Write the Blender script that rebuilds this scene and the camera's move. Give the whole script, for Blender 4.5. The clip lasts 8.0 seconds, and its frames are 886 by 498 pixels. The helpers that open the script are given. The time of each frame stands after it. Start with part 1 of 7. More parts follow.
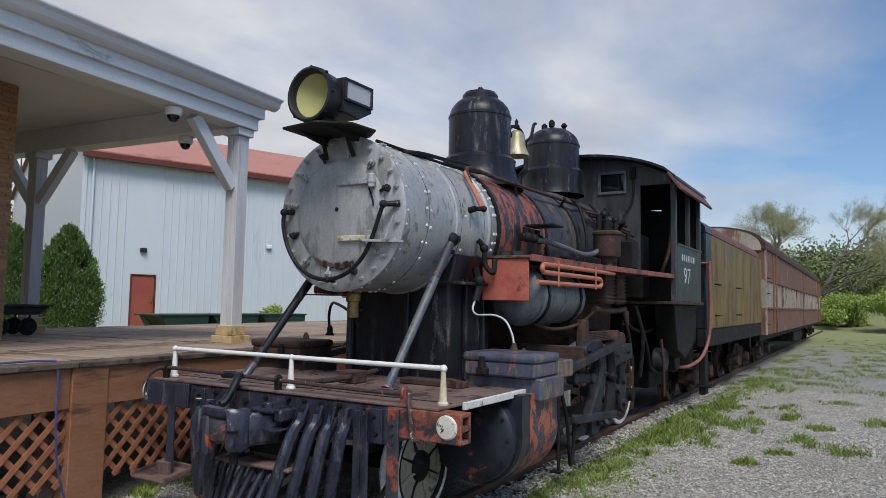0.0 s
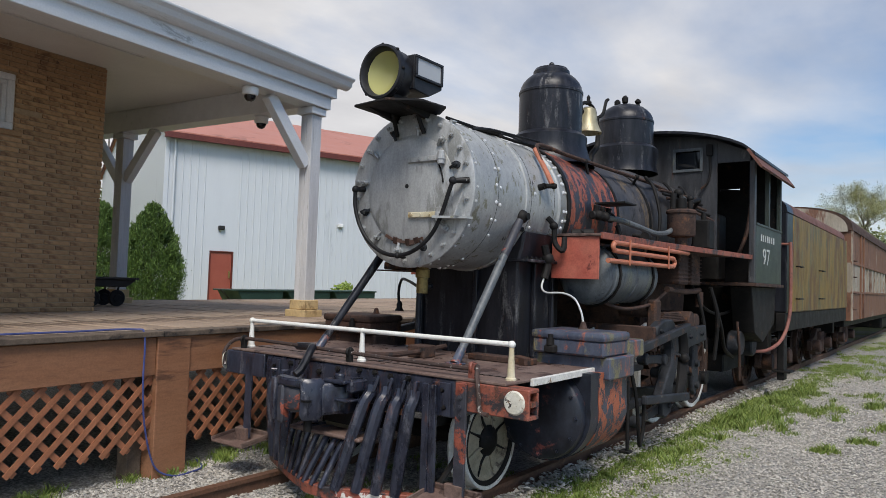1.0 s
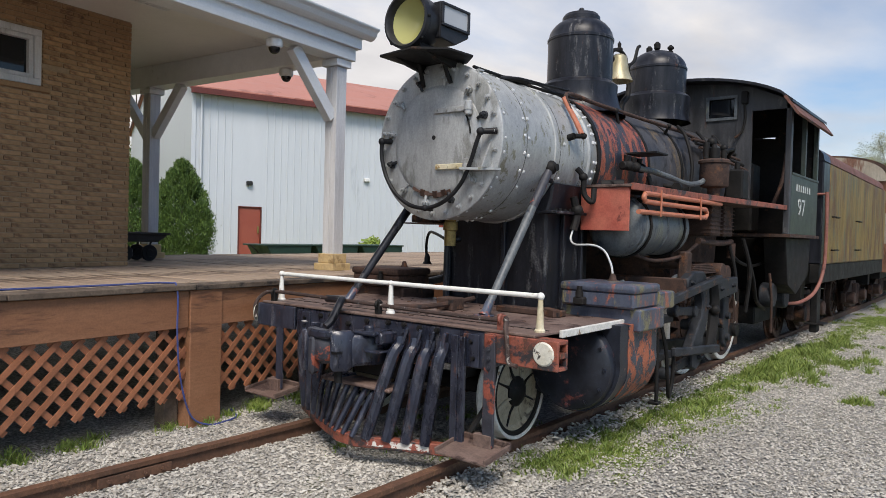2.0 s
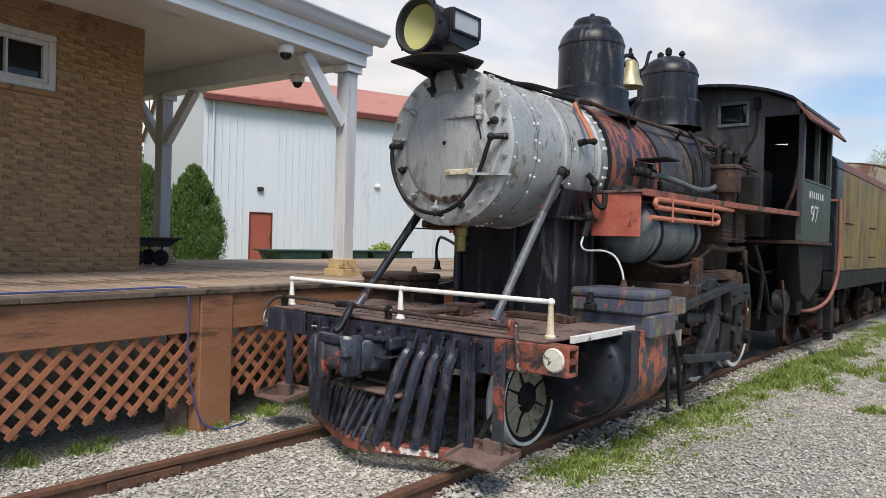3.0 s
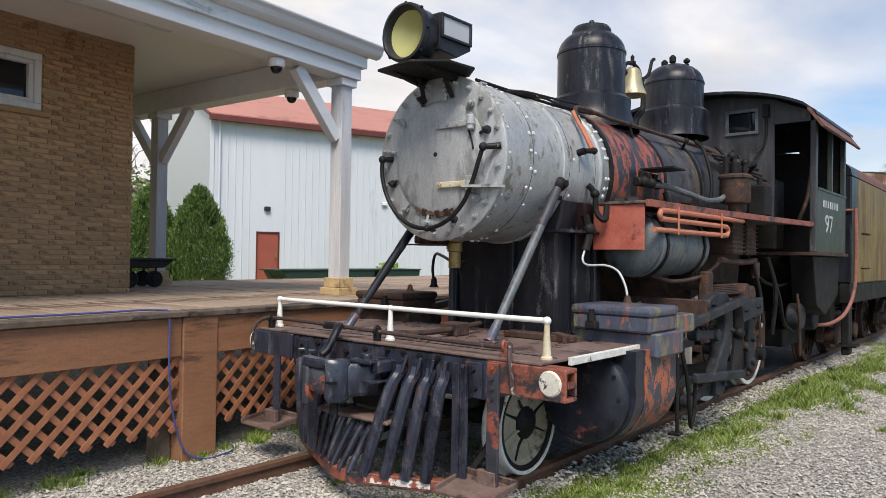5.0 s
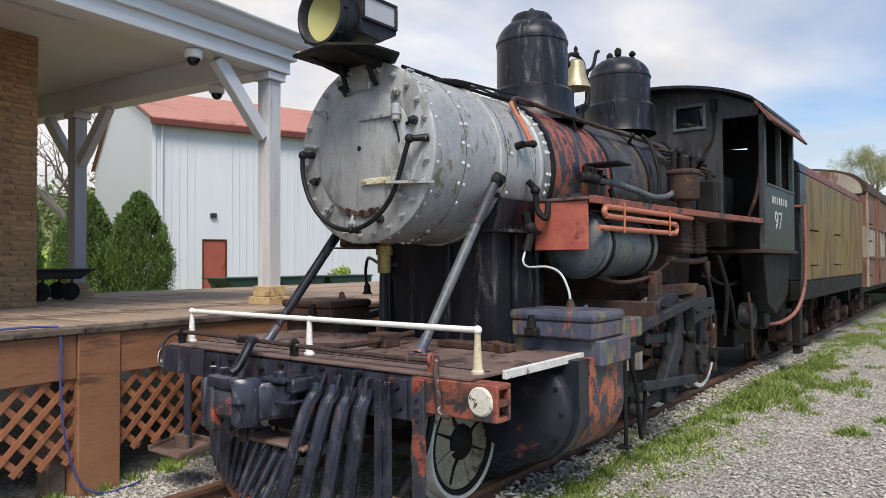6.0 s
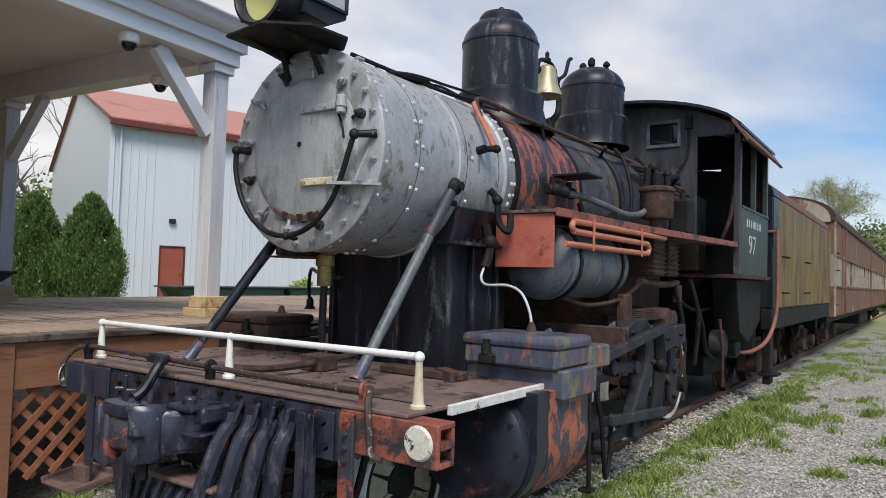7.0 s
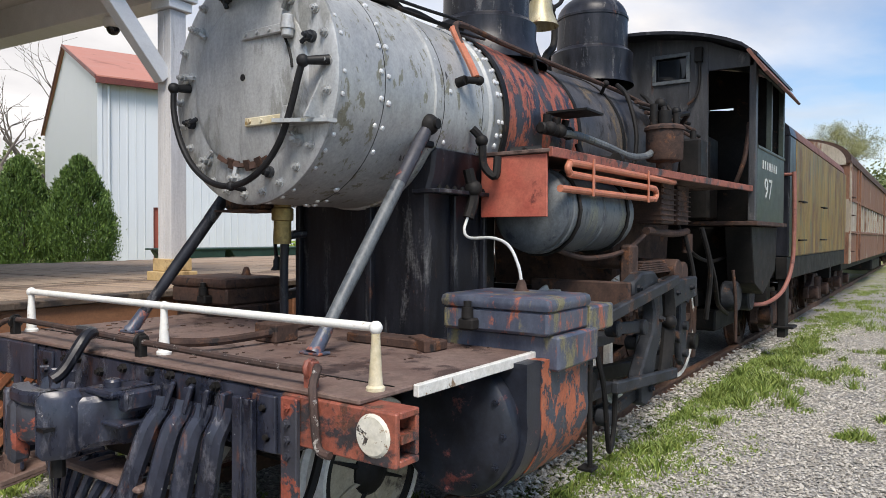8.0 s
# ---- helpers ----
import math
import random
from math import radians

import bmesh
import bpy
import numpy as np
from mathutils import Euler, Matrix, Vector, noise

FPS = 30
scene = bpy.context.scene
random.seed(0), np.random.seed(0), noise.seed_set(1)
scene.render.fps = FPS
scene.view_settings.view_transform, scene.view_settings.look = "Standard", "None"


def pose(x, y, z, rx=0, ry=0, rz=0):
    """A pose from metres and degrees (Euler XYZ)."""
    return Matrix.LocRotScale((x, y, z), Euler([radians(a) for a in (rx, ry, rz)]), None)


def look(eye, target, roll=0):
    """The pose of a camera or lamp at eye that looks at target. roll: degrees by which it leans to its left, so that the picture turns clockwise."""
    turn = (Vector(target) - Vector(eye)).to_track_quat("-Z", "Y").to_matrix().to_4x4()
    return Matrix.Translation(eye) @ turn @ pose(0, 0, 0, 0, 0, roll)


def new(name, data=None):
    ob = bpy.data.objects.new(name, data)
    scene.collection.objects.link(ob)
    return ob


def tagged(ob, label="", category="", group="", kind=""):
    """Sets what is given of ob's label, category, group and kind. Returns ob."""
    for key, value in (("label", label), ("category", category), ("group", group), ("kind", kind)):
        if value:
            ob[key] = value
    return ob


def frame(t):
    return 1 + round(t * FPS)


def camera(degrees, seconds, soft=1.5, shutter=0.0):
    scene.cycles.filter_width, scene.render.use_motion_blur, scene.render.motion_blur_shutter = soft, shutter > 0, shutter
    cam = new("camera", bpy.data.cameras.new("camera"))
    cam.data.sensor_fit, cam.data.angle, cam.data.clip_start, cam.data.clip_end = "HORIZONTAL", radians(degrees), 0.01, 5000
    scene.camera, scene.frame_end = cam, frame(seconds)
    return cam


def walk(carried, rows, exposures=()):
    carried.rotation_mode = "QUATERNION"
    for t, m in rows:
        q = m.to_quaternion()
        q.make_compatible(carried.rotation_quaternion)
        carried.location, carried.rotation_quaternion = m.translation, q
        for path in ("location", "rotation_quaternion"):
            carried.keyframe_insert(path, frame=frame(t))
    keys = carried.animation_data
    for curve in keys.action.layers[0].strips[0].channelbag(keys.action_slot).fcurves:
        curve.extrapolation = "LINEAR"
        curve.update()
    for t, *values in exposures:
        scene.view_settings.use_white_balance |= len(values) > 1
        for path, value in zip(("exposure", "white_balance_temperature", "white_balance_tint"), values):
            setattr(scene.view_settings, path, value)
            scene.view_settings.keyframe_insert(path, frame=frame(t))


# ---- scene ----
cam = camera(64.6, 8.0, soft=0.85)
PATH = [
    (0, (3.644, -3.816, 1.698), (2.616, -2.107, 1.851), 1.1),
    (0.5, (3.654, -3.827, 1.693), (2.555, -2.161, 1.829), 1.2),
    (1, (3.647, -3.83, 1.671), (2.457, -2.226, 1.762), 1.9),
    (1.5, (3.633, -3.824, 1.659), (2.386, -2.26, 1.657), 2.1),
    (2.8, (3.613, -3.795, 1.656), (2.36, -2.237, 1.605), 1.1),
    (3, (3.617, -3.804, 1.65), (2.345, -2.26, 1.625), 1.7),
    (3.5, (3.615, -3.769, 1.638), (2.326, -2.239, 1.652), 2.1),
    (4, (3.643, -3.749, 1.632), (2.328, -2.242, 1.662), 2.0),
    (5.3, (3.493, -3.385, 1.647), (2.223, -1.84, 1.667), -0.2),
    (5.5, (3.456, -3.308, 1.643), (2.217, -1.738, 1.667), -1.0),
    (6, (3.417, -2.991, 1.637), (2.212, -1.396, 1.675), -0.2),
    (6.5, (3.331, -2.715, 1.627), (2.122, -1.122, 1.638), -0.1),
    (6.7, (3.275, -2.616, 1.629), (2.187, -0.938, 1.661), 3.8),
    (7, (3.192, -2.468, 1.631), (2.058, -0.823, 1.716), 1.7),
    (7.5, (3.097, -2.172, 1.596), (1.923, -0.552, 1.616), 0.4),
    (8, (2.976, -1.858, 1.616), (1.831, -0.219, 1.576), 0.3),
]
EXPOSURES = [(0.0, -0.18, 6560, 10), (1.0, -0.03, 6900, 11), (1.5, 0.06, 7050, 12), (3.0, 0.24, 7120, 12), (3.5, 0.28, 7120, 12), (4.0, 0.26, 7100, 12), (5.5, 0.33, 7180, 12), (6.0, 0.26, 7130, 12), (6.5, 0.20, 7060, 12), (7.0, 0.10, 6850, 11), (7.5, 0.13, 7000, 12), (8.0, 0.36, 7100, 12)]
walk(cam, [(t, look(eye, target, roll)) for t, eye, target, roll in PATH], EXPOSURES)

# ---- world and light ----
world = bpy.data.worlds.new("overcast_sky")
scene.world = world
world.use_nodes = True
wn, wl = world.node_tree.nodes, world.node_tree.links
wn.clear()
SUN_EL, SUN_ROT = radians(52), radians(140)
sky = wn.new("ShaderNodeTexSky")
sky.sky_type, sky.sun_disc = "NISHITA", False
sky.sun_elevation, sky.sun_rotation = SUN_EL, SUN_ROT
wtc = wn.new("ShaderNodeTexCoord")
wsep = wn.new("ShaderNodeSeparateXYZ")
wl.new(wtc.outputs["Generated"], wsep.inputs[0])
# a flat layer of cloud: the direction is carried up to a plane overhead
wadd = wn.new("ShaderNodeMath"); wadd.operation = "ADD"; wadd.inputs[1].default_value = 0.16
wl.new(wsep.outputs[2], wadd.inputs[0])
wmax = wn.new("ShaderNodeMath"); wmax.operation = "MAXIMUM"; wmax.inputs[1].default_value = 0.05
wl.new(wadd.outputs[0], wmax.inputs[0])
wdx = wn.new("ShaderNodeMath"); wdx.operation = "DIVIDE"
wdy = wn.new("ShaderNodeMath"); wdy.operation = "DIVIDE"
wl.new(wsep.outputs[0], wdx.inputs[0]); wl.new(wmax.outputs[0], wdx.inputs[1])
wl.new(wsep.outputs[1], wdy.inputs[0]); wl.new(wmax.outputs[0], wdy.inputs[1])
wcom = wn.new("ShaderNodeCombineXYZ")
wl.new(wdx.outputs[0], wcom.inputs[0]); wl.new(wdy.outputs[0], wcom.inputs[1])
wmap = wn.new("ShaderNodeMapping")
wmap.inputs["Location"].default_value = (0.35, 0.9, 0)
wmap.inputs["Scale"].default_value = (1.0, 0.75, 1.0)
wl.new(wcom.outputs[0], wmap.inputs[0])
wno = wn.new("ShaderNodeTexNoise")
wno.inputs["Scale"].default_value, wno.inputs["Detail"].default_value, wno.inputs["Roughness"].default_value = 0.75, 9.0, 0.55
wno.inputs["Distortion"].default_value = 0.25
wl.new(wmap.outputs[0], wno.inputs["Vector"])
wcov = wn.new("ShaderNodeMath"); wcov.operation = "MULTIPLY_ADD"     # fewer clouds towards the open east
wcov.inputs[1].default_value, wcov.inputs[2].default_value = -0.17, -0.125
wl.new(wdx.outputs[0], wcov.inputs[0])
wsum = wn.new("ShaderNodeMath"); wsum.operation = "ADD"; wsum.use_clamp = True
wl.new(wno.outputs["Fac"], wsum.inputs[0]); wl.new(wcov.outputs[0], wsum.inputs[1])
wra = wn.new("ShaderNodeValToRGB")
wra.color_ramp.elements[0].position, wra.color_ramp.elements[1].position = 0.33, 0.60
wl.new(wsum.outputs[0], wra.inputs[0])
wno2 = wn.new("ShaderNodeTexNoise")
wno2.inputs["Scale"].default_value, wno2.inputs["Detail"].default_value = 1.7, 8.0
wl.new(wmap.outputs[0], wno2.inputs["Vector"])
wra2 = wn.new("ShaderNodeValToRGB")
wra2.color_ramp.elements[0].position, wra2.color_ramp.elements[1].position = 0.32, 0.68
wra2.color_ramp.elements[0].color, wra2.color_ramp.elements[1].color = (6.6, 6.9, 7.6, 1), (9.9, 10.2, 10.8, 1)
wl.new(wno2.outputs["Fac"], wra2.inputs[0])
wmix = wn.new("ShaderNodeMix"); wmix.data_type = "RGBA"
wl.new(wra.outputs[0], wmix.inputs[0])
wsc = wn.new("ShaderNodeVectorMath"); wsc.operation = "MULTIPLY"; wsc.inputs[1].default_value = (1.25, 1.5, 1.75)
wl.new(sky.outputs[0], wsc.inputs[0])
wl.new(wsc.outputs[0], wmix.inputs[6]); wl.new(wra2.outputs[0], wmix.inputs[7])
wbg = wn.new("ShaderNodeBackground"); wbg.inputs[1].default_value = 0.085
wout = wn.new("ShaderNodeOutputWorld")
wl.new(wmix.outputs[2], wbg.inputs[0]); wl.new(wbg.outputs[0], wout.inputs[0])

sun = new("sun", bpy.data.lights.new("sun", "SUN"))
sun.data.energy, sun.data.angle, sun.data.color = 3.4, radians(25), (1.0, 0.97, 0.93)
sun.matrix_world = look((12, -14, 24), (0, 0, 0))


# ---- materials ----
def nodes_of(name, rough=0.7, metal=0.0):
    m = bpy.data.materials.new(name)
    m.use_nodes = True
    n, l = m.node_tree.nodes, m.node_tree.links
    b = n["Principled BSDF"]
    b.inputs["Roughness"].default_value, b.inputs["Metallic"].default_value = rough, metal
    return m, n, l, b


def coords(n, l, scale=(1, 1, 1)):
    tc, mp = n.new("ShaderNodeTexCoord"), n.new("ShaderNodeMapping")
    mp.inputs["Scale"].default_value = scale
    l.new(tc.outputs["Object"], mp.inputs[0])
    return mp.outputs[0]


def noise_of(n, l, vec, scale, detail=6, rough=0.6, dist=0.0):
    t = n.new("ShaderNodeTexNoise")
    t.inputs["Scale"].default_value, t.inputs["Detail"].default_value = scale, detail
    t.inputs["Roughness"].default_value, t.inputs["Distortion"].default_value = rough, dist
    l.new(vec, t.inputs["Vector"])
    return t.outputs["Fac"]


def ramp(n, l, fac, stops):
    r = n.new("ShaderNodeValToRGB")
    while len(r.color_ramp.elements) < len(stops):
        r.color_ramp.elements.new(0.5)
    for e, (p, c) in zip(r.color_ramp.elements, stops):
        e.position = p
        e.color = (*c, 1) if isinstance(c, tuple) else (c, c, c, 1)
    l.new(fac, r.inputs[0])
    return r.outputs[0]


def mix(n, l, fac, a, b, how="MIX"):
    m = n.new("ShaderNodeMix")
    m.data_type, m.blend_type = "RGBA", how
    for k, v in ((0, fac), (6, a), (7, b)):
        if isinstance(v, tuple):
            m.inputs[k].default_value = (*v, 1)
        elif isinstance(v, (int, float)):
            m.inputs[k].default_value = v
        else:
            l.new(v, m.inputs[k])
    return m.outputs[2]


def bump(n, l, b, height, strength=0.3, dist=0.01):
    u = n.new("ShaderNodeBump")
    u.inputs["Strength"].default_value, u.inputs["Distance"].default_value = strength, dist
    l.new(height, u.inputs["Height"])
    l.new(u.outputs[0], b.inputs["Normal"])


def worn(name, base, base2, layer=None, cover=0.0, layer2=None, cover2=0.0, scale=6.0, stretch=(1, 1, 1), rough=0.6,
         metal=0.0, relief=0.25, layer_scale=None, grain=60.0, random_tone=0.0, edge=0.03, fleck=None, fleck_cover=0.25, mottle=0.55, spec=0.5):
    """Paint or metal of two mottled tones, with up to two layers of rust, old paint, dirt or painted-in sheen showing
    in ragged patches.
    """
    m, n, l, b = nodes_of(name, rough, metal)
    b.inputs["Specular IOR Level"].default_value = spec
    v, vs = coords(n, l), coords(n, l, stretch)
    big = noise_of(n, l, vs, scale, 7, 0.62)
    fine = noise_of(n, l, v, grain, 4, 0.7)
    col = mix(n, l, ramp(n, l, big, [(0.35, 0.0), (0.65, 1.0)]), base, base2)
    high = big
    for k, (lay, cov) in enumerate(((layer, cover), (layer2, cover2))):
        if lay is None:
            continue
        ls = (layer_scale or scale * 0.8) * (1 + 1.3 * k)
        f = noise_of(n, l, vs, ls, 9, 0.68, 0.3)
        f2 = n.new("ShaderNodeMath"); f2.operation = "MULTIPLY_ADD"
        f2.inputs[1].default_value, f2.inputs[2].default_value = 0.12, -0.06
        l.new(fine, f2.inputs[0])
        s = n.new("ShaderNodeMath"); s.operation = "ADD"
        l.new(f, s.inputs[0]); l.new(f2.outputs[0], s.inputs[1])
        p = 0.5 + (0.5 - cov) * 0.42
        mask = ramp(n, l, s.outputs[0], [(p - edge, 0.0), (p + edge, 1.0)])
        dark = tuple(c * 0.6 for c in lay)
        col = mix(n, l, mask, col, mix(n, l, fine, dark, lay))
        if k == 0:
            high = mask
            if metal:
                inv = n.new("ShaderNodeMath"); inv.operation = "MULTIPLY_ADD"
                inv.inputs[1].default_value, inv.inputs[2].default_value = -metal, metal
                l.new(mask, inv.inputs[0]); l.new(inv.outputs[0], b.inputs["Metallic"])
    if fleck:                                   # small chips and specks
        fm = noise_of(n, l, v, 26, 5, 0.75)
        p = 0.5 + (0.5 - fleck_cover) * 0.42
        col = mix(n, l, ramp(n, l, fm, [(p, 0.0), (p + 0.015, 1.0)]), col, fleck)
    mott = noise_of(n, l, vs, 17, 6, 0.7)
    col = mix(n, l, mottle, col, ramp(n, l, mott, [(0.34, 0.42), (0.6, 1.0)]), "MULTIPLY")
    col = mix(n, l, min(0.6, mottle + 0.1), col, ramp(n, l, fine, [(0.3, 0.5), (0.62, 1.0)]), "MULTIPLY")
    if random_tone:
        oi = n.new("ShaderNodeObjectInfo")
        tone = ramp(n, l, oi.outputs["Random"], [(0.0, 1 - random_tone), (1.0, 1.0)])
        col = mix(n, l, 1.0, col, tone, "MULTIPLY")
    l.new(col, b.inputs["Base Color"])
    l.new(ramp(n, l, big, [(0.3, rough * 0.8), (0.7, min(1.0, rough * 1.2))]), b.inputs["Roughness"])
    h = n.new("ShaderNodeMath"); h.operation = "MULTIPLY_ADD"; h.inputs[1].default_value = 0.35
    l.new(fine, h.inputs[0]); l.new(high, h.inputs[2])
    bump(n, l, b, h.outputs[0], relief, 0.004)
    return m


RUST, DKRUST, ORANGE, CORAL = (0.19, 0.075, 0.04), (0.07, 0.035, 0.024), (0.42, 0.115, 0.055), (0.44, 0.10, 0.07)
M_SILVER = worn("weathered_silver_paint", (0.40, 0.41, 0.41), (0.50, 0.51, 0.51), (0.30, 0.305, 0.29), 0.30, (0.16, 0.13, 0.10), 0.06, 3, stretch=(1.6, 1.6, 0.5), rough=0.45, metal=0.3, relief=0.3, mottle=0.34)
M_RIVET = worn("bright_silver_rivet", (0.66, 0.67, 0.67), (0.76, 0.77, 0.77), (0.35, 0.34, 0.32), 0.1, None, 0, 20, rough=0.4, metal=0.3, mottle=0.2)
M_SILVER_OLD = worn("flaked_silver_paint", (0.35, 0.36, 0.36), (0.46, 0.47, 0.46), (0.055, 0.055, 0.06), 0.15, (0.29, 0.28, 0.21), 0.30, 4, stretch=(1.5, 1.2, 0.6), rough=0.45, metal=0.25, relief=0.4, layer_scale=4.5, edge=0.012, mottle=0.30)
M_DOT = worn("white_flecked_rivet", (0.74, 0.75, 0.75), (0.82, 0.83, 0.83), (0.35, 0.34, 0.32), 0.08, None, 0, 20, rough=0.45, mottle=0.1)
M_BLACK = worn("chalky_black_paint", (0.008, 0.009, 0.013), (0.026, 0.028, 0.037), (0.15, 0.15, 0.155), 0.22, (0.15, 0.07, 0.045), 0.08, 6, stretch=(1.5, 1.5, 0.3), rough=0.36, relief=0.4, edge=0.05, fleck=(0.30, 0.29, 0.28), fleck_cover=0.0, spec=0.3)
# lighter second tone and pale blue-grey layer paint in sheen highlights
M_PILOT = worn("blue_black_paint_with_sheen", (0.011, 0.013, 0.023), (0.045, 0.052, 0.078), (0.14, 0.14, 0.165), 0.25, (0.17, 0.07, 0.045), 0.17, 6, stretch=(1.5, 1.5, 0.5), rough=0.29, relief=0.55, edge=0.05, fleck=(0.52, 0.50, 0.47), fleck_cover=0.04, mottle=0.4)
M_BLACK_CLEAN = worn("satin_black_paint", (0.012, 0.012, 0.014), (0.03, 0.031, 0.036), (0.08, 0.06, 0.05), 0.06, None, 0, 5, rough=0.42, mottle=0.4, spec=0.3)
M_BOILER = worn("peeling_boiler_paint", (0.022, 0.027, 0.042), (0.060, 0.062, 0.075), (0.44, 0.125, 0.075), 0.50, (0.10, 0.080, 0.070), 0.30, 3.5, stretch=(1.3, 1.6, 0.55), rough=0.46, relief=0.45, layer_scale=4.6, edge=0.016, fleck=(0.20, 0.16, 0.13), fleck_cover=0.06, spec=0.4)
M_BOILER_REAR = worn("rusty_boiler_cladding", (0.030, 0.032, 0.040), (0.075, 0.072, 0.075), (0.16, 0.115, 0.07), 0.26, (0.02, 0.016, 0.016), 0.3, 4, stretch=(1, 1, 0.5), rough=0.55, relief=0.3, fleck=(0.02, 0.018, 0.018), fleck_cover=0.10)
M_NAVY = worn("blue_black_paint", (0.040, 0.052, 0.085), (0.100, 0.115, 0.155), (0.25, 0.225, 0.12), 0.31, (0.42, 0.135, 0.08), 0.27, 4.5, stretch=(1.4, 1.4, 0.45), rough=0.4, relief=0.3, edge=0.035, mottle=0.35)
M_GEAR = worn("grimy_grey_iron", (0.014, 0.016, 0.020), (0.042, 0.046, 0.053), (0.11, 0.06, 0.04), 0.24, (0.16, 0.15, 0.13), 0.12, 6, rough=0.6, relief=0.4, spec=0.25)
M_STRAP = worn("red_flecked_black_paint", (0.03, 0.032, 0.045), (0.05, 0.052, 0.065), (0.36, 0.09, 0.055), 0.34, (0.3, 0.28, 0.25), 0.06, 7, rough=0.55, relief=0.4, edge=0.015)
M_PEEL = worn("peeling_orange_primer", (0.022, 0.027, 0.040), (0.060, 0.070, 0.088), (0.50, 0.145, 0.07), 0.50, (0.08, 0.095, 0.11), 0.24, 5, stretch=(1.2, 1.0, 0.7), rough=0.5, relief=0.8, layer_scale=7.5, edge=0.010, fleck=(0.025, 0.022, 0.025), fleck_cover=0.12, mottle=0.4)
M_RED = worn("faded_red_paint", CORAL, (0.50, 0.15, 0.10), (0.20, 0.05, 0.04), 0.14, (0.05, 0.04, 0.04), 0.05, 4, rough=0.5, relief=0.2, mottle=0.35)
M_BEAM_RED = worn("scuffed_red_beam_paint", (0.36, 0.105, 0.065), (0.25, 0.075, 0.05), (0.05, 0.045, 0.05), 0.34, (0.13, 0.06, 0.04), 0.3, 5, rough=0.55, relief=0.35)
M_PIPE_ORANGE = worn("orange_red_pipe_paint", (0.44, 0.14, 0.075), (0.52, 0.19, 0.11), (0.16, 0.06, 0.04), 0.08, None, 0, 8, rough=0.5, mottle=0.3)
M_RUST = worn("rusted_iron", (0.095, 0.052, 0.038), (0.055, 0.036, 0.03), (0.19, 0.085, 0.045), 0.24, (0.03, 0.025, 0.025), 0.25, 6, rough=0.8, relief=0.5, spec=0.3)
M_DECK = worn("rusty_deck_plate", (0.15, 0.092, 0.075), (0.21, 0.145, 0.12), (0.085, 0.05, 0.042), 0.34, None, 0, 3, rough=0.7, relief=0.5, layer_scale=4, fleck=(0.42, 0.38, 0.33), fleck_cover=0.02)
M_EAVE = worn("rust_red_sheet", (0.20, 0.075, 0.05), (0.13, 0.06, 0.042), (0.05, 0.04, 0.038), 0.25, None, 0, 4, rough=0.7, relief=0.4)
M_CAB = worn("grey_streaked_cab_black", (0.022, 0.023, 0.027), (0.062, 0.063, 0.068), (0.16, 0.155, 0.15), 0.22, (0.14, 0.065, 0.045), 0.10, 5, stretch=(1.4, 1.4, 0.3), rough=0.5, relief=0.35, edge=0.06)
M_LEVER = worn("white_flecked_rusty_rod", (0.075, 0.042, 0.032), (0.045, 0.030, 0.027), (0.52, 0.48, 0.44), 0.22, None, 0, 14, rough=0.7, relief=0.5, layer_scale=26, edge=0.02)
M_CYL_HEAD = worn("blue_black_cylinder_paint", (0.008, 0.010, 0.016), (0.028, 0.034, 0.052), (0.30, 0.085, 0.07), 0.20, None, 0, 4, rough=0.4, relief=0.4, edge=0.04)
M_GREASE = worn("greasy_black_iron", (0.008, 0.008, 0.008), (0.022, 0.020, 0.019), (0.09, 0.05, 0.033), 0.18, None, 0, 6, rough=0.62, relief=0.35, spec=0.2)
M_WORN_WHITE = worn("chipped_white_paint", (0.66, 0.65, 0.60), (0.78, 0.77, 0.73), (0.30, 0.20, 0.12), 0.16, (0.10, 0.06, 0.04), 0.10, 12, rough=0.5, relief=0.3, edge=0.012, mottle=0.3)
M_WHITE_RAIL = worn("white_gloss_paint", (0.80, 0.80, 0.76), (0.72, 0.71, 0.66), (0.42, 0.33, 0.20), 0.10, None, 0, 10, rough=0.4, relief=0.2, mottle=0.12)
M_CREAM = worn("rust_stained_cream_paint", (0.55, 0.47, 0.30), (0.70, 0.64, 0.48), (0.32, 0.20, 0.07), 0.25, None, 0, 9, rough=0.5, mottle=0.25)
M_MARKER = worn("flaked_cream_disc", (0.60, 0.57, 0.47), (0.70, 0.68, 0.60), (0.06, 0.05, 0.045), 0.30, (0.34, 0.24, 0.15), 0.25, 12, rough=0.5, layer_scale=12, edge=0.01, mottle=0.25)
M_PATCH = worn("rubbed_white_patch", (0.62, 0.58, 0.52), (0.72, 0.70, 0.66), (0.34, 0.09, 0.06), 0.5, None, 0, 14, rough=0.6, layer_scale=13, edge=0.012, mottle=0.2)
M_HOSE_RED = worn("dull_red_hose", (0.24, 0.085, 0.065), (0.30, 0.12, 0.09), (0.12, 0.05, 0.04), 0.2, None, 0, 8, rough=0.6, mottle=0.4)
M_TANK = worn("streaked_grey_tank_paint", (0.085, 0.10, 0.115), (0.15, 0.165, 0.17), (0.19, 0.20, 0.16), 0.26, (0.045, 0.055, 0.075), 0.25, 4, stretch=(1.2, 2.0, 0.5), rough=0.5, relief=0.25)
M_WHEEL = worn("dusty_cream_wheel_paint", (0.36, 0.31, 0.215), (0.44, 0.385, 0.28), (0.13, 0.10, 0.07), 0.28, None, 0, 5, rough=0.7, relief=0.4, mottle=0.4)
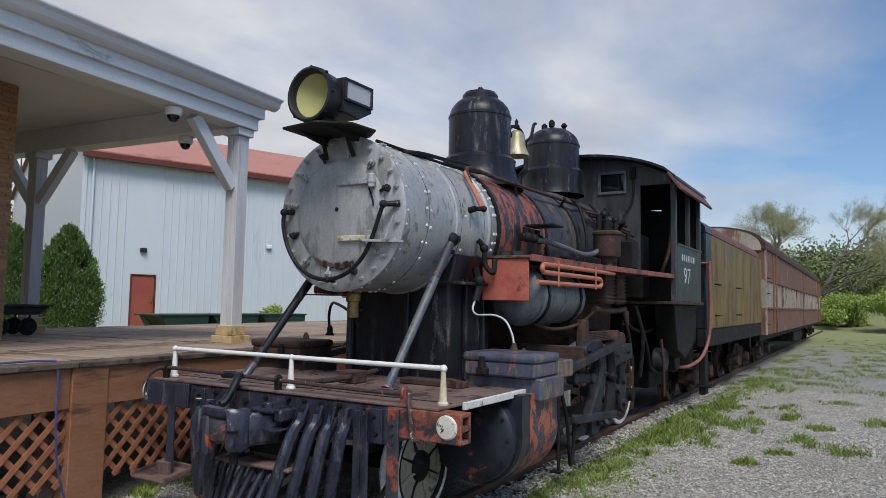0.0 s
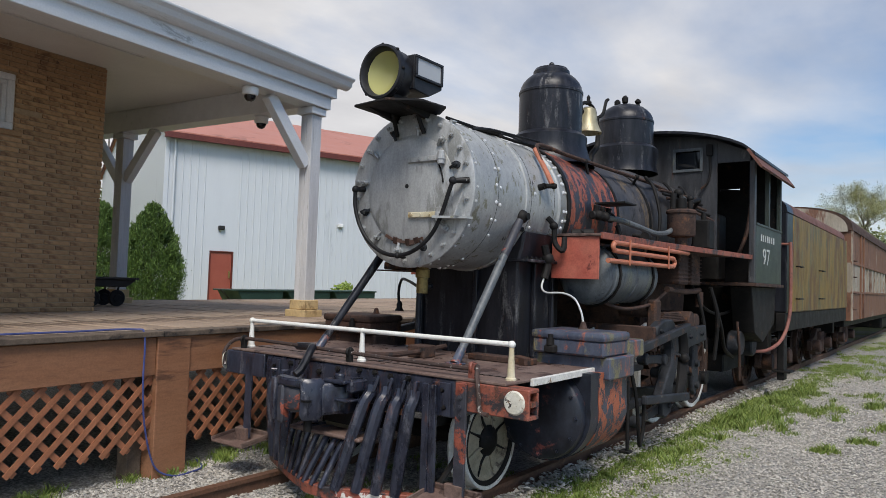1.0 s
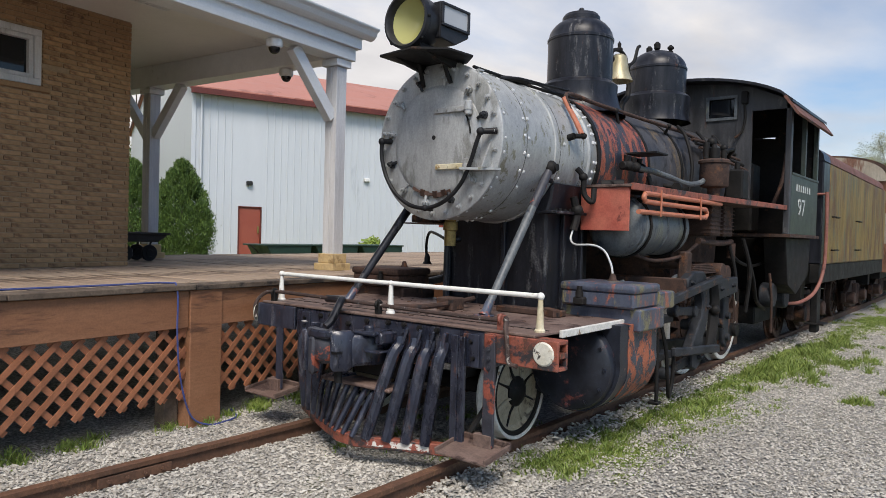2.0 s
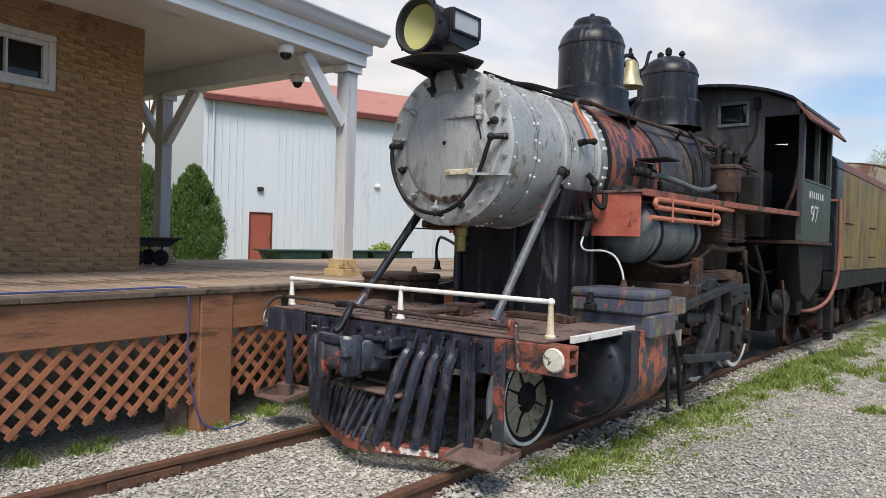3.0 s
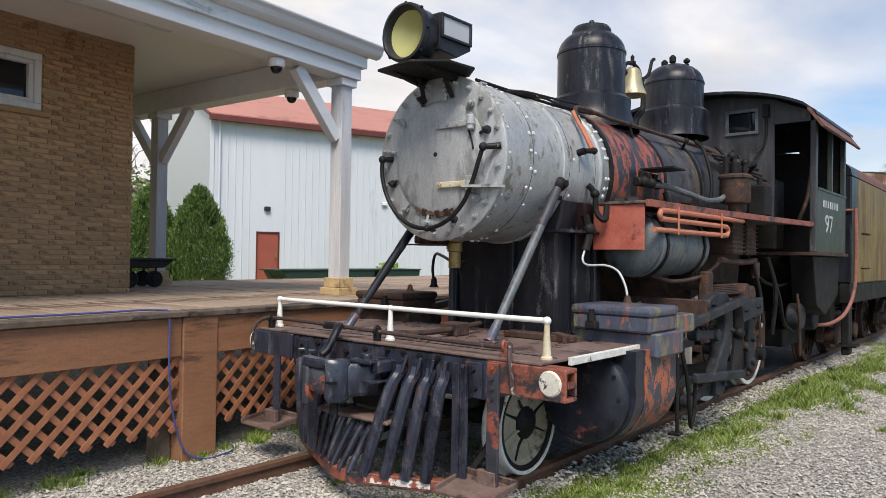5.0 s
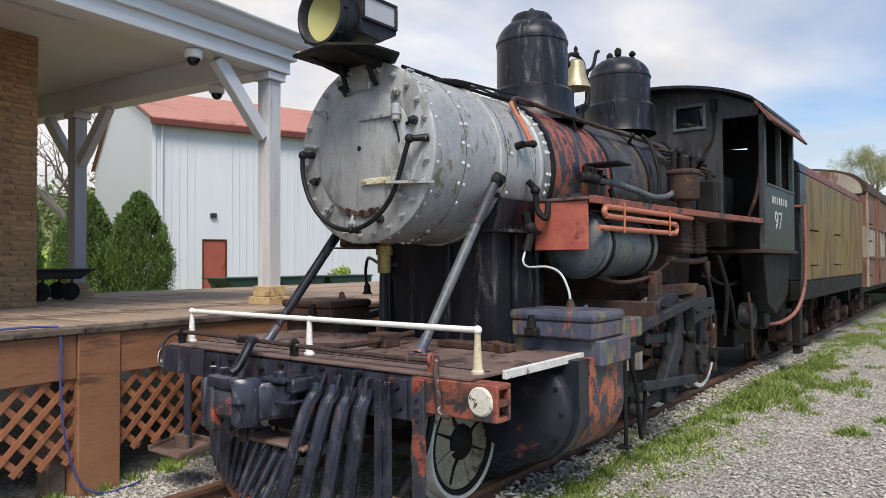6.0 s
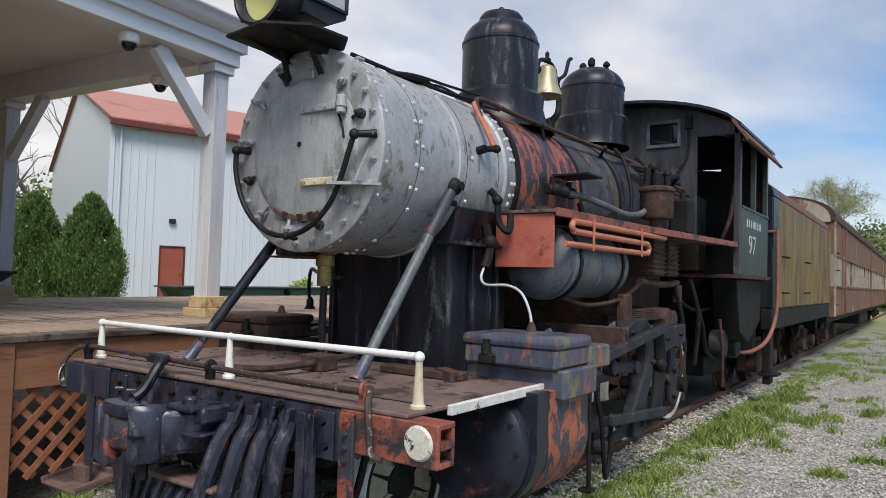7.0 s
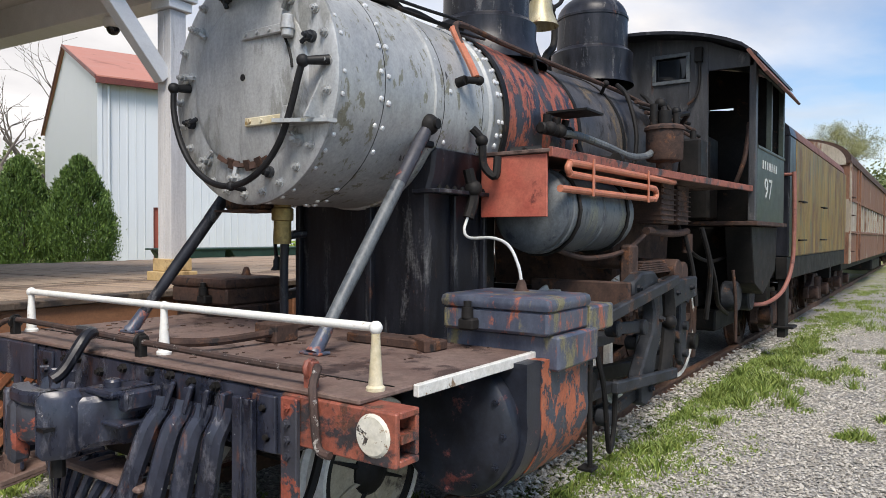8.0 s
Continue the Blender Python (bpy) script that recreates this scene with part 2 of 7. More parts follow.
M_GREENCAB = worn("dark_green_paint", (0.030, 0.045, 0.036), (0.055, 0.068, 0.058), (0.12, 0.12, 0.10), 0.15, (0.14, 0.06, 0.03), 0.06, 4, rough=0.45, relief=0.25)
M_BELL = worn("tarnished_brass", (0.38, 0.32, 0.17), (0.50, 0.46, 0.33), (0.20, 0.10, 0.035), 0.25, (0.15, 0.19, 0.13), 0.16, 6, stretch=(2, 2, 0.4), rough=0.45, metal=0.4, mottle=0.3)
M_BRASS_FIT = worn("dull_brass_fitting", (0.36, 0.26, 0.09), (0.28, 0.20, 0.08), (0.12, 0.08, 0.04), 0.2, None, 0, 10, rough=0.5, metal=0.6)
M_TENDER = worn("mustard_tender_paint", (0.29, 0.175, 0.028), (0.20, 0.135, 0.038), (0.15, 0.06, 0.024), 0.45, (0.15, 0.155, 0.09), 0.33, 1.6, stretch=(1.3, 1.3, 0.42), rough=0.55, relief=0.25, layer_scale=2.0, edge=0.06, fleck=(0.06, 0.035, 0.025), fleck_cover=0.10, mottle=0.5)
M_COACH = worn("rusted_white_coach_paint", (0.42, 0.38, 0.31), (0.31, 0.265, 0.20), (0.22, 0.10, 0.06), 0.32, (0.33, 0.21, 0.15), 0.3, 1.5, stretch=(1.5, 1.5, 0.5), rough=0.65, relief=0.2, mottle=0.4)
M_COACH_RUST = worn("rusted_red_coach_paint", (0.17, 0.07, 0.038), (0.23, 0.115, 0.065), (0.45, 0.38, 0.30), 0.22, (0.12, 0.05, 0.03), 0.3, 1.5, stretch=(1.5, 1.5, 0.5), rough=0.7, relief=0.2)
M_POSTWHITE = worn("aged_white_timber_paint", (0.52, 0.52, 0.53), (0.64, 0.64, 0.65), (0.33, 0.31, 0.29), 0.16, (0.26, 0.24, 0.22), 0.04, 2.2, stretch=(6, 6, 0.35), rough=0.6, relief=0.25, mottle=0.2)
M_FASCIA = worn("white_fascia_paint", (0.64, 0.65, 0.66), (0.72, 0.73, 0.74), (0.50, 0.50, 0.48), 0.14, None, 0, 1.5, stretch=(3, 0.6, 3), rough=0.5, relief=0.1, mottle=0.08)
M_SOFFIT = worn("off_white_soffit_panel", (0.68, 0.66, 0.63), (0.76, 0.74, 0.71), (0.55, 0.52, 0.48), 0.10, None, 0, 1.0, rough=0.55, relief=0.1, mottle=0.06)
M_STAIN = worn("orange_brown_stained_timber", (0.27, 0.115, 0.055), (0.33, 0.155, 0.08), (0.17, 0.075, 0.04), 0.25, (0.36, 0.26, 0.17), 0.06, 2.0, stretch=(3, 0.5, 3), rough=0.75, relief=0.3, random_tone=0.15, mottle=0.3)
M_LATTICE = worn("orange_stained_lattice", (0.36, 0.13, 0.06), (0.42, 0.17, 0.085), (0.24, 0.09, 0.045), 0.2, None, 0, 5, rough=0.75, relief=0.3, random_tone=0.2, mottle=0.35)
M_PLANK = worn("weathered_deck_plank", (0.36, 0.25, 0.175), (0.48, 0.37, 0.275), (0.17, 0.115, 0.08), 0.28, (0.44, 0.38, 0.31), 0.12, 2.0, stretch=(0.6, 5, 5), rough=0.8, relief=0.4, random_tone=0.3)
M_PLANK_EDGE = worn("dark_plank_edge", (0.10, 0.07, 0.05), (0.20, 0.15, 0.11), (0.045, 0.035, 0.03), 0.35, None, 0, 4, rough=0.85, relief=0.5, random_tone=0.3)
M_PINE = worn("raw_pine_trim", (0.52, 0.36, 0.17), (0.58, 0.43, 0.23), (0.40, 0.27, 0.13), 0.25, None, 0, 5, rough=0.65, mottle=0.25)
M_REDDOOR = worn("brick_red_door_paint", (0.28, 0.062, 0.038), (0.32, 0.08, 0.05), None, 0, None, 0, 2, rough=0.5, mottle=0.15)
M_REDROOF = worn("red_roof_sheet", (0.42, 0.155, 0.11), (0.48, 0.20, 0.15), (0.36, 0.12, 0.085), 0.2, None, 0, 0.6, rough=0.5, mottle=0.15)
M_REDTRIM = worn("dark_red_trim_sheet", (0.13, 0.026, 0.017), (0.16, 0.032, 0.021), None, 0, None, 0, 1, rough=0.45)
M_SHEET = worn("white_wall_sheet", (0.52, 0.55, 0.585), (0.56, 0.59, 0.625), (0.47, 0.50, 0.535), 0.12, None, 0, 0.5, stretch=(2, 2, 0.3), rough=0.45, relief=0.05, mottle=0.05)
M_DKGREEN = worn("dark_green_plastic", (0.012, 0.04, 0.028), (0.02, 0.055, 0.04), None, 0, None, 0, 3, rough=0.5)
M_DARK = worn("black_cast_iron", (0.012, 0.011, 0.011), (0.02, 0.019, 0.018), None, 0, None, 0, 5, rough=0.5)
M_RAIL = worn("rusty_rail_steel", (0.17, 0.08, 0.045), (0.12, 0.06, 0.036), (0.26, 0.13, 0.07), 0.25, None, 0, 5, rough=0.75, relief=0.4)
M_TIE = worn("rotten_tie_timber", (0.09, 0.07, 0.055), (0.13, 0.105, 0.085), (0.05, 0.04, 0.032), 0.3, None, 0, 4, rough=0.9, relief=0.5)
M_BRICK = worn("brown_brick", (0.46, 0.265, 0.13), (0.53, 0.325, 0.17), (0.34, 0.18, 0.095), 0.25, (0.11, 0.06, 0.045), 0.08, 5, rough=0.85, relief=0.4, random_tone=0.35, mottle=0.3)
M_MORTAR = worn("tan_mortar", (0.40, 0.285, 0.18), (0.34, 0.235, 0.145), None, 0, None, 0, 9, rough=0.95, relief=0.4, mottle=0.3)
M_CABLE = worn("blue_cable_sheath", (0.05, 0.07, 0.22), (0.07, 0.09, 0.26), None, 0, None, 0, 5, rough=0.5)
M_RUBBER = worn("black_hose_rubber", (0.010, 0.010, 0.011), (0.02, 0.02, 0.022), None, 0, None, 0, 9, rough=0.55, spec=0.25)
M_WHITEHOSE = worn("grey_white_hose", (0.50, 0.52, 0.52), (0.60, 0.62, 0.60), None, 0, None, 0, 9, rough=0.5, mottle=0.2)
M_TRUNK = worn("grey_bark", (0.10, 0.085, 0.07), (0.15, 0.13, 0.11), None, 0, None, 0, 3, rough=0.9)
M_CAMWHITE = worn("white_camera_housing", (0.70, 0.70, 0.69), (0.74, 0.74, 0.73), None, 0, None, 0, 5, rough=0.4, mottle=0.05)
M_LETTER = worn("faded_white_lettering", (0.62, 0.64, 0.62), (0.5, 0.52, 0.50), None, 0, None, 0, 8, rough=0.6)


def glass(name, tint, rough=0.05, through_amount=0.0):
    m, n, l, b = nodes_of(name, rough)
    v = coords(n, l)
    l.new(mix(n, l, noise_of(n, l, v, 5), tuple(c * 0.8 for c in tint), tint), b.inputs["Base Color"])
    b.inputs["Transmission Weight"].default_value = through_amount
    return m


M_LENS = glass("yellowed_lens_glass", (0.42, 0.40, 0.15), 0.08, 0.0)
M_PANE = glass("dark_window_glass", (0.012, 0.014, 0.017), 0.04)
M_FROST = glass("dusty_pane_glass", (0.42, 0.44, 0.46), 0.25)
M_DOMEGLASS = glass("smoked_dome_glass", (0.01, 0.01, 0.012), 0.03)


def leafy(name, a, b2, rough=0.6):
    m, n, l, b = nodes_of(name, rough)
    g = n.new("ShaderNodeNewGeometry")
    v = coords(n, l)
    c = mix(n, l, g.outputs["Random Per Island"], a, b2)
    c = mix(n, l, 0.5, c, ramp(n, l, noise_of(n, l, v, 0.7), [(0.3, 0.55), (0.7, 1.0)]), "MULTIPLY")
    l.new(c, b.inputs["Base Color"])
    return m


M_CEDAR = leafy("dark_cedar_foliage", (0.03, 0.07, 0.014), (0.135, 0.22, 0.042))
M_SPRING = leafy("spring_green_foliage", (0.20, 0.31, 0.05), (0.36, 0.45, 0.10))
M_WOODS = leafy("far_wood_foliage", (0.09, 0.13, 0.04), (0.20, 0.235, 0.085))
M_BUDS = leafy("budding_foliage", (0.24, 0.27, 0.10), (0.34, 0.32, 0.17))
M_GRASS = leafy("fresh_grass", (0.11, 0.185, 0.026), (0.255, 0.31, 0.072))
M_GRAVEL = leafy("pale_gravel_stone", (0.265, 0.245, 0.21), (0.60, 0.565, 0.50), 0.85)


def ground_material():
    m, n, l, b = nodes_of("gravel_and_meadow", 0.92)
    v = coords(n, l)
    vor = n.new("ShaderNodeTexVoronoi"); vor.inputs["Scale"].default_value = 46
    l.new(v, vor.inputs["Vector"])
    hsv = n.new("ShaderNodeSeparateColor"); l.new(vor.outputs["Color"], hsv.inputs[0])
    stone = ramp(n, l, hsv.outputs[0], [(0.0, (0.22, 0.21, 0.19)), (0.5, (0.36, 0.345, 0.315)), (1.0, (0.52, 0.50, 0.465))])
    # shade between the stones is put into their colour
    gap_shade = ramp(n, l, vor.outputs["Distance"], [(0.3, 1.0), (0.8, 0.6)])
    stone = mix(n, l, 1.0, stone, gap_shade, "MULTIPLY")
    stone = mix(n, l, 0.6, stone, ramp(n, l, noise_of(n, l, v, 0.8), [(0.35, 0.6), (0.65, 1.0)]), "MULTIPLY")
    g1 = noise_of(n, l, v, 0.35, 8, 0.65)
    grass = mix(n, l, noise_of(n, l, v, 2.5, 8), (0.15, 0.185, 0.05), (0.30, 0.29, 0.14))
    sep = n.new("ShaderNodeSeparateXYZ"); l.new(v, sep.inputs[0])
    # the meadow takes over from the gravel far along the track and far to the sides
    def mapped(out, a, c):
        r = n.new("ShaderNodeMapRange")
        r.inputs["From Min"].default_value, r.inputs["From Max"].default_value = a, c
        l.new(out, r.inputs["Value"])
        return r.outputs[0]
    far = mapped(sep.outputs[1], 16.0, 62.0)
    west = mapped(sep.outputs[0], -7.5, -10.5)
    mx = n.new("ShaderNodeMath"); mx.operation = "MAXIMUM"; l.new(far, mx.inputs[0]); l.new(west, mx.inputs[1])
    ad = n.new("ShaderNodeMath"); ad.operation = "MULTIPLY_ADD"; ad.inputs[1].default_value = 0.55
    l.new(mx.outputs[0], ad.inputs[0]); l.new(g1, ad.inputs[2])
    mask = ramp(n, l, ad.outputs[0], [(0.60, 0.0), (0.74, 1.0)])
    l.new(mix(n, l, mask, stone, grass), b.inputs["Base Color"])
    bump(n, l, b, vor.outputs["Distance"], 0.8, -0.02)
    return m


M_GROUND = ground_material()


# ---- building helpers ----
def thing(name, at, label, category, group="", kind=""):
    ob = new(name)
    ob.empty_display_size = 0.2
    ob.location = at
    return tagged(ob, label, category, group, kind)


def world_of(ob):
    return Matrix.Translation(ob.location) if ob.parent is None and ob.data is None else Matrix()


def part(name, bm, material, parent=None, label="", kind="", flat=False):
    me = bpy.data.meshes.new(name)
    bm.to_mesh(me)
    bm.free()
    me.materials.append(material)
    if not flat:
        me.polygons.foreach_set("use_smooth", [True] * len(me.polygons))
        me.set_sharp_from_angle(angle=radians(34))
    ob = new(name, me)
    if parent is not None:
        ob.parent = parent
        ob.matrix_parent_inverse = world_of(parent).inverted()
    return tagged(ob, label, "", "", kind)


def setting(name, bm, material, label, category, flat=False):
    ob = part(name, bm, material, flat=flat)
    return tagged(ob, label, category, "", "structure")


def B():
    return bmesh.new()


def merge(bm, tmp):
    me = bpy.data.meshes.new("scratch")
    tmp.to_mesh(me)
    tmp.free()
    bm.from_mesh(me)
    bpy.data.meshes.remove(me)
    return bm


def box(bm, x0, x1, y0, y1, z0, z1, bev=0.0, m=None, seg=1):
    t = bmesh.new()
    bmesh.ops.create_cube(t, size=1.0, matrix=Matrix.LocRotScale(((x0 + x1) / 2, (y0 + y1) / 2, (z0 + z1) / 2), None, (abs(x1 - x0), abs(y1 - y0), abs(z1 - z0))))
    if bev > 0:
        bmesh.ops.bevel(t, geom=t.edges[:], offset=bev, segments=seg, affect="EDGES", profile=0.5)
    if m is not None:
        bmesh.ops.transform(t, matrix=m, verts=t.verts[:])
    return merge(bm, t)


def frame_at(p, d):
    """A matrix at p whose z axis runs along d."""
    return Matrix.Translation(p) @ Vector(d).to_track_quat("Z", "Y").to_matrix().to_4x4()


def lathe(bm, prof, m=None, seg=32):
    """Turns a profile of (radius, height) about z, then places it by m."""
    m = m or Matrix()
    rings = []
    for r, z in prof:
        if r < 1e-5:
            rings.append([bm.verts.new(m @ Vector((0, 0, z)))])
        else:
            rings.append([bm.verts.new(m @ Vector((r * math.cos(a), r * math.sin(a), z))) for a in [2 * math.pi * k / seg for k in range(seg)]])
    for a, b in zip(rings, rings[1:]):
        for k in range(seg):
            q = (k + 1) % seg
            if len(a) == 1 and len(b) > 1:
                bm.faces.new((a[0], b[q], b[k]))
            elif len(b) == 1 and len(a) > 1:
                bm.faces.new((a[k], a[q], b[0]))
            elif len(a) > 1:
                bm.faces.new((a[k], a[q], b[q], b[k]))
    return bm


def rod(bm, p, q, r, r2=None, seg=12, bev=0.0):
    p, q = Vector(p), Vector(q)
    h = (q - p).length
    r2 = r if r2 is None else r2
    if bev:
        prof = [(0, 0), (r - bev, 0), (r, bev), (r2, h - bev), (r2 - bev, h), (0, h)]
    else:
        prof = [(0, 0), (r, 0), (r2, h), (0, h)]
    return lathe(bm, prof, frame_at(p, q - p), seg)


def glide(pts, n=6):
    """A smooth line through the points."""
    pts = [Vector(p) for p in pts]
    out = []
    for i in range(len(pts) - 1):
        p0, p1, p2, p3 = pts[max(i - 1, 0)], pts[i], pts[i + 1], pts[min(i + 2, len(pts) - 1)]
        for k in range(n):
            t = k / n
            out.append(0.5 * ((2 * p1) + (p2 - p0) * t + (2 * p0 - 5 * p1 + 4 * p2 - p3) * t * t + (3 * p1 - p0 - 3 * p2 + p3) * t ** 3))
    return out + [pts[-1]]


def tube(bm, pts, r, seg=10, smooth=6, squash=1.0):
    """A pipe along the points; r is one radius or one per point."""
    line = glide(pts, smooth) if smooth else [Vector(p) for p in pts]
    k = len(line) - 1
    rs = [r] * (k + 1) if not isinstance(r, (list, tuple)) else [float(np.interp(i / k * (len(r) - 1), range(len(r)), r)) for i in range(k + 1)]
    up, rings = None, []
    for i, p in enumerate(line):
        d = (line[min(i + 1, k)] - line[max(i - 1, 0)]).normalized()
        if up is None:
            up = d.orthogonal().normalized()
        up = (up - d * up.dot(d)).normalized()
        side = d.cross(up)
        rings.append([bm.verts.new(p + rs[i] * (math.cos(a) * up + squash * math.sin(a) * side)) for a in [2 * math.pi * j / seg for j in range(seg)]])
    for a, b in zip(rings, rings[1:]):
        for j in range(seg):
            bm.faces.new((a[j], a[(j + 1) % seg], b[(j + 1) % seg], b[j]))
    bm.faces.new(rings[0][::-1])
    bm.faces.new(rings[-1])
    return bm


def prism(bm, poly, axis, a0, a1, bev=0.0):
    """A flat outline given on the two other axes, drawn out along the axis from a0 to a1."""
    t = bmesh.new()
    def place(u, v, w):
        return {"x": (w, u, v), "y": (u, w, v), "z": (u, v, w)}[axis]
    lo = [t.verts.new(place(u, v, a0)) for u, v in poly]
    hi = [t.verts.new(place(u, v, a1)) for u, v in poly]
    n = len(poly)
    t.faces.new(lo)
    t.faces.new(hi[::-1])
    for k in range(n):
        t.faces.new((lo[k], hi[k], hi[(k + 1) % n], lo[(k + 1) % n]))
    bmesh.ops.recalc_face_normals(t, faces=t.faces[:])
    if bev:
        bmesh.ops.bevel(t, geom=[e for e in t.edges if e.calc_face_angle(0) > 0.6], offset=bev, segments=1, affect="EDGES")
    return merge(bm, t)


def ball(bm, p, r, u=12, v=8, sz=1.0):
    bmesh.ops.create_uvsphere(bm, u_segments=u, v_segments=v, radius=r, matrix=Matrix.LocRotScale(p, None, (1, 1, sz)))
    return bm


def hexbolt(bm, p, d, r=0.018, h=0.02):
    rod(bm, p, Vector(p) + Vector(d) * h, r, seg=6)
    rod(bm, Vector(p) + Vector(d) * h, Vector(p) + Vector(d) * (h * 1.7), r * 0.55, seg=8)
    return bm


def rivet_mesh(r):
    t = bmesh.new()
    lathe(t, [(r, 0), (r * 0.8, r * 0.5), (0, r * 0.75)], seg=7)
    return t


def scatter(name, verts, faces, material, parent=None, label="", category="", structure=False):
    me = bpy.data.meshes.new(name)
    me.from_pydata(verts, [], faces)
    me.materials.append(material)
    ob = new(name, me)
    if parent is not None:
        ob.parent = parent
        ob.matrix_parent_inverse = world_of(parent).inverted()
    return tagged(ob, label, category, "", "stuff")


# ---- ground and track ----
def hill(x, y):
    """Height of the land: flat round the station, rising to wooded hills far off."""
    h = 0.48 * min(max((-9.0 - x) / 3.0, 0.0), 1.0)
    if x < -45:
        h += min((-45 - x) * 0.085, 14)
    if y > 70:
        h += min((y - 70) * 0.07, 12)
    return h + (0.5 * noise.noise(Vector((x * 0.05, y * 0.05, 3))) if abs(x) + abs(y) > 50 else 0.0)


RAIL_TOP = 0.12
bm = B()
xs = sorted(set([-900, -500, -300] + list(range(-200, 201, 10)) + list(range(-14, 11, 2)) + [300, 500, 900]))
ys = sorted(set([-900, -400, -200, -100, -50] + list(range(-20, 40, 2)) + list(range(40, 221, 10)) + [300, 500, 900]))
grid = [[bm.verts.new((x, y, hill(x, y) + 0.02 * noise.noise(Vector((x * 0.7, y * 0.7, 0))))) for x in xs] for y in ys]
for j in range(len(ys) - 1):
    for i in range(len(xs) - 1):
        bm.faces.new((grid[j][i], grid[j][i + 1], grid[j + 1][i + 1], grid[j + 1][i]))
ground = setting("ground", bm, M_GROUND, "pale gravel yard turning to rough grass far off", "ground")

RAIL_PROFILE = [(-0.036, 0.0), (-0.034, -0.03), (-0.009, -0.04), (-0.009, -0.12), (-0.06, -0.14), (0.06, -0.14), (0.009, -0.12), (0.009, -0.04), (0.034, -0.03), (0.036, 0.0)]
for side in (-1, 1):
    bm = B()
    prism(bm, [(side * 0.753 + u, RAIL_TOP + w) for u, w in RAIL_PROFILE], "y", -7.0, 60.0)
    r = setting("track_rail", bm, M_RAIL, "rusty steel rail half sunk in the gravel", "rail")
    bm = B()
    box(bm, side * 0.753 + 0.012, side * 0.753 + 0.03, -1.75, -1.25, RAIL_TOP - 0.11, RAIL_TOP - 0.045, 0.004)
    for k in range(4):
        hexbolt(bm, (side * 0.753 + 0.03, -1.68 + 0.12 * k, RAIL_TOP - 0.078), (1, 0, 0), 0.014, 0.014)
    part("joint_bar", bm, M_RAIL, r)

# ---- platform ----
PX, PZ = -1.68, 1.19
Y0, Y1, PW = -7.5, 13.0, -7.1


def slat_mesh(name, dx, dy, dz, bev, material):
    t = B()
    box(t, -dx / 2, dx / 2, -dy / 2, dy / 2, -dz / 2, dz / 2, bev)
    me = bpy.data.meshes.new(name)
    t.to_mesh(me)
    t.free()
    me.materials.append(material)
    return me


def place(name, me, parent, m):
    ob = new(name, me)
    ob.parent = parent
    ob.matrix_parent_inverse = world_of(parent).inverted()
    ob.matrix_basis = m
    return ob


platform = thing("platform", (-4, 2, 0), "raised timber station platform with weathered boards and brown stained skirting", "platform", kind="structure")
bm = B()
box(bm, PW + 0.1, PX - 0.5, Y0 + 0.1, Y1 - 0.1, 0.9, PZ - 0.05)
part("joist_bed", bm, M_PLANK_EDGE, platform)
posts_y = [-6.9, -3.63, -0.36, 2.91, 6.18, 9.45]
for k, y in enumerate(posts_y):
    bm = B()
    box(bm, PX - 0.14, PX + 0.012, y - 0.16, y + 0.16, -0.02, PZ - 0.045, 0.006)
    part("skirt_post", bm, M_STAIN, platform, "wide brown stained skirting post")
for a, c in zip(posts_y, posts_y[1:]):
    bm = B()
    box(bm, PX - 0.05, PX - 0.005, a + 0.164, c - 0.164, PZ - 0.355, PZ - 0.05, 0.005)
    part("fascia_board", bm, M_STAIN, platform, "brown stained edge board")
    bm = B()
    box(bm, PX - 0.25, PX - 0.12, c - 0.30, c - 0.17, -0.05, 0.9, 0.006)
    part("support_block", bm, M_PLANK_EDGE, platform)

# ---- station building ----
BX, BY = -4.40, 0.64
CEIL = 4.02
building = thing("station_building", (BX - 2, -4, PZ), "brown brick station building with a small white framed window", "building", kind="structure")
WIN = (-1.32, -0.38, 3.09, 3.67)
bm = B()
# mortar core with the window opening
for y0, y1, z0, z1 in ((Y0, WIN[0], PZ, CEIL), (WIN[1], BY - 0.012, PZ, CEIL), (WIN[0], WIN[1], PZ, WIN[2]), (WIN[0], WIN[1], WIN[3], CEIL)):
    box(bm, BX - 0.3, BX - 0.010, y0, y1, z0, z1)
box(bm, BX - 5, BX - 0.3, BY - 0.31, BY - 0.012, PZ, CEIL)
box(bm, BX - 5, BX - 4.7, Y0, BY - 0.31, PZ, CEIL)
box(bm, BX - 4.7, BX - 0.3, Y0, Y0 + 0.3, PZ, CEIL)
part("wall", bm, M_MORTAR, building)
bm = B()
y0, y1, z0, z1 = WIN
for a in ((y0, y1, z1 - 0.07, z1), (y0, y1, z0, z0 + 0.07), (y0, y0 + 0.07, z0 + 0.07, z1 - 0.07), (y1 - 0.07, y1, z0 + 0.07, z1 - 0.07)):
    box(bm, BX - 0.1, BX + 0.015, *a, 0.006)
for a in ((y0 + 0.07, y1 - 0.07, z1 - 0.115, z1 - 0.07), (y0 + 0.07, y1 - 0.07, z0 + 0.07, z0 + 0.115), (y0 + 0.07, y0 + 0.115, z0 + 0.115, z1 - 0.115), (y1 - 0.115, y1 - 0.07, z0 + 0.115, z1 - 0.115), ((y0 + y1) / 2 - 0.012, (y0 + y1) / 2 + 0.012, z0 + 0.115, z1 - 0.115)):
    box(bm, BX - 0.1, BX - 0.012, *a, 0.005)
window = part("window", bm, M_POSTWHITE, building, "white painted window frame")
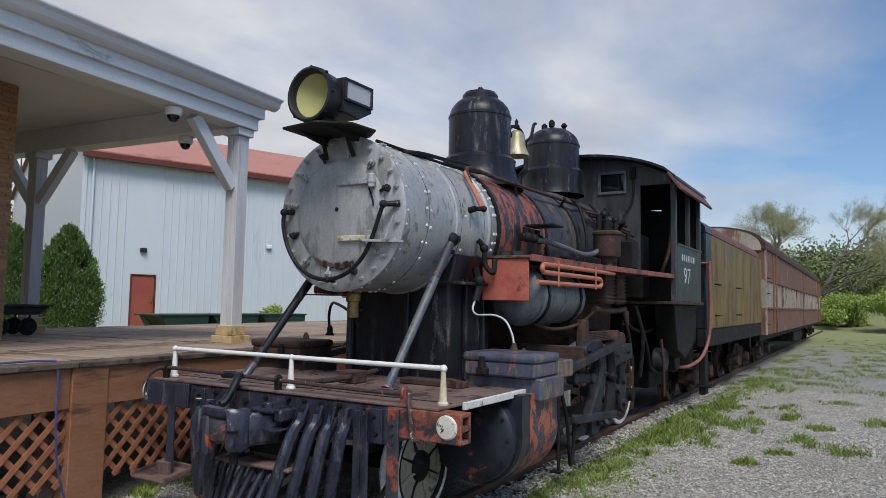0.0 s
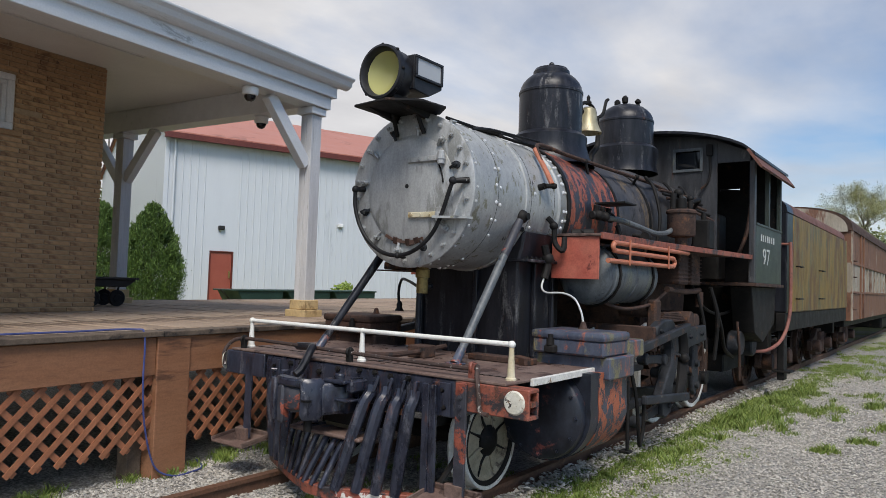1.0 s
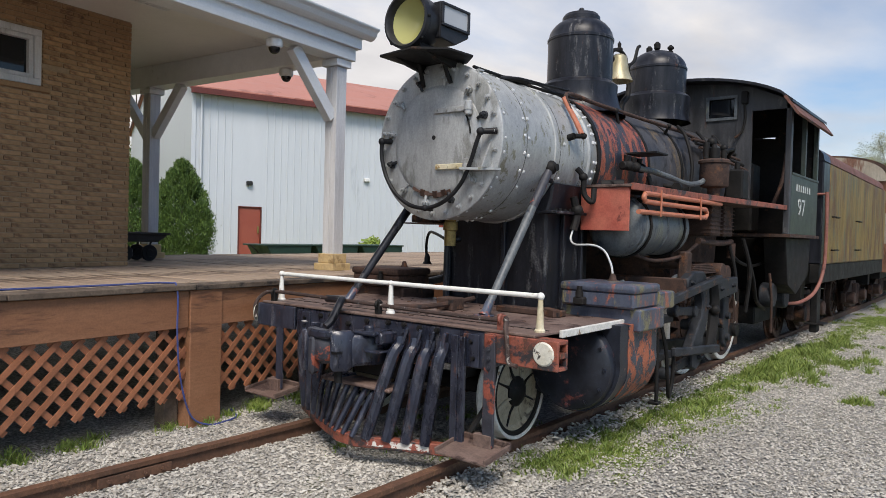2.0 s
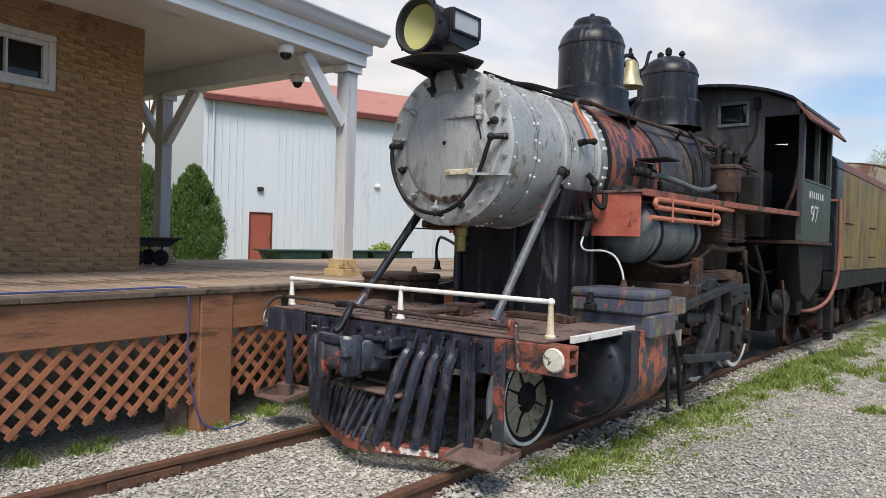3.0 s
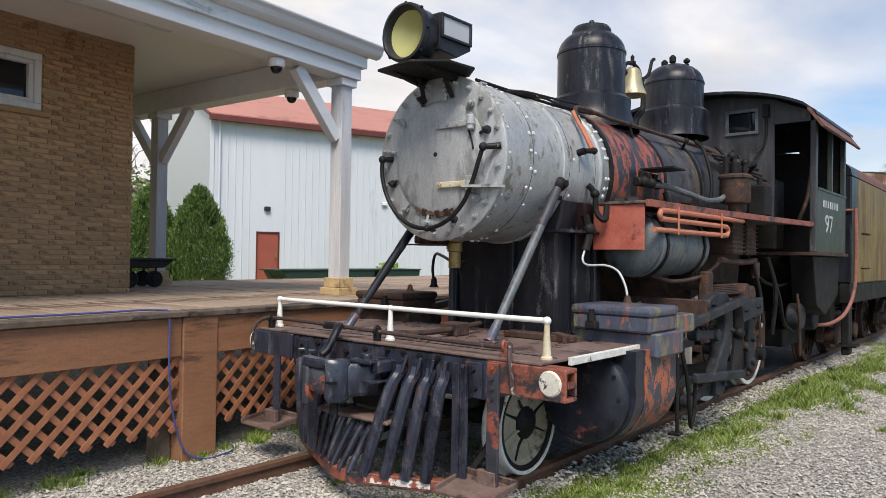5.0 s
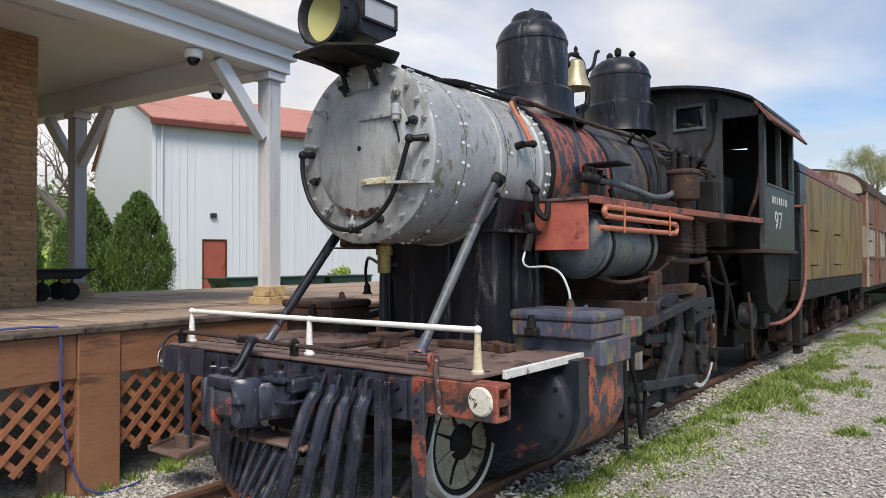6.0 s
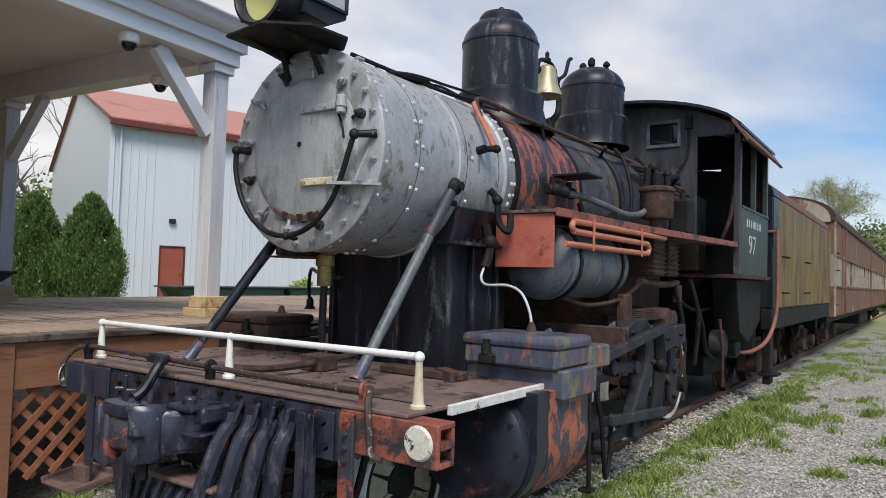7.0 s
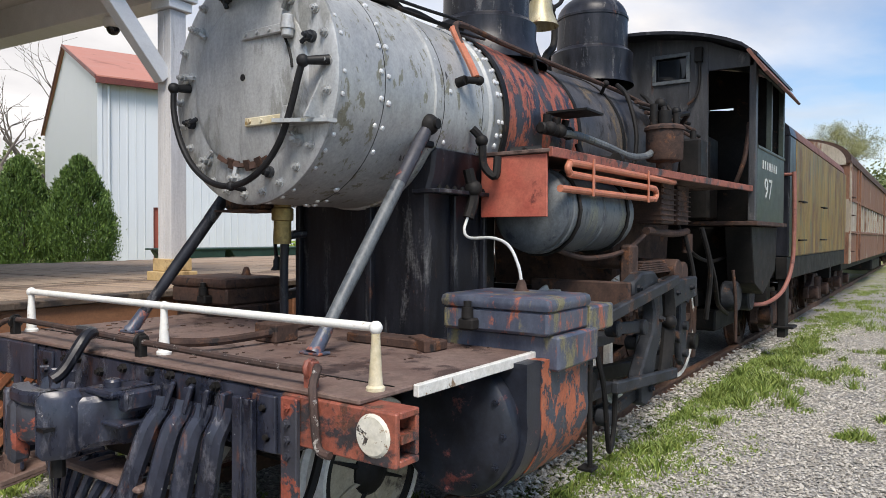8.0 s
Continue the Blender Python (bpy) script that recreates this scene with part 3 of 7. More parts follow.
for a, c in ((y0 + 0.11, (y0 + y1) / 2), ((y0 + y1) / 2, y1 - 0.11)):
    bm = B()
    box(bm, BX - 0.075, BX - 0.069, a, c, z0 + 0.11, z1 - 0.11)
    part("pane", bm, M_PANE, window, "dark reflecting glass")
bm = B()
box(bm, BX - 0.12, BX + 0.035, y0 - 0.06, y1 + 0.09, z0 - 0.062, z0 - 0.004, 0.006)
part("window_sill", bm, M_BRICK, building, "projecting brown brick sill")

# ---- canopy ----
CX, CY = -2.58, 2.15
FX, FY = CX + 0.16, CY + 0.16
canopy = thing("canopy", (CX, CY, PZ), "white timber platform canopy with flat soffit and boxed gutter", "canopy", kind="structure")
bm = B()
box(bm, BX - 6, FX - 0.03, Y0, FY - 0.03, CEIL, CEIL + 0.03)
soffit = part("soffit", bm, M_SOFFIT, canopy, "off-white flat soffit panel")
for k in range(9):
    bm = B()
    box(bm, CX - 0.62, CX - 0.585, -1.8 + 0.0, 0.55, CEIL - 0.010, CEIL - 0.004)
    bmesh.ops.translate(bm, verts=bm.verts[:], vec=(-0.055 * k, 0, 0))
    part("vent_strip", bm, M_FASCIA, soffit)
bm = B()
box(bm, BX - 6, FX + 0.05, Y0, FY + 0.05, CEIL + 0.035, CEIL + 0.16)
part("roof_deck", bm, M_REDROOF, canopy)
bm = B()
box(bm, CX - 0.10, FX, Y0, FY, 3.71, CEIL - 0.002, 0.006)
part("edge_beam", bm, M_FASCIA, canopy)
bm = B()
box(bm, BX - 6, CX - 0.104, CY - 0.10, FY, 3.71, CEIL - 0.002, 0.006)
part("end_beam", bm, M_FASCIA, canopy)
bm = B()
box(bm, FX + 0.002, FX + 0.05, Y0, FY + 0.05, 3.855, 4.0, 0.005)
box(bm, BX - 6, FX + 0.0, FY + 0.002, FY + 0.05, 3.855, 4.0, 0.005)
part("frieze", bm, M_FASCIA, canopy)
bm = B()
GUT = [(0.052, 3.985), (0.10, 3.99), (0.15, 4.025), (0.165, 4.075), (0.205, 4.10), (0.205, 4.125), (0.052, 4.125)]
prism(bm, [(FX + u, w) for u, w in GUT], "y", Y0, FY + 0.20, 0.003)
prism(bm, [(FY + u, w) for u, w in GUT], "x", BX - 6, FX + 0.05, 0.003)
part("gutter", bm, M_FASCIA, canopy, "white moulded gutter")


def canopy_post(px, py, braces):
    p = thing("canopy_post", (px, py, PZ), "square white timber post on stepped pine base", "post", "canopy posts", "structure")
    bm = B()
    for dx in (-0.045, 0.045):
        box(bm, px + dx - 0.043, px + dx + 0.043, py - 0.085, py + 0.085, PZ + 0.10, 3.615, 0.004)
    part("shaft", bm, M_POSTWHITE, p)
    bm = B()
    box(bm, px - 0.125, px + 0.125, py - 0.125, py + 0.125, 3.62, 3.705, 0.006)
    part("cap", bm, M_FASCIA, p)
    bm = B()
    box(bm, px - 0.155, px + 0.155, py - 0.155, py + 0.155, PZ, PZ + 0.085, 0.006)
    part("plinth", bm, M_PINE, p, "bare pine plinth")
    bm = B()
    box(bm, px - 0.12, px + 0.12, py - 0.12, py + 0.12, PZ + 0.087, PZ + 0.20, 0.006)
    part("collar", bm, M_PINE, p, "bare pine collar")
    for dx, dy in braces:
        bm = B()
        a, c = Vector((px + dx * 0.10, py + dy * 0.10, 3.02)), Vector((px + dx * 0.72, py + dy * 0.72, 3.70))
        L = (c - a).length
        box(bm, -0.055, 0.055, -0.07, 0.07, -0.02, L, 0.005, frame_at(a, c - a))
        part("brace", bm, M_FASCIA, p)
    return p


canopy_post(CX, CY, [(0, -1)])
canopy_post(-6.26, CY, [(1, 0), (-1, 0)])


def dome_camera(x, y, z):
    c = thing("security_camera", (x, y, z), "white dome security camera with smoked glass", "camera", "dome cameras")
    bm = B()
    lathe(bm, [(0, 0), (0.085, 0), (0.09, -0.012), (0.088, -0.07), (0.078, -0.085), (0.064, -0.088), (0, -0.088)], Matrix.Translation((x, y, z)), 24)
    part("housing", bm, M_CAMWHITE, c)
    bm = B()
    lathe(bm, [(0.064, -0.089), (0.06, -0.115), (0.042, -0.142), (0.02, -0.153), (0, -0.155)], Matrix.Translation((x, y, z)), 20)
    part("glass_dome", bm, M_DOMEGLASS, c)


dome_camera(CX + 0.03, 1.13, 3.705)
dome_camera(-3.49, 2.20, 3.705)

# ---- metal shed ----
SX, SY, SH = -22.6, 12.26, 7.48
shed = thing("metal_building", (SX - 8, SY + 15, 0), "white ribbed sheet metal building with red roof and red door", "building", kind="structure")
SW, SL = 18.0, 30.0
RIDGE = SH + 3.0
bm = B()
DOOR = (SY + 1.94, SY + 2.95, 0.53, 2.63)
box(bm, SX - 0.15, SX, SY, DOOR[0], 0, SH)
box(bm, SX - 0.15, SX, DOOR[1], SY + SL, 0, SH)
box(bm, SX - 0.15, SX, DOOR[0], DOOR[1], DOOR[3], SH)
box(bm, SX - 0.15, SX, DOOR[0], DOOR[1], 0, DOOR[2])
part("side_wall", bm, M_SHEET, shed)
bm = B()
prism(bm, [(SX - SW, 0), (SX - 0.152, 0), (SX - 0.152, SH), (SX - SW / 2, RIDGE - 0.05), (SX - SW, SH)], "y", SY, SY + 0.15)
part("gable_wall", bm, M_SHEET, shed)
rib = slat_mesh("rib", 0.03, 0.06, SH - 0.25, 0.012, M_SHEET)
y = SY + 0.4
while y < SY + SL - 1:
    if not DOOR[0] - 0.15 < y < DOOR[1] + 0.15:
        place("rib", rib, shed, Matrix.Translation((SX + 0.012, y, SH / 2 + 0.0)))
    y += 0.305
bm = B()
box(bm, SX - 0.05, SX + 0.05, SY - 0.04, SY + 0.14, 0, SH - 0.1, 0.008)
part("corner_trim", bm, M_SHEET, shed)
bm = B()
slope = math.atan2(RIDGE - SH, SW / 2)
for s in (1, -1):
    prism(bm, [(SX - SW / 2, RIDGE), (SX - SW / 2 + s * (SW / 2 + 0.45), SH - 0.45 * math.tan(slope)), (SX - SW / 2 + s * (SW / 2 + 0.45), SH - 0.45 * math.tan(slope) + 0.1), (SX - SW / 2, RIDGE + 0.1)], "y", SY - 0.12, SY + SL)
part("roof", bm, M_REDROOF, shed, "faded red sheet roof")
bm = B()
box(bm, SX + 0.30, SX + 0.46, SY - 0.14, SY + SL, SH - 0.34, SH - 0.10, 0.01)
part("eave_gutter", bm, M_REDTRIM, shed, "dark red eave gutter")
bm = B()
for s in (1, -1):
    prism(bm, [(SX - SW / 2, RIDGE - 0.03), (SX - SW / 2 + s * (SW / 2 + 0.45), SH - 0.20), (SX - SW / 2 + s * (SW / 2 + 0.45), SH - 0.06), (SX - SW / 2, RIDGE + 0.11)], "y", SY - 0.18, SY - 0.125)
part("rake_trim", bm, M_REDTRIM, shed, "dark red rake trim")
bm = B()
rod(bm, (SX + 0.09, SY + 0.35, 0.3), (SX + 0.09, SY + 0.35, SH - 0.3), 0.05, seg=8)
part("downpipe", bm, M_SHEET, shed)
bm = B()
box(bm, SX - 0.1, SX - 0.02, DOOR[0] + 0.05, DOOR[1] - 0.05, DOOR[2], DOOR[3] - 0.05, 0.01)
door = part("door", bm, M_REDDOOR, shed, "closed brick red steel door")
bm = B()
box(bm, SX - 0.02, SX + 0.03, DOOR[1] - 0.18, DOOR[1] - 0.10, DOOR[2] + 0.95, DOOR[2] + 1.25, 0.01)
part("door_handle", bm, M_BRASS_FIT, door)
bm = B()
for a in ((DOOR[0], DOOR[0] + 0.05, DOOR[2], DOOR[3]), (DOOR[1] - 0.05, DOOR[1], DOOR[2], DOOR[3]), (DOOR[0] + 0.05, DOOR[1] - 0.05, DOOR[3] - 0.05, DOOR[3])):
    box(bm, SX - 0.12, SX + 0.04, *a, 0.008)
part("door_frame", bm, M_REDTRIM, shed, "dark red door frame")
for y, z in ((SY + 2.38, 3.62), (SY + 7.90, 4.10)):
    bm = B()
    box(bm, SX, SX + 0.16, y - 0.13, y + 0.13, z - 0.09, z + 0.09, 0.03)
    part("wall_lamp", bm, M_DARK if y < SY + 4 else M_CAMWHITE, shed)

# ---- things by the shed ----
shed.matrix_world = Matrix.Translation((SX, SY, 0)) @ Matrix.Rotation(radians(-20), 4, "Z") @ Matrix.Translation((-SX, -SY, 0)) @ Matrix.Translation(shed.location)


def dump_cart(y0, length, x=-14.0):
    b = thing("garden_cart", (x, y0 + length / 2, 0.32), "dark green plastic dump cart standing beyond the platform", "cart", "green carts")
    bm = B()
    prism(bm, [(y0, 1.19), (y0 + 0.30, 0.72), (y0 + length - 0.05, 0.72), (y0 + length, 1.19)], "x", x - 0.5, x + 0.5, 0.02)
    part("tub", bm, M_DKGREEN, b)
    bm = B()
    box(bm, x - 0.54, x + 0.54, y0 - 0.12, y0 + length + 0.03, 1.17, 1.215, 0.012)
    part("rim", bm, M_DKGREEN, b)
    for dx in (-0.44, 0.44):
        bm = B()
        rod(bm, (x + dx - 0.06, y0 + length * 0.6, 0.56), (x + dx + 0.06, y0 + length * 0.6, 0.56), 0.24, seg=20, bev=0.03)
        part("wheel", bm, M_RUBBER, b)
    bm = B()
    tube(bm, [(x, y0 + length * 0.6, 0.62), (x, y0 + 0.4, 0.68), (x, y0 - 0.1, 1.1), (x, y0 - 0.25, 1.2)], 0.025, 8)
    part("handle", bm, M_DARK, b)
    return b


dump_cart(9.2, 1.75)
dump_cart(11.1, 1.9)
dump_cart(13.15, 2.1)

# ---- planter cart on the platform ----
KX, KY = -5.55, 0.98
cart = thing("planter_cart", (KX, KY, PZ), "low black iron planter cart standing on the platform by the wall", "cart")
bm = B()
TRAY = [(-0.30, 0.26), (0.22, 0.26), (0.34, 0.34), (0.34, 0.36), (-0.34, 0.36), (-0.34, 0.34)]
prism(bm, [(KY + u, PZ + v) for u, v in TRAY], "x", KX - 0.24, KX + 0.24, 0.012)
part("tray", bm, M_DARK, cart)
bm = B()
for a in ((KX - 0.27, KX + 0.27, KY + 0.33, KY + 0.37), (KX - 0.27, KX + 0.27, KY - 0.37, KY - 0.33), (KX - 0.27, KX - 0.23, KY - 0.33, KY + 0.33), (KX + 0.23, KX + 0.27, KY - 0.33, KY + 0.33)):
    box(bm, *a, PZ + 0.355, PZ + 0.385, 0.006)
part("rim", bm, M_DARK, cart)
bm = B()
box(bm, KX - 0.21, KX + 0.21, KY - 0.31, KY + 0.31, PZ + 0.355, PZ + 0.372, 0.004)
part("soil", bm, M_TIE, cart, "dark dry potting soil")
for dx in (-0.17, 0.17):
    for dy in (-0.22, 0.12):
        bm = B()
        m = Matrix.Translation((KX + dx, KY + dy, PZ + 0.11)) @ Matrix.Rotation(radians(90), 4, "Y")
        lathe(bm, [(0, -0.03), (0.05, -0.03), (0.055, -0.02), (0.10, -0.024), (0.11, -0.012), (0.11, 0.012), (0.10, 0.024), (0.055, 0.02), (0.05, 0.03), (0, 0.03)], m, 22)
        wheel = part("wheel", bm, M_RUBBER, cart)
        bm = B()
        tube(bm, [(KX + dx - 0.045, KY + dy, PZ + 0.11), (KX + dx - 0.045, KY + dy + 0.03, PZ + 0.20), (KX + dx - 0.03, KY + dy + 0.04, PZ + 0.27)], 0.014, 8)
        part("fork", bm, M_DARK, wheel)

# ---- blue cable over the platform edge ----
bm = B()
tube(bm, [(-2.1, -6.5, PZ + 0.02), (-1.95, -4.0, PZ + 0.016), (-1.86, -2.2, PZ + 0.016), (-1.80, -1.2, PZ + 0.016), (-1.72, -0.72, PZ + 0.02), (-1.655, -0.66, PZ - 0.03), (-1.65, -0.655, 0.80), (-1.652, -0.62, 0.45), (-1.645, -0.52, 0.12), (-1.60, -0.38, 0.02), (-1.58, -0.22, 0.018), (-1.64, -0.05, 0.018), (-1.9, 0.1, 0.015)], 0.008, 6, 8)
cable = tagged(part("cable", bm, M_CABLE), "thin blue cable hanging over the platform edge", "cable")


# ---- locomotive ----
loco = thing("steam_locomotive", (0, 3.5, RAIL_TOP), "weathered black steam locomotive with silver smokebox and red peeling paint", "locomotive")
CZ, R = 2.41, 0.63          # boiler axis height, smokebox radius
FRONT = 0.60                # face of the smokebox
ALONG = Matrix.Rotation(radians(-90), 4, "X")      # turns z to +y


def barrel_at(y):
    return Matrix.Translation((0, y, CZ)) @ ALONG


def on_barrel(y, deg, r):
    """A point on the boiler's round: deg 0 is the right side, 90 the top."""
    return Vector((r * math.cos(radians(deg)), y, CZ + r * math.sin(radians(deg))))


bm = B()
lathe(bm, [(R - 0.012, 0.0), (R, 0.012), (R, 0.78), (R + 0.012, 0.785), (R + 0.012, 0.83), (R, 0.835), (R, 1.38), (R + 0.016, 1.40), (R + 0.016, 1.43), (R + 0.004, 1.45), (R + 0.004, 1.56)], barrel_at(FRONT + 0.03), 72)
smokebox = part("smokebox", bm, M_SILVER_OLD, loco, "flaking silver painted smokebox barrel")
bm = B()
lathe(bm, [(0.44, 0.0), (0.62, 0.0), (0.64, 0.012), (0.64, 0.03), (0.60, 0.031), (0.40, 0.031)], barrel_at(FRONT), 72)
ring = part("smokebox_front", bm, M_SILVER, loco, "silver front ring with studs")
bm = B()
lathe(bm, [(0, -0.038), (0.20, -0.034), (0.40, -0.018), (0.445, -0.006), (0.455, 0.004), (0.455, 0.02), (0, 0.02)], barrel_at(FRONT), 64)
sdoor = part("smokebox_door", bm, M_SILVER, loco, "round silver smokebox door")
# no opening is cut: a black disc stands for the shade inside the lock hole
bm = B()
rod(bm, (0, FRONT - 0.0405, CZ + 0.025), (0, FRONT - 0.03, CZ + 0.025), 0.018, seg=16)
part("lock_hole_shade", bm, M_RUBBER, sdoor)
for k in range(12):
    a = radians(20 + 30 * k)
    p = Vector((0.505 * math.cos(a), FRONT, CZ + 0.505 * math.sin(a)))
    if -0.1 < math.cos(a) and abs(math.sin(a)) < 0.2:
        continue
    bm = B()
    rod(bm, p, p + Vector((0, -0.022, 0)), 0.030, seg=16)
    hexbolt(bm, p + Vector((0, -0.022, 0)), (0, -1, 0), 0.021, 0.026)
    clip = Vector((p.x * 0.88, FRONT - 0.02, CZ + (p.z - CZ) * 0.88))
    tube(bm, [p + Vector((0, -0.03, 0)), clip], 0.013, 6, 0)
    part("door_clamp", bm, M_SILVER if k % 3 else M_GEAR, sdoor)
for k in range(26):
    a = 2 * math.pi * (k + 0.3) / 26
    p = Vector((0.585 * math.cos(a), FRONT, CZ + 0.585 * math.sin(a)))
    bm = B()
    rod(bm, p, p + Vector((0, -0.005, 0)), 0.026, seg=12)
    hexbolt(bm, p + Vector((0, -0.005, 0)), (0, -1, 0), 0.019, 0.018)
    part("stud", bm, M_SILVER, ring)
# inner access cover: hinge straps and hinge blocks
for z, L in ((CZ + 0.235, 0.30), (CZ - 0.215, 0.27)):
    bm = B()
    box(bm, 0.30 - L, 0.315, FRONT - 0.052, FRONT - 0.030, z - 0.022, z + 0.022, 0.004)
    for dx in (0.06, 0.15, 0.24):
        rod(bm, (0.30 - L + dx - 0.02, FRONT - 0.05, z), (0.30 - L + dx - 0.02, FRONT - 0.062, z), 0.010, seg=8)
    part("hinge_strap", bm, M_SILVER if z > CZ else M_CREAM, sdoor)
    bm = B()
    rod(bm, (0.345, FRONT - 0.045, z - 0.055), (0.345, FRONT - 0.045, z + 0.055), 0.030, seg=14, bev=0.006)
    rod(bm, (0.345, FRONT - 0.045, z - 0.015), (0.345, FRONT - 0.045, z + 0.015), 0.036, seg=14)
    part("hinge_block", bm, M_SILVER, sdoor)
bm = B()
pts = [Vector((0.36 * math.cos(a), FRONT - 0.026, CZ + 0.36 * math.sin(a))) for a in np.linspace(radians(6), radians(40), 8)]
tube(bm, pts, 0.007, 6, 2)
part("cover_seam", bm, M_GREASE, sdoor)
# torn lower lip of the door
bm = B()
random.seed(4)
for k in range(9):
    a = radians(-118 + 6 * k)
    p = Vector((0.43 * math.cos(a), FRONT - 0.02, CZ + 0.43 * math.sin(a)))
    box(bm, -0.022, 0.022, -0.006, 0.004, -0.010 - 0.024 * random.random(), 0.006 + 0.024 * random.random(), 0.0, Matrix.Translation(p) @ Matrix.Rotation(-(a + math.pi / 2), 4, "Y") @ Matrix.Rotation(random.uniform(-0.6, 0.6), 4, "X"))
part("rusted_lip", bm, M_RUST, sdoor, "rust-eaten lower door lip")
# front grab rail
gl, gr = (-0.525, FRONT - 0.09, CZ + 0.02), (0.50, FRONT - 0.09, CZ + 0.035)
bm = B()
gpts = [gl] + [(0.49 * math.cos(a) - 0.045, FRONT - 0.09, CZ + 0.0 + 0.545 * math.sin(a)) for a in np.linspace(radians(192), radians(340), 9)] + [(0.465, FRONT - 0.09, CZ - 0.05), gr]
tube(bm, gpts, 0.017, 10, 5)
grab = part("front_grab_rail", bm, M_RUBBER, loco, "black curved grab rail")
for p in (gl, gr):
    bm = B()
    rod(bm, p, (p[0] + (0.09 if p[0] > 0 else 0.02), FRONT, p[2] + 0.01), 0.020, 0.026, seg=12)
    ball(bm, p, 0.032)
    part("stanchion", bm, M_RUBBER, grab)
bm = B()
ball(bm, (-0.03, FRONT - 0.09, CZ - 0.545), 0.026)
rod(bm, (-0.03, FRONT - 0.09, CZ - 0.545), (-0.03, FRONT, CZ - 0.56), 0.015)
part("stanchion", bm, M_RUBBER, grab)
# step plate at the side of the front
bm = B()
prism(bm, [(0.36, FRONT - 0.16), (0.60, FRONT - 0.03), (0.62, FRONT + 0.02), (0.36, FRONT - 0.002)], "z", CZ - 0.255, CZ - 0.237)
prism(bm, [(FRONT - 0.12, CZ - 0.237), (FRONT + 0.0, CZ - 0.237), (FRONT + 0.0, CZ - 0.02)], "x", 0.535, 0.547)
part("side_step", bm, M_SILVER_OLD, loco, "silver triangular step bracket")
# rivets of the barrel
rv, rf = [], []
src = rivet_mesh(0.017)
src.verts.index_update()
sv = [v.co.copy() for v in src.verts]
sf = [[v.index for v in f.verts] for f in src.faces]
src.free()


def stud_at(p, d, s=1.0):
    m = frame_at(p, d)
    n0 = len(rv)
    rv.extend([tuple(m @ (c * s)) for c in sv])
    rf.extend([[n0 + i for i in f] for f in sf])


for y, step, s in ((FRONT + 0.06, 9, 0.8), (FRONT + 0.34, 13, 1.0), (FRONT + 0.40, 13, 1.0), (FRONT + 0.845, 11, 1.0), (FRONT + 0.97, 26, 1.0), (FRONT + 1.30, 14, 0.9), (FRONT + 1.52, 8, 1.1), (FRONT + 1.57, 8, 0.9)):
    a = -100.0
    while a < 280:
        rr = R + (0.004 if y > FRONT + 1.5 else 0)
        if random.random() > 0.22:
            stud_at(on_barrel(y + random.uniform(-0.006, 0.006), a + random.uniform(-1, 1), rr), on_barrel(y, a, 1) - Vector((0, y, CZ)), s * random.uniform(0.85, 1.15))
        a += step
scatter("rivets", rv, rf, M_RIVET, smokebox)
for y in (0.37, 0.91, 1.335):
    bm = B()
    lathe(bm, [(R - 0.002, -0.0025), (R + 0.0012, -0.002), (R + 0.0012, 0.002), (R - 0.002, 0.0025)], barrel_at(FRONT + y), 72)
    part("seam", bm, M_GREASE, smokebox)

# headlight
HZ = 3.305
bm = B()
prism(bm, [(-0.26, 0.18), (0.12, 0.13), (0.34, 0.30), (0.36, 0.58), (0.20, 0.72), (-0.22, 0.70), (-0.27, 0.45)], "z", 3.035, 3.055, 0.004)
for x in (-0.16, 0.16):
    prism(bm, [(0.22, 3.035), (0.70, 3.035), (0.70, 2.99), (0.62, 2.97), (0.40, 3.0)], "x", x - 0.02, x + 0.02)
for x in (-0.13, 0.13):
    tube(bm, [(x, 0.50, 3.03), (x, 0.54, 2.95), (x * 1.1, FRONT - 0.015, 2.86)], 0.018, 8)
shelf = part("headlight_shelf", bm, M_GREASE, loco, "black headlight shelf")
bm = B()
hm = Matrix.Translation((-0.04, 0.24, HZ)) @ ALONG
lathe(bm, [(0.176, 0.05), (0.180, 0.01), (0.200, -0.02), (0.218, -0.015), (0.222, 0.03), (0.207, 0.05), (0.203, 0.16), (0.17, 0.24), (0.0, 0.26)], hm, 40)
hl = part("headlight", bm, M_BLACK_CLEAN, loco, "black drum headlight with yellowed lens")
bm = B()
lathe(bm, [(0, 0.10), (0.06, 0.095), (0.12, 0.075), (0.178, 0.042)], hm, 32)
part("lens", bm, M_LENS, hl, "yellowed glass lens")
bm = B()
prism(bm, [(0.40, 3.18), (0.60, 3.16), (0.77, 3.25), (0.77, 3.465), (0.55, 3.47), (0.40, 3.46)], "x", -0.15, 0.17, 0.008)
part("lamp_case", bm, M_BLACK_CLEAN, hl)
bm = B()
for a in ((0.40, 0.76, 3.435, 3.455), (0.40, 0.76, 3.275, 3.295), (0.40, 0.425, 3.295, 3.435), (0.735, 0.76, 3.295, 3.435)):
    box(bm, 0.172, 0.19, *a, 0.003)
part("side_frame", bm, M_BLACK_CLEAN, hl)
bm = B()
box(bm, 0.172, 0.178, 0.425, 0.735, 3.295, 3.435)
part("side_pane", bm, M_FROST, hl, "dusty grey side glass")
bm = B()
for a in np.linspace(0, 2 * math.pi, 9)[:-1]:
    p = hm @ Vector((0.222 * math.cos(a), 0.222 * math.sin(a), 0.01))
    ball(bm, p, 0.014, 8, 6)
part("rim_bolts", bm, M_GREASE, hl)
bm = B()
box(bm, -0.12, 0.08, 0.28, 0.50, 3.056, 3.13, 0.01)
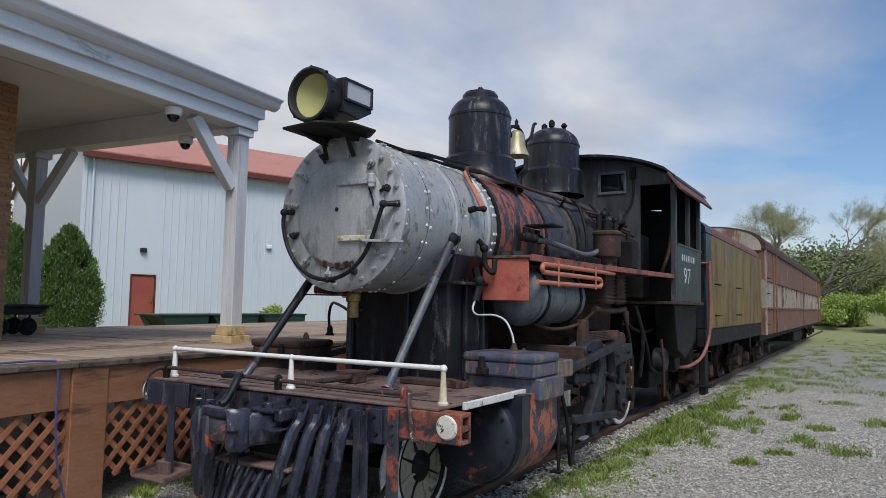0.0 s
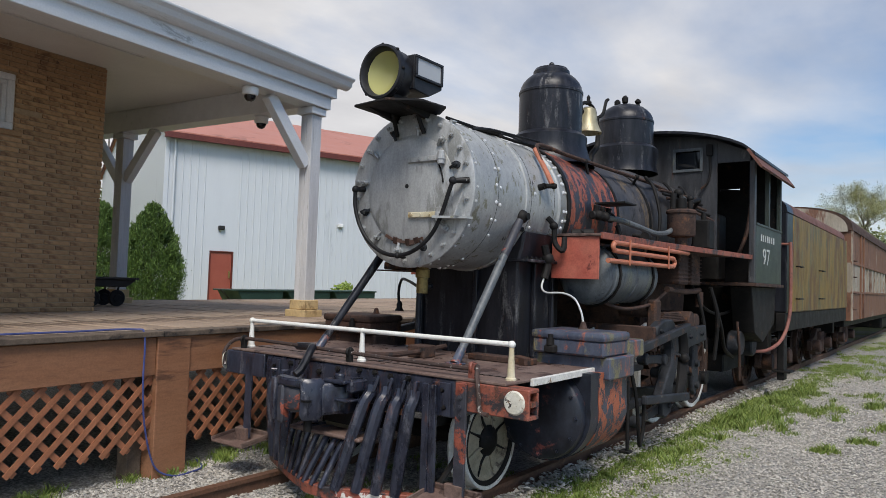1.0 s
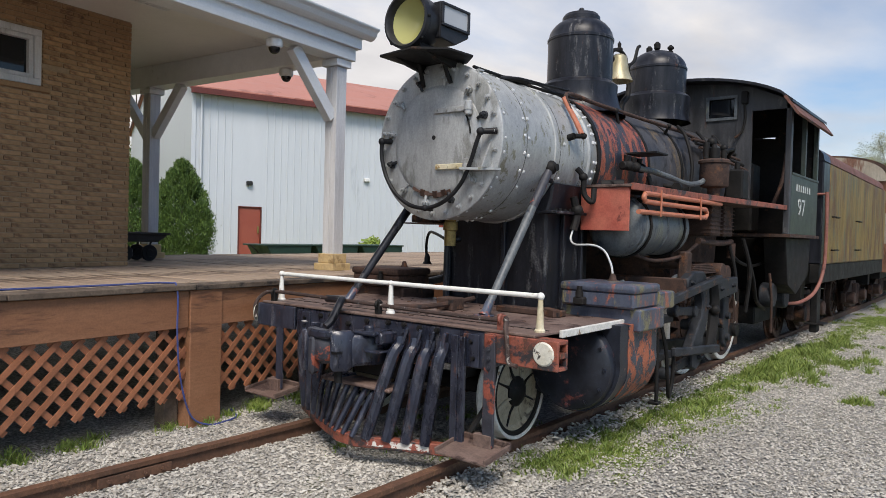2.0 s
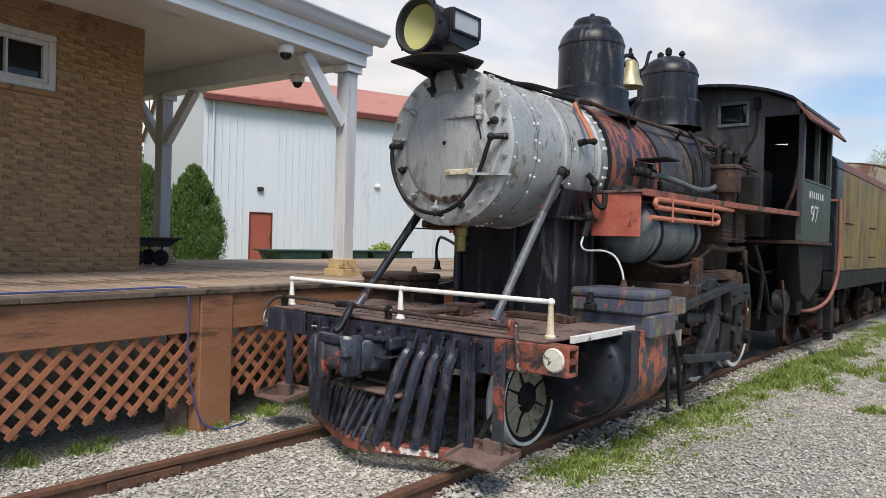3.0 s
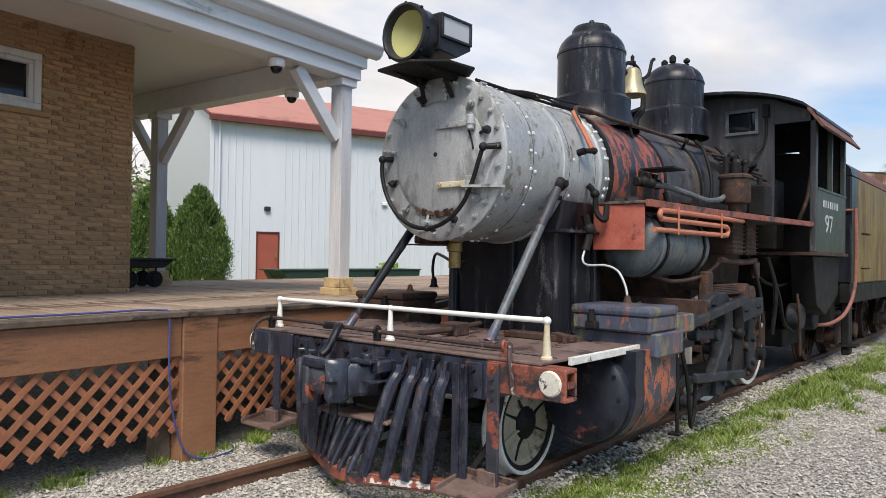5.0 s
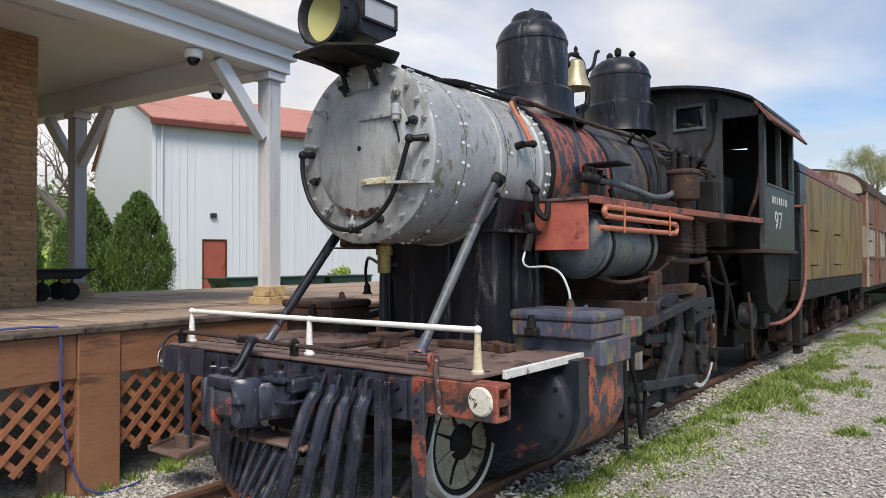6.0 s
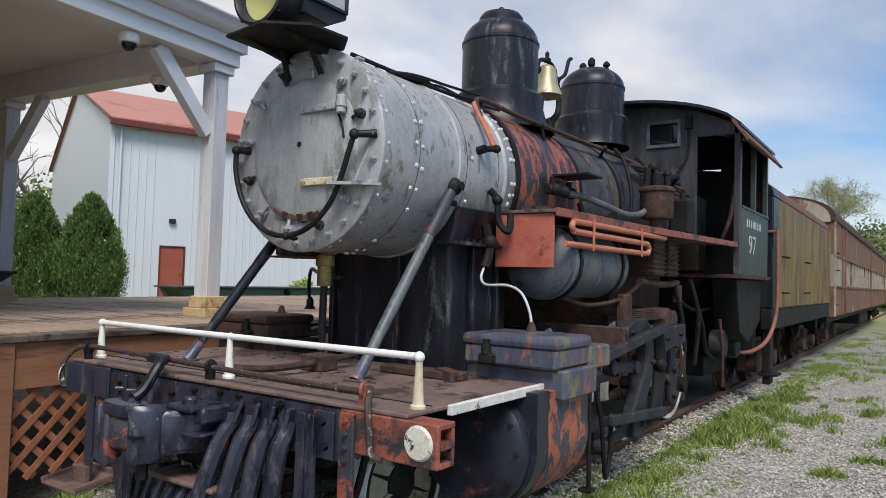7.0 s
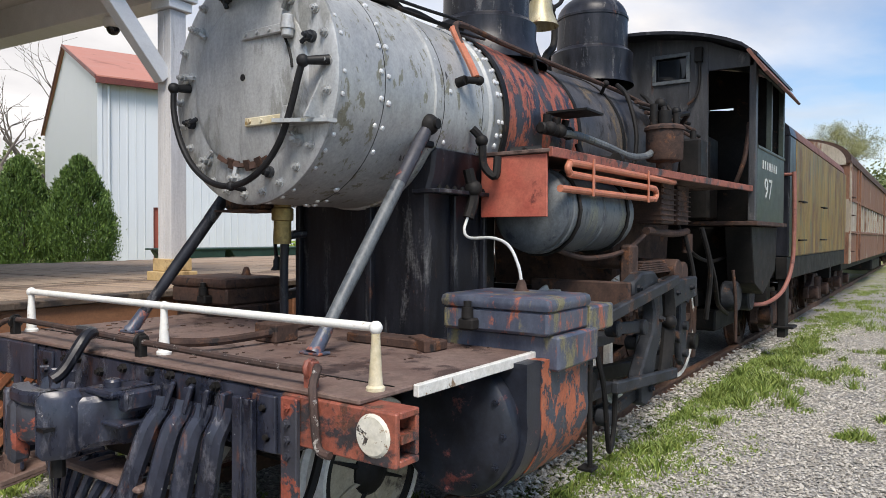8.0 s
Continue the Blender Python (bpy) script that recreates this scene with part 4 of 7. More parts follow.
part("lamp_foot", bm, M_GREASE, hl)

# boiler
bm = B()
lathe(bm, [(R + 0.012, 0), (R + 0.02, 0.01), (R + 0.02, 1.18)], barrel_at(2.19), 72)
boiler = part("boiler", bm, M_BOILER, loco, "boiler cladding with dark blue and red peeling paint")
bm = B()
lathe(bm, [(R + 0.02, 0), (R + 0.03, 0.02), (R + 0.09, 1.1), (R + 0.14, 1.3), (R + 0.14, 2.62)], barrel_at(3.37), 72)
part("firebox_wrapper", bm, M_BOILER_REAR, loco, "rust-stained boiler cladding")
for y, r in ((2.2, R + 0.028), (3.37, R + 0.03), (4.2, R + 0.085)):
    bm = B()
    lathe(bm, [(r - 0.01, -0.03), (r, -0.028), (r, 0.028), (r - 0.01, 0.03)], barrel_at(y), 72)
    part("boiler_band", bm, M_GREASE, loco)

# domes
def dome(name, y, r, z_base, z_shoulder, z_top, material, label, skirt=0.15):
    m = Matrix.Translation((0, y, 0))
    bm = B()
    h = z_top - z_shoulder
    lathe(bm, [(r + skirt, z_base - 0.22), (r + skirt * 0.6, z_base - 0.12), (r + 0.055, z_base), (r + 0.06, z_base + 0.10), (r + 0.03, z_base + 0.13), (r, z_base + 0.15), (r, z_shoulder - 0.015), (r + 0.008, z_shoulder - 0.012), (r + 0.008, z_shoulder + 0.012)]
          + [(r * math.cos(a), z_shoulder + h * math.sin(a)) for a in np.linspace(0.08, math.pi / 2 - 0.35, 7)] + [(0, z_top)], m, 48)
    return part(name, bm, material, loco, label)


sand = dome("sand_dome", 2.99, 0.345, 3.17, 3.76, 4.02, M_BLACK, "tall black sand dome with capped top")
bm = B()
lathe(bm, [(0.20, 3.97), (0.20, 4.01), (0.175, 4.045), (0.10, 4.06), (0.02, 4.062), (0.02, 4.085), (0, 4.085)], Matrix.Translation((0, 2.99, 0)), 32)
ball(bm, (0, 2.99, 4.095), 0.032)
part("dome_cap", bm, M_BLACK, sand)
steam = dome("steam_dome", 5.12, 0.365, 3.40, 3.87, 4.13, M_BLACK, "black steam dome", 0.07)
for dx, dy, h in ((-0.12, 0.0, 0.10), (0.02, -0.08, 0.12), (0.16, 0.02, 0.08)):
    bm = B()
    lathe(bm, [(0.028, 0), (0.03, 0.03), (0.018, 0.04), (0.04, 0.06), (0.042, h), (0.015, h + 0.03), (0, h + 0.03)], Matrix.Translation((dx, 5.12 + dy, 4.08)), 14)
    part("safety_valve", bm, M_GREASE, steam)

# bell
BYc, BZ = 3.78, 3.79
bm = B()
lathe(bm, [(0, 0), (0.05, -0.005), (0.085, -0.03), (0.10, -0.10), (0.115, -0.20), (0.145, -0.27), (0.165, -0.315), (0.155, -0.315), (0.13, -0.27), (0.0, -0.08)], Matrix.Translation((0.08, BYc, BZ)), 32)
bell = part("bell", bm, M_BELL, loco, "tarnished brass bell")
bm = B()
tube(bm, [(0.08, BYc + 0.20, BZ - 0.10), (0.08, BYc + 0.17, BZ + 0.0), (0.08, BYc, BZ + 0.045), (0.08, BYc - 0.17, BZ), (0.08, BYc - 0.20, BZ - 0.10)], 0.022, 8)
lathe(bm, [(0.03, 0), (0.04, 0.03), (0.02, 0.05), (0.022, 0.09), (0, 0.12)], Matrix.Translation((0.08, BYc, BZ + 0.03)), 12)
part("yoke", bm, M_GREASE, bell)
for s in (1, -1):
    bm = B()
    tube(bm, [(0.08, BYc + s * 0.21, BZ - 0.10), (0.08, BYc + s * 0.28, BZ - 0.22), (0.08, BYc + s * 0.27, BZ - 0.42), (0.08, BYc + s * 0.12, BZ - 0.55), (0.08, BYc + s * 0.06, BZ - 0.72)], [0.028, 0.03, 0.034, 0.034, 0.05], 8)
    ball(bm, (0.08, BYc + s * 0.215, BZ - 0.10), 0.045)
    part("cradle_arm", bm, M_GREASE, bell)
bm = B()
tube(bm, [(0.10, BYc + 0.24, BZ - 0.08), (0.11, BYc + 0.36, BZ + 0.0), (0.11, BYc + 0.44, BZ + 0.16), (0.11, BYc + 0.50, BZ + 0.20)], 0.02, 8)
part("bell_crank", bm, M_GREASE, bell)

# handrail pipe with its stanchions, and the red air pipe
bm = B()
tube(bm, [on_barrel(0.72, 66, R + 0.02), on_barrel(1.2, 68, R + 0.02), on_barrel(1.75, 60, R + 0.03), (0.42, 2.02, CZ + 0.56)], 0.014, 8)
part("conduit_pipe", bm, M_GREASE, loco)
bm = B()
tube(bm, [on_barrel(1.72, 12, R + 0.10), on_barrel(1.74, 22, R + 0.07), on_barrel(1.78, 38, R + 0.06), on_barrel(1.84, 48, R + 0.09), (0.44, 2.05, CZ + 0.58), (0.45, 2.5, CZ + 0.57), (0.50, 3.4, CZ + 0.56), (0.58, 4.4, CZ + 0.54), (0.66, 5.0, CZ + 0.48), (0.74, 5.5, CZ + 0.42)], 0.020, 8)
hr = part("air_pipe", bm, M_RUST, loco, "rust red pipe along the boiler")
bm = B()
tube(bm, [on_barrel(1.72, 12, R + 0.10), on_barrel(1.74, 22, R + 0.07), on_barrel(1.78, 38, R + 0.055), on_barrel(1.80, 46, R + 0.07)], 0.024, 8)
part("pipe_drop", bm, M_PIPE_ORANGE, loco, "orange red pipe drop")
bm = B()
rod(bm, on_barrel(1.66, 11, R - 0.01), on_barrel(1.66, 11, R + 0.06), 0.03)
rod(bm, on_barrel(1.66, 11, R + 0.06), on_barrel(1.75, 11, R + 0.10), 0.022)
ball(bm, on_barrel(1.75, 11, R + 0.10), 0.03)
part("pipe_elbow", bm, M_GREASE, loco)
for y in (2.9, 4.1):
    bm = B()
    p = Vector((0.475 + 0.08 * (y - 2.9), y, CZ + 0.56))
    rod(bm, p, on_barrel(y + 0.05, 42, R + 0.02), 0.016)
    ball(bm, p, 0.03)
    part("pipe_stanchion", bm, M_GREASE, loco)
for y0, x in ((1.05, 0.30), (1.5, 0.2)):
    bm = B()
    tube(bm, [(x, y0, CZ + math.sqrt(R * R - x * x) + 0.01), (x + 0.02, y0 + 0.25, CZ + math.sqrt(R * R - x * x) + 0.05), (x + 0.06, y0 + 0.6, CZ + R - 0.02), (x + 0.12, y0 + 0.95, CZ + R - 0.02)], 0.011, 8)
    part("wire_conduit", bm, M_RUBBER, loco)
bm = B()
lathe(bm, [(0.30, 0), (0.31, 0.03), (0.26, 0.05), (0, 0.05)], Matrix.Translation((0, 1.42, CZ + R - 0.045)), 28)
part("stack_cover", bm, M_GREASE, loco)
for x, y, z in ((0.33, 0.72, 2.885), (-0.645, 0.74, 2.56)):
    bm = B()
    box(bm, x - 0.008, x + 0.008, y - 0.03, y + 0.03, z, z + 0.09, 0.003)
    box(bm, x - 0.03, x + 0.022, y - 0.028, y + 0.028, z + 0.072, z + 0.086, 0.003)
    rod(bm, (x + 0.008, y, z + 0.045), (x + 0.03, y, z + 0.045), 0.012)
    part("lamp_bracket", bm, M_SILVER, loco)

# smokebox braces
for s in (-1, 1):
    a, c = (Vector((0.58, 0.52, 1.065)), Vector((0.61, 1.36, 2.22))) if s > 0 else (Vector((-0.80, 0.42, 1.065)), Vector((-0.53, 1.02, 2.03)))
    bm = B()
    d = (c - a).normalized()
    tube(bm, [a + d * 0.12, a + d * 0.5, c - d * 0.5, c - d * 0.05], [0.030, 0.036, 0.036, 0.032], 14, 4)
    br = part("smokebox_brace", bm, M_TANK if s > 0 else M_BLACK, loco, "blue-grey diagonal brace rod" if s > 0 else "black diagonal brace rod")
    bm = B()
    tube(bm, [c - d * 0.40, c - d * 0.2, c + d * 0.02], [0.037, 0.039, 0.036], 14, 3)
    part("brace_end", bm, M_STRAP if s > 0 else M_BLACK, br, "scuffed red upper end" if s > 0 else "")
    bm = B()
    ball(bm, c + d * 0.03, 0.062, 14, 10)
    rod(bm, c + d * 0.03 - Vector((s * 0.09, 0, 0)), c + d * 0.03 + Vector((s * 0.07, 0, 0)), 0.03)
    box(bm, c.x - 0.09 * s, c.x - 0.02 * s, c.y - 0.07, c.y + 0.11, c.z - 0.10, c.z + 0.12, 0.01)
    part("brace_knuckle", bm, M_GREASE, br)
    bm = B()
    lathe(bm, [(0, 0), (0.044, 0), (0.044, 0.015), (0.036, 0.03), (0.034, 0.14), (0, 0.14)], frame_at(a - d * 0.02, d), 16)
    box(bm, a.x - 0.075, a.x + 0.06, a.y - 0.04, a.y + 0.04, 1.046, 1.060, 0.004)
    part("brace_foot", bm, M_NAVY, br)

# saddle, drain valve and front pipes
bm = B()
prism(bm, [(-0.54, 0.9), (0.54, 0.9), (0.54, 1.86), (0.58, 1.98), (0.60, 2.14), (0.30, 1.90), (0, 1.80), (-0.30, 1.90), (-0.60, 2.14), (-0.58, 1.98), (-0.54, 1.86)], "y", 1.46, 2.12, 0.02)
saddle = part("cylinder_saddle", bm, M_BLACK, loco, "black cast cylinder saddle")
for x in (-0.50, 0.12):
    bm = B()
    box(bm, x - 0.022, x + 0.022, 1.42, 1.465, 1.02, 1.84, 0.006)
    part("rib", bm, M_BLACK, saddle)
for y in (1.72, 2.06):
    bm = B()
    box(bm, 0.54, 0.58, y - 0.02, y + 0.02, 1.02, 1.86, 0.006)
    part("rib", bm, M_BLACK, saddle)
for sg in (1, -1):
    bm = B()
    box(bm, sg * 0.46, sg * 0.66, 1.42, 2.14, 1.86, 1.885, 0.004)
    part("flange", bm, M_BLACK, saddle)
for k in range(9):
    bm = B()
    hexbolt(bm, (0.63, 1.46 + 0.08 * k, 1.885), (0, 0, 1), 0.016, 0.014)
    part("bolt", bm, M_GREASE, saddle)
bm = B()
box(bm, -0.62, 0.62, 1.36, 2.2, 0.86, 0.99, 0.01)
part("saddle_foot", bm, M_BLACK, saddle)
bm = B()
lathe(bm, [(0.0, 0), (0.05, 0), (0.05, 0.13), (0.062, 0.135), (0.062, 0.20), (0.05, 0.21), (0.05, 0.30)], Matrix.Translation((-0.07, 0.90, 1.56)), 18)
part("drain_valve", bm, M_BRASS_FIT, loco, "brass drain valve under the smokebox")
bm = B()
box(bm, -0.42, -0.10, 0.70, 0.98, 1.74, 1.752)
box(bm, -0.38, -0.12, 0.74, 0.96, 1.755, 1.82, 0.01)
part("ash_tray", bm, M_RUST, loco)
bm = B()
tube(bm, [(-0.22, 1.05, 1.05), (-0.22, 1.05, 1.50), (-0.22, 1.08, 1.60), (-0.20, 1.2, 1.62)], 0.026, 10)
part("riser_pipe", bm, M_BLACK, loco)
bm = B()
tube(bm, [(-0.92, 1.62, 1.38), (-0.92, 1.60, 1.55), (-0.80, 1.5, 1.67), (-0.55, 1.3, 1.66), (-0.25, 1.1, 1.60)], 0.014, 8)
lathe(bm, [(0.05, 0), (0.03, 0.03), (0.03, 0.07), (0.015, 0.1)], Matrix.Translation((-0.92, 1.62, 1.355)), 12)
part("oil_pipe", bm, M_RUBBER, loco)
bm = B()
tube(bm, [(0.67, 1.76, 1.84), (0.65, 1.73, 1.72), (0.66, 1.68, 1.645), (0.74, 1.62, 1.60), (0.93, 1.57, 1.60), (1.05, 1.54, 1.555), (1.12, 1.52, 1.45), (1.14, 1.52, 1.36)], 0.009, 10)
part("oil_hose", bm, M_WHITEHOSE, loco, "grey-white oil hose")
bm = B()
tube(bm, [on_barrel(1.80, -12, R + 0.02), (0.68, 1.84, 2.2), (0.69, 1.85, 2.05), (0.76, 1.87, 1.98), (0.76, 1.9, 2.1)], 0.026, 8)
tube(bm, [(0.64, 1.75, 2.02), (0.66, 1.78, 1.85), (0.65, 1.74, 1.72)], 0.036, 8)
ball(bm, (0.68, 1.84, 2.2), 0.04)
ball(bm, (0.66, 1.78, 1.9), 0.055)
part("check_valve", bm, M_GREASE, loco)

# running board, air boxes, cooling pipes and tank
for s in (1, -1):
    bm = B()
    poly = [(s * 0.58, 1.96), (s * 1.10, 1.94), (s * 1.16, 3.4), (s * 1.42, 6.02), (s * 0.72, 6.02), (s * 0.66, 3.4)]
    prism(bm, poly, "z", 2.115, 2.14, 0.004)
    rb = part("running_board", bm, M_DECK, loco, "rusty running board")
    bm = B()
    edge = [(s * 1.10, 1.94, 2.12), (s * 1.16, 3.4, 2.12), (s * 1.42, 6.05, 2.12)]
    for a, c in zip(edge, edge[1:]):
        a, c = Vector(a), Vector(c)
        box(bm, -0.014, 0.014, -0.032, 0.028, 0.0, (c - a).length, 0.004, frame_at(a, c - a))
    part("board_edge", bm, M_BEAM_RED, rb, "scuffed red edge strip")
    bm = B()
    prism(bm, [(s * 0.60, 1.73), (s * 1.065, 1.73), (s * 1.065, 2.112), (s * 0.60, 2.112)], "y", 1.965, 1.985, 0.003)
    part("air_box", bm, M_RED, loco, "faded red box panel")
    bm = B()
    lathe(bm, [(0, 0.02), (0.12, 0.0), (0.22, 0.02), (0.27, 0.07), (0.275, 0.12), (0.285, 0.125), (0.285, 0.16), (0.275, 0.165), (0.275, 0.62), (0.285, 0.625), (0.285, 0.66), (0.275, 0.665), (0.275, 1.10), (0.285, 1.105), (0.285, 1.14), (0.275, 1.145), (0.27, 1.22), (0.2, 1.30), (0, 1.33)], Matrix.Translation((s * 0.85, 2.10, 1.78)) @ ALONG, 40)
    tank = part("air_tank", bm, M_TANK if s > 0 else M_BLACK, loco, "blue-grey air tank under the running board")
    for y in (2.3, 3.15):
        bm = B()
        tube(bm, [(s * (0.85 + 0.29 * math.cos(a)), y, 1.78 + 0.29 * math.sin(a)) for a in np.linspace(radians(60), radians(-240), 16)], 0.014, 6, 0)
        part("tank_strap", bm, M_GREASE, tank)
bm = B()


def px(y):
    return 1.14 + 0.03 * (y - 2.1)


run = [(4.05, 2.065), (3.6, 2.065), (2.9, 2.066), (2.20, 2.066), (2.13, 2.058), (2.10, 2.03), (2.13, 2.002), (2.20, 1.994), (2.9, 1.99), (3.52, 1.988), (3.60, 1.98), (3.635, 1.945), (3.60, 1.91), (3.52, 1.902), (2.8, 1.90), (2.0, 1.90)]
tube(bm, [(px(y), y, z) for y, z in run], 0.023, 10, 4)
pipes = part("cooling_pipe", bm, M_PIPE_ORANGE, loco, "looped orange red cooling pipe")
for y in (2.42, 3.40):
    bm = B()
    box(bm, px(y) + 0.020, px(y) + 0.030, y - 0.014, y + 0.014, 1.87, 2.11, 0.002)
    part("pipe_clip", bm, M_PIPE_ORANGE, pipes)

# boiler-side fittings, injector and the delivery pipe, compressor
bm = B()
tube(bm, [(0.73, 2.7, 2.36), (0.80, 3.0, 2.36), (0.86, 3.4, 2.32), (0.90, 3.9, 2.28), (0.95, 4.25, 2.36), (0.92, 4.5, 2.62), (0.88, 4.7, 2.78), (0.80, 5.1, 2.82), (0.78, 5.5, 2.80)], 0.030, 10)
part("feed_pipe", bm, M_TANK, loco, "grey feed pipe")
bm = B()
rod(bm, (0.72, 2.55, 2.37), (0.76, 2.95, 2.37), 0.042, seg=14, bev=0.01)
for y in (2.62, 2.78, 2.92):
    rod(bm, (0.72, y, 2.37), (0.74, y, 2.47), 0.022, 0.03)
    ball(bm, (0.76, y, 2.37), 0.05, 10, 8)
rod(bm, (0.80, 3.0, 2.30), (0.84, 3.02, 2.16), 0.025)
part("injector", bm, M_GREASE, loco, "black injector with valves")
bm = B()
rod(bm, (0.85, 3.3, 2.22), (1.0, 3.3, 2.20), 0.022)
rod(bm, (0.99, 3.27, 2.20), (0.99, 3.33, 2.20), 0.05)
part("valve_wheel", bm, M_GREASE, loco)
bm = B()
box(bm, 0.66, 0.98, 2.75, 3.05, 2.50, 2.515, 0.0, None)
part("drip_plate", bm, M_GREASE, loco)
bm = B()
rod(bm, (0.68, 2.2, 2.15), (0.86, 2.3, 2.16), 0.05)
tube(bm, [(0.78, 2.2, 2.17), (0.80, 2.6, 2.16), (0.84, 3.1, 2.17), (0.95, 4.0, 2.16)], 0.022, 8)
part("drain_pipe", bm, M_GREASE, loco)
bm = B()
lathe(bm, [(0, 0), (0.07, 0), (0.07, 0.12), (0.15, 0.14), (0.16, 0.16), (0.16, 0.40), (0.175, 0.405), (0.175, 0.43), (0.15, 0.45), (0, 0.46)], Matrix.Translation((1.02, 4.35, 2.14)), 26)
comp = part("air_compressor", bm, M_RUST, loco, "rusty air compressor cylinder")
bm = B()
rod(bm, (1.02, 4.35, 2.60), (1.02, 4.35, 2.72), 0.06)
rod(bm, (0.94, 4.30, 2.60), (0.94, 4.30, 2.78), 0.035)
rod(bm, (1.10, 4.42, 2.60), (1.10, 4.42, 2.70), 0.03)
tube(bm, [(1.02, 4.35, 2.70), (0.95, 4.5, 2.80), (0.85, 4.8, 2.74)], 0.028, 8)
tube(bm, [(1.10, 4.42, 2.68), (1.12, 4.7, 2.74), (0.98, 5.0, 2.70), (0.85, 5.4, 2.66)], 0.024, 8)
ball(bm, (0.96, 4.42, 2.80), 0.055)
ball(bm, (1.06, 4.55, 2.74), 0.045)
part("compressor_head", bm, M_GREASE, comp)
bm = B()
box(bm, 1.06, 1.26, 4.62, 4.86, 2.15, 2.50, 0.02)
rod(bm, (1.16, 4.74, 2.5), (1.16, 4.74, 2.58), 0.03)
part("lubricator", bm, M_GREASE, loco, "black lubricator box")
for y, x, ang in ((4.15, 0.80, 0.1), (4.9, 0.84, -0.1), (5.15, 0.9, 0.05)):
    bm = B()
    tube(bm, [(x, y, 2.15), (x + 0.02, y + 0.05, 2.5), (x - 0.08, y + ang, 2.85), (x - 0.22, y + ang + 0.1, 3.0)], 0.02, 8)
    part("steam_pipe", bm, M_GREASE, loco)
for k in range(5):
    bm = B()
    tube(bm, [(0.70 + 0.03 * k, 4.5 + 0.05 * k, 2.86 - 0.045 * k), (0.76 + 0.04 * k, 4.9, 2.86 - 0.05 * k), (0.86 + 0.05 * k, 5.5, 2.84 - 0.07 * k)], 0.018, 8)
    part("copper_line", bm, M_GREASE if k % 2 else M_RUST, loco)
bm = B()
tube(bm, [(1.18, 6.3, 2.16), (1.24, 6.5, 2.5), (1.26, 6.62, 2.9)], 0.026, 8)
part("reverse_lever", bm, M_RUST, loco)
# finned radiator boxes under the board
for y in (4.05, 4.5):
    bm = B()
    box(bm, 0.80, 1.10, y, y + 0.34, 1.72, 2.08, 0.01)
    fins = part("finned_box", bm, M_RUST, loco)
    for k in range(7):
        bm = B()
        box(bm, 0.785, 1.115, y - 0.01, y + 0.35, 1.75 + 0.045 * k, 1.76 + 0.045 * k)
        part("fin", bm, M_RUST, fins)
bm = B()
tube(bm, [(1.0, 3.95, 1.66), (1.02, 4.6, 1.64), (1.04, 5.0, 1.66)], 0.035, 10)
rod(bm, (1.05, 4.98, 1.64), (1.05, 4.98, 1.46), 0.05)
part("exhaust_pipe", bm, M_RUST, loco)

# cab
CF, CB, CWX = 6.00, 7.72, 1.45
ROOF = [(x, 3.44 + 0.40 * (1 - (x / 1.5) ** 2) ** 0.7 if abs(x) < 1.5 else 3.44) for x in np.linspace(-1.5, 1.5, 21)]
bm = B()
prism(bm, [(x, z) for x, z in ROOF] + [(x, z + 0.035) for x, z in ROOF[::-1]], "y", CF - 0.24, CB + 0.20)
cab = part("cab", bm, M_BLACK, loco, "black cab roof and frame")
for s in (1, -1):
    bm = B()
    prism(bm, [(s * 1.43, 3.52), (s * 1.60, 3.275), (s * 1.575, 3.26), (s * 1.40, 3.505)], "y", CF - 0.28, CB + 0.18)
    part("roof_eave", bm, M_EAVE, cab, "rusty red roof eave")
# front wall with its window and doorway
W0, W1, WZ0, WZ1 = 0.38, 0.755, 3.32, 3.61
fz = [(x, z) for x, z in ROOF]


def roof_z(x):
    return float(np.interp(x, [p[0] for p in fz], [p[1] for p in fz]))


